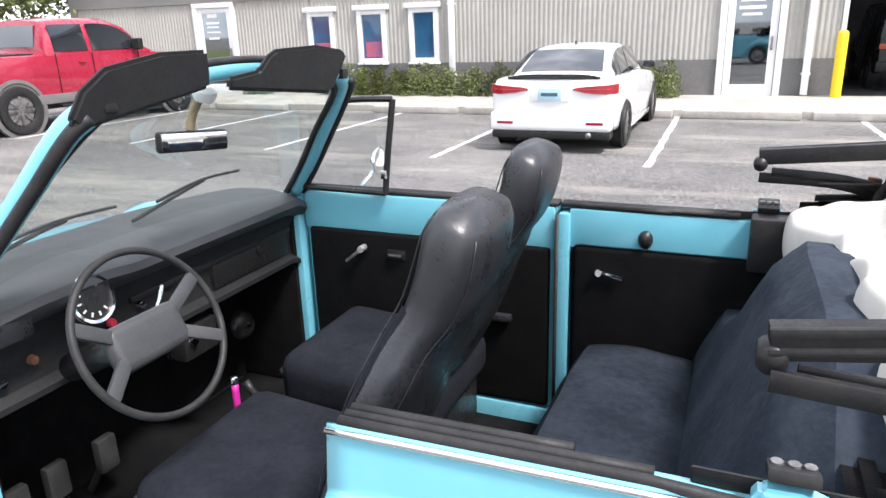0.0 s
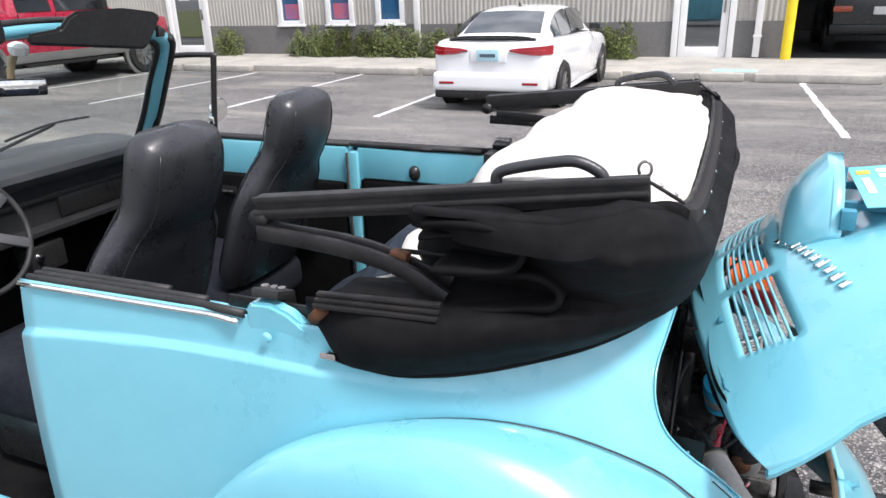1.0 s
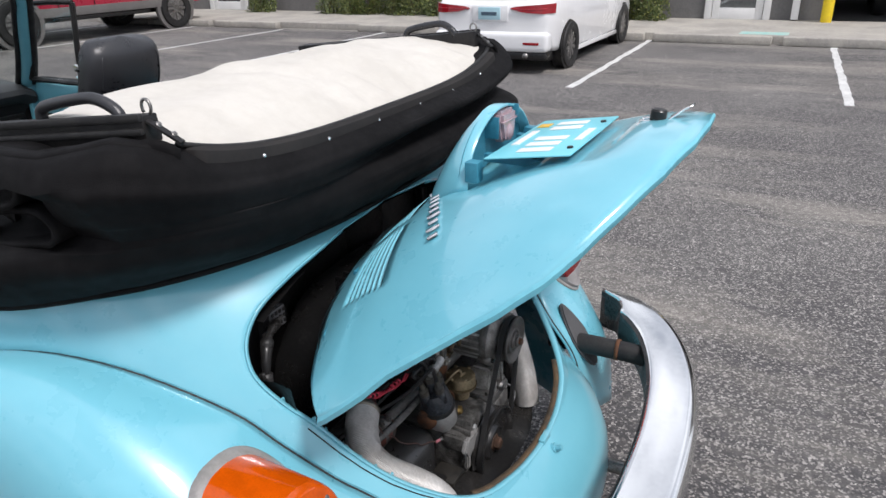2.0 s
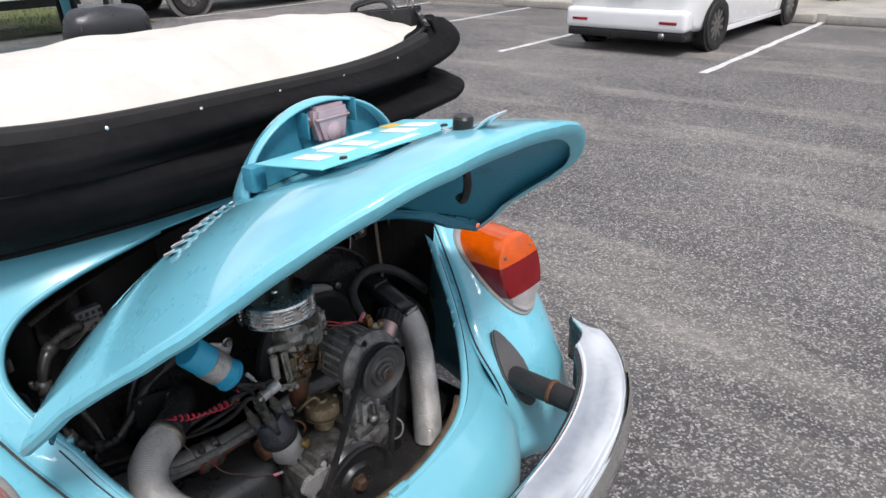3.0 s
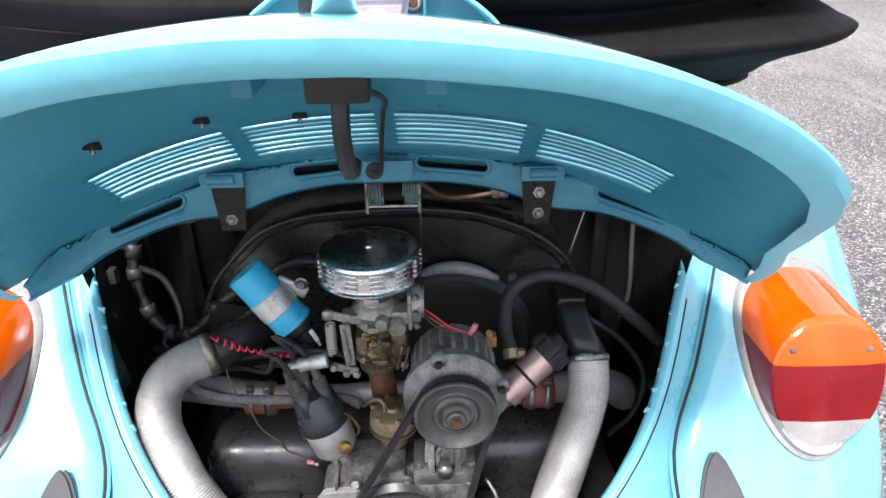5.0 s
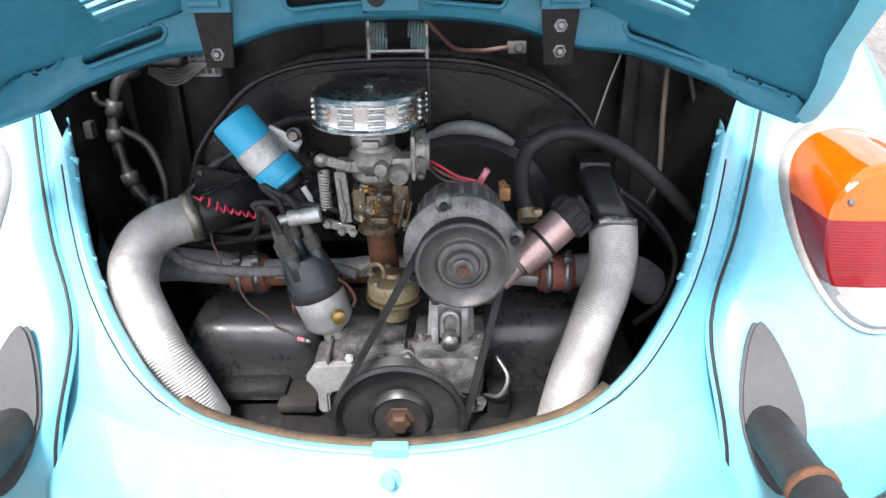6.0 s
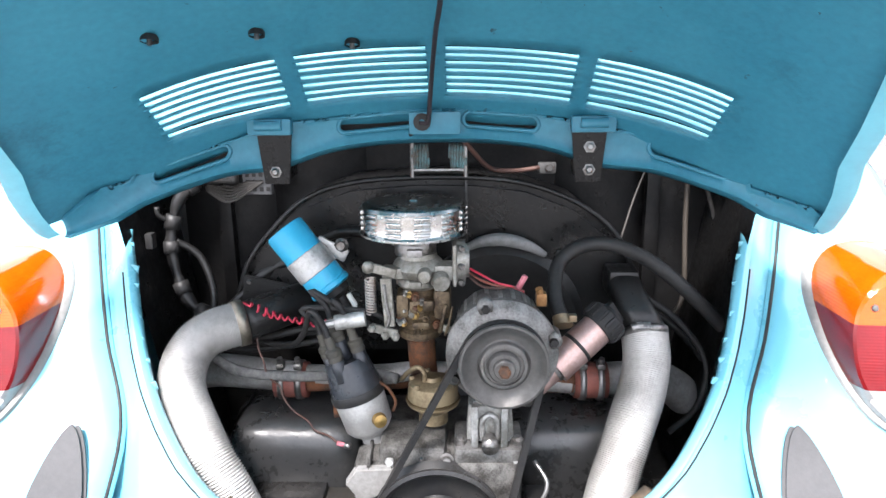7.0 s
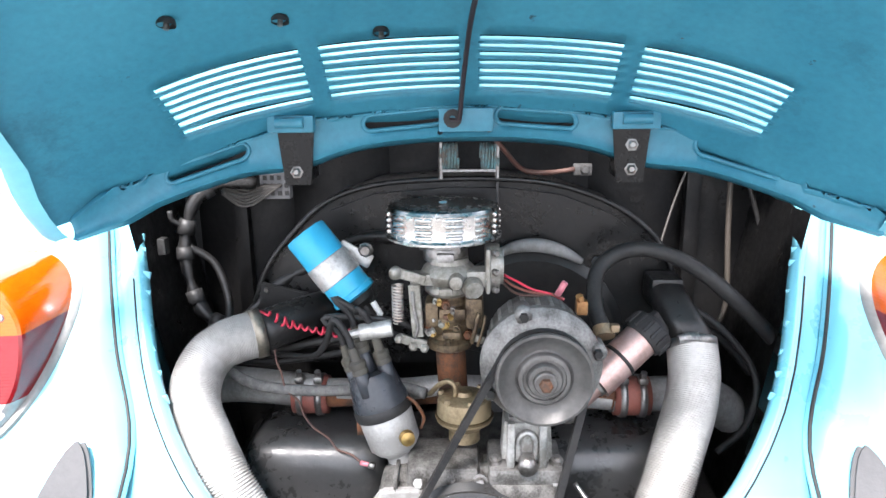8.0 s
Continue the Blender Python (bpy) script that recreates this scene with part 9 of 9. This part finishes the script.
def pickup(cx, y0):
    """Tail at y0, nose at y0 + 5.8."""
    c = thing("pickup_truck", "red crew-cab pickup truck parked nose to the building", "pickup truck", (cx, y0 + 2.9, 0))
    w = 0.98
    ys = [(0.0, w - 0.05, 0.55, 1.22), (0.06, w, 0.50, 1.26), (1.75, w, 0.48, 1.27), (1.8, w, 0.46, 1.30), (3.9, w, 0.46, 1.27), (4.2, w, 0.48, 1.25), (5.2, w - 0.02, 0.50, 1.18), (5.65, w - 0.08, 0.52, 1.10), (5.78, w - 0.2, 0.56, 1.0)]
    st = [[Vector((cx + x, y0 + yy, z)) for x, yy, z in section(y, hw, a, b, 0.03, 0.03, 7, 0.05)] for y, hw, a, b in ys]
    part("body", loft(st), AUTORED, c, sharp=45)
    part("bed_cavity", box(cx - 0.80, cx + 0.80, y0 + 0.08, y0 + 1.72, 1.27, 1.315, 0.02), BLACK, c, "black truck bed cover")

    def csec(y, b, top, a=1.26):
        half = [(0.95, y, a), (0.90, y, a + (b - a) * 0.5), (0.80, y, a + (b - a) * 0.9), (0.70, y, b), (0, y, b + 0.03)]
        return [Vector((cx + x, y0 + yy, z)) for x, yy, z in half + [(-x, yy, z) for x, yy, z in reversed(half[:-1])]]
    cab = [csec(1.85, 1.45, 0), csec(1.95, 1.85, 0), csec(2.5, 1.90, 0), csec(3.3, 1.89, 0), csec(3.75, 1.75, 0), csec(4.25, 1.32, 0)]
    part("cab", loft(cab), AUTORED, c, sharp=50)
    bmw = grid(lambda i, j: Vector((cx - 0.68 + 1.36 * i / 4, y0 + 1.86 + 0.07 * j / 2 - 0.012, 1.42 + 0.36 * j / 2)), 4, 2)
    part("rear_window", solid_bm(bmw, 0.012), DGLASS, c)
    for sd in (-1, 1):
        for ya, yb in ((2.02, 2.72), (2.82, 3.80)):
            def sw(i, j):
                y = ya + (yb - ya) * i / 4
                zt = interp([(2.0, 1.78), (3.2, 1.80), (3.5, 1.74), (3.85, 1.52)], y)
                z = 1.33 + (zt - 1.33) * j / 3
                return Vector((cx + sd * (0.953 - 0.14 * ((z - 1.26) / 0.62) ** 1.3), y0 + y, z))
            part("side_window", solid_bm(grid(sw, 4, 3), 0.012), DGLASS, c)
        part("door_mirror", box(cx + sd * 1.08 - 0.10, cx + sd * 1.08 + 0.10, y0 + 3.72, y0 + 3.84, 1.30, 1.52, 0.03, 3), BLACK, c)
        part("cladding", box(cx + sd * 0.95, cx + sd * 0.995, y0 + 0.1, y0 + 5.3, 0.46, 0.62, 0.012), GREYTRIM, c)
        part("running_board", box(cx + sd * 0.93, cx + sd * 1.06, y0 + 1.9, y0 + 4.0, 0.38, 0.44, 0.012), BLACK, c)
        part("tail_lamp", box(cx + sd * 0.93, cx + sd * 0.985, y0 - 0.02, y0 + 0.10, 0.85, 1.22, 0.015), REDLAMP, c)
        part("fender_vent", box(cx + sd * 0.98, cx + sd * 0.995, y0 + 4.05, y0 + 4.18, 0.95, 1.15, 0.01), CHROME, c)
        for yy in (2.0, 2.77, 3.86):
            part("door_seam", box(cx + sd * 0.97, cx + sd * 0.985, y0 + yy, y0 + yy + 0.01, 0.55, 1.30), BLACK, c)
        for yy in (2.60, 3.68):
            part("door_handle", box(cx + sd * 0.97, cx + sd * 1.0, y0 + yy - 0.14, y0 + yy, 1.12, 1.15, 0.01), AUTORED, c)
        for wy in (1.15, 4.75):
            part("arch_flare", lathe([(0.50, -0.05), (0.50, 0.015), (0.44, 0.02), (0.43, 0.0), (0, 0.0)], (cx + sd * 0.975, y0 + wy, 0.42), (sd, 0, 0), 36), GREYTRIM, c)
            wheel(c, cx + sd * 0.90, y0 + wy, 0.405, 0.27, (sd, 0, 0), 8, STEEL)
    part("rear_bumper", box(cx - 0.95, cx + 0.95, y0 - 0.14, y0 + 0.05, 0.50, 0.70, 0.03), CHROME, c)
    part("tailgate", box(cx - 0.80, cx + 0.80, y0 - 0.012, y0 + 0.02, 0.74, 1.20, 0.01), AUTORED, c)
    part("underbody", box(cx - 0.7, cx + 0.7, y0 + 0.3, y0 + 5.4, 0.35, 0.52), BLACK, c)
    return c


pickup(-12.42, 5.55)


def shop_van(cx, y0):
    c = thing("dark_utility_vehicle", "black utility vehicle standing in the garage", "vehicle", (cx, y0 + 2, 0))
    ys = [(0.0, 0.86, 0.45, 1.60), (0.1, 0.92, 0.40, 1.70), (2.5, 0.93, 0.38, 1.74), (3.0, 0.93, 0.38, 1.2), (4.2, 0.90, 0.42, 1.05)]
    part("body", loft([[Vector((cx + x, y0 + yy, z)) for x, yy, z in section(y, w, a, b, 0.03, 0.03, 7, 0.12)] for y, w, a, b in ys]), GLOSSBLACK, c, sharp=45)
    part("rear_window", box(cx - 0.68, cx + 0.68, y0 - 0.012, y0 + 0.03, 1.15, 1.55, 0.02), DGLASS, c)
    for sd in (-1, 1):
        part("tail_lamp", box(cx + sd * 0.70 - 0.17, cx + sd * 0.70 + 0.17, y0 - 0.03, y0 + 0.06, 0.86, 0.97, 0.015), lens("orange_red_lamp", (0.5, 0.08, 0.03)), c)
        for wy in (0.8, 3.4):
            wheel(c, cx + sd * 0.82, y0 + wy, 0.37, 0.24, (sd, 0, 0), 6, STEEL)
    part("number_plate", box(cx - 0.155, cx + 0.155, y0 - 0.03, y0 - 0.01, 0.80, 0.95, 0.004), WHITE, c)
    part("bumper", box(cx - 0.9, cx + 0.9, y0 - 0.10, y0 + 0.1, 0.42, 0.62, 0.04), BLACK, c)
    return c


shop_van(2.95, 15.2)


def trailer(cx, yc):
    c = thing("cargo_trailer", "black enclosed cargo trailer with white trim", "trailer", (cx, yc, 0))
    part("box", box(cx - 2.1, cx, yc - 3.2, yc + 3.6, 0.72, 2.7, 0.03), mat("black_trailer_skin", (0.015, 0.016, 0.018), (0.02, 0.02, 0.022), scale=2, rough=0.3, rvar=0.08), c)
    part("lower_trim", box(cx - 2.12, cx + 0.02, yc - 3.22, yc + 3.62, 0.60, 0.73, 0.008), TRIMW, c)
    part("door_frame", box(cx - 0.01, cx + 0.03, yc + 1.2, yc + 2.2, 0.73, 2.5, 0.01), TRIMW, c)
    part("door_panel", box(cx - 0.01, cx + 0.035, yc + 1.28, yc + 2.12, 0.80, 2.4, 0.01), GLOSSBLACK, c)
    fl = [Vector((cx + 0.12, yc - 0.43 + 0.98 * math.cos(a), 0.40 + 0.50 * math.sin(a) ** 0.6)) for a in np.linspace(0.1, math.pi - 0.1, 17)]
    part("wheel_arch", solid_bm(grid(lambda i, j: fl[i] + Vector((-0.26 * j, 0, 0)), 16, 1), 0.012), TRIMW, c)
    for wx, wy in ((cx, yc), (cx, yc - 0.86), (cx - 2.05, yc), (cx - 2.05, yc - 0.86)):
        t = wheel(c, wx, wy, 0.36, 0.21, (1, 0, 0), 8, TRIMW)
        part("rim_dish", lathe([(0.225, 0.085), (0.20, 0.105), (0.10, 0.095), (0.08, 0.115), (0, 0.115)], (wx, wy, 0.36), (1, 0, 0), 28), TRIMW, t, "white steel trailer rim")
        for k in range(8):
            a = math.pi * k / 4
            part("rim_hole", lathe([(0.016, 0), (0.014, 0.003), (0, 0.003)], (wx + 0.103, wy + 0.15 * math.cos(a), 0.36 + 0.15 * math.sin(a)), (1, 0, 0), 8), BLACK, t)
        part("hub_nut", lathe([(0.05, 0), (0.045, 0.03), (0.02, 0.036), (0, 0.036)], (wx + 0.11, wy, 0.36), (1, 0, 0), 12), STEEL, t)
    part("chassis", box(cx - 1.9, cx - 0.2, yc - 3.0, yc + 3.4, 0.45, 0.6), BLACK, c)
    part("jack_leg", box(cx - 1.1, cx - 1.0, yc + 4.2, yc + 4.3, 0.0, 0.6), STEEL, c)
    part("drawbar", box(cx - 1.12, cx - 0.98, yc + 3.4, yc + 4.7, 0.48, 0.58), BLACK, c)
    return c


trailer(-10.6, 0.98)

# ---- grass strip and a tree beyond ----
GRASS = mat("dry_lawn", (0.10, 0.135, 0.035), (0.16, 0.15, 0.06), scale=0.9, rough=0.95, bump=0.02, bscale=40)
tagged(part("grass", grid(lambda i, j: (-60 + 48.9 * i / 40, -40 + 45.8 * j / 40, 0.03 + 0.02 * noise.noise(Vector((i, j, 0)))), 40, 40), GRASS), "patchy green lawn beyond the lot", "grass", kind="stuff")
rnd = random.Random(4)
vs, fs = [], []
for _ in range(9000):
    x, y = rnd.uniform(-16, -11.2), rnd.uniform(-6, 5.7)
    a = rnd.uniform(0, 6.28)
    h, b = rnd.uniform(0.04, 0.11), 0.008
    i = len(vs)
    vs += [(x - b * math.cos(a), y - b * math.sin(a), 0.02), (x + b * math.cos(a), y + b * math.sin(a), 0.02), (x + rnd.uniform(-0.04, 0.04), y + rnd.uniform(-0.04, 0.04), h)]
    fs.append((i, i + 1, i + 2))
gm = bpy.data.meshes.new("grass_blades")
gm.from_pydata(vs, [], fs)
gm.materials.append(LEAF)
tagged(new("grass_blades", gm), "short green grass blades on the lawn", "grass", kind="stuff")


def tree(x, y, h):
    rnd = random.Random(21)
    t = thing("tree", "broad tree with browning green leaves", "tree", (x, y, 0))
    part("trunk", tube([(x, y, -0.1), (x + 0.1, y, h * 0.25), (x - 0.05, y + 0.1, h * 0.45), (x, y, h * 0.7)], lambda u: 0.22 - 0.16 * u, 4, 12), TWIG, t)
    tips = []
    for k in range(10):
        a = k * 0.63
        z = h * (0.28 + 0.05 * k)
        q = Vector((x + math.cos(a) * h * 0.3, y + math.sin(a) * h * 0.3, z + h * 0.2))
        tips.append(q)
        part("limb", tube([(x, y, z), (x + math.cos(a) * h * 0.15, y + math.sin(a) * h * 0.15, z + h * 0.07), tuple(q)], lambda u: 0.09 - 0.07 * u, 3, 7), TWIG, t)
    vv, ff = [], []
    for _ in range(14000):
        c = rnd.choice(tips) + Vector((rnd.gauss(0, 0.55), rnd.gauss(0, 0.55), rnd.gauss(-0.1, 0.5)))
        d = Vector((rnd.gauss(0, 1), rnd.gauss(0, 1), rnd.gauss(0, 1))).normalized()
        s = d.orthogonal().normalized()
        i = len(vv)
        a, b = 0.09, 0.045
        vv += [c - d * a, c + s * b, c + d * a, c - s * b]
        ff.append((i, i + 1, i + 2, i + 3))
    me = bpy.data.meshes.new("crown")
    me.from_pydata([tuple(v) for v in vv], [], ff)
    me.materials.append(LEAF)
    cr = new("crown", me)
    cr.parent = t
    cr.matrix_parent_inverse = t.matrix_basis.inverted()
    tagged(cr, kind="stuff")


tree(-20.5, 12.6, 6.5)
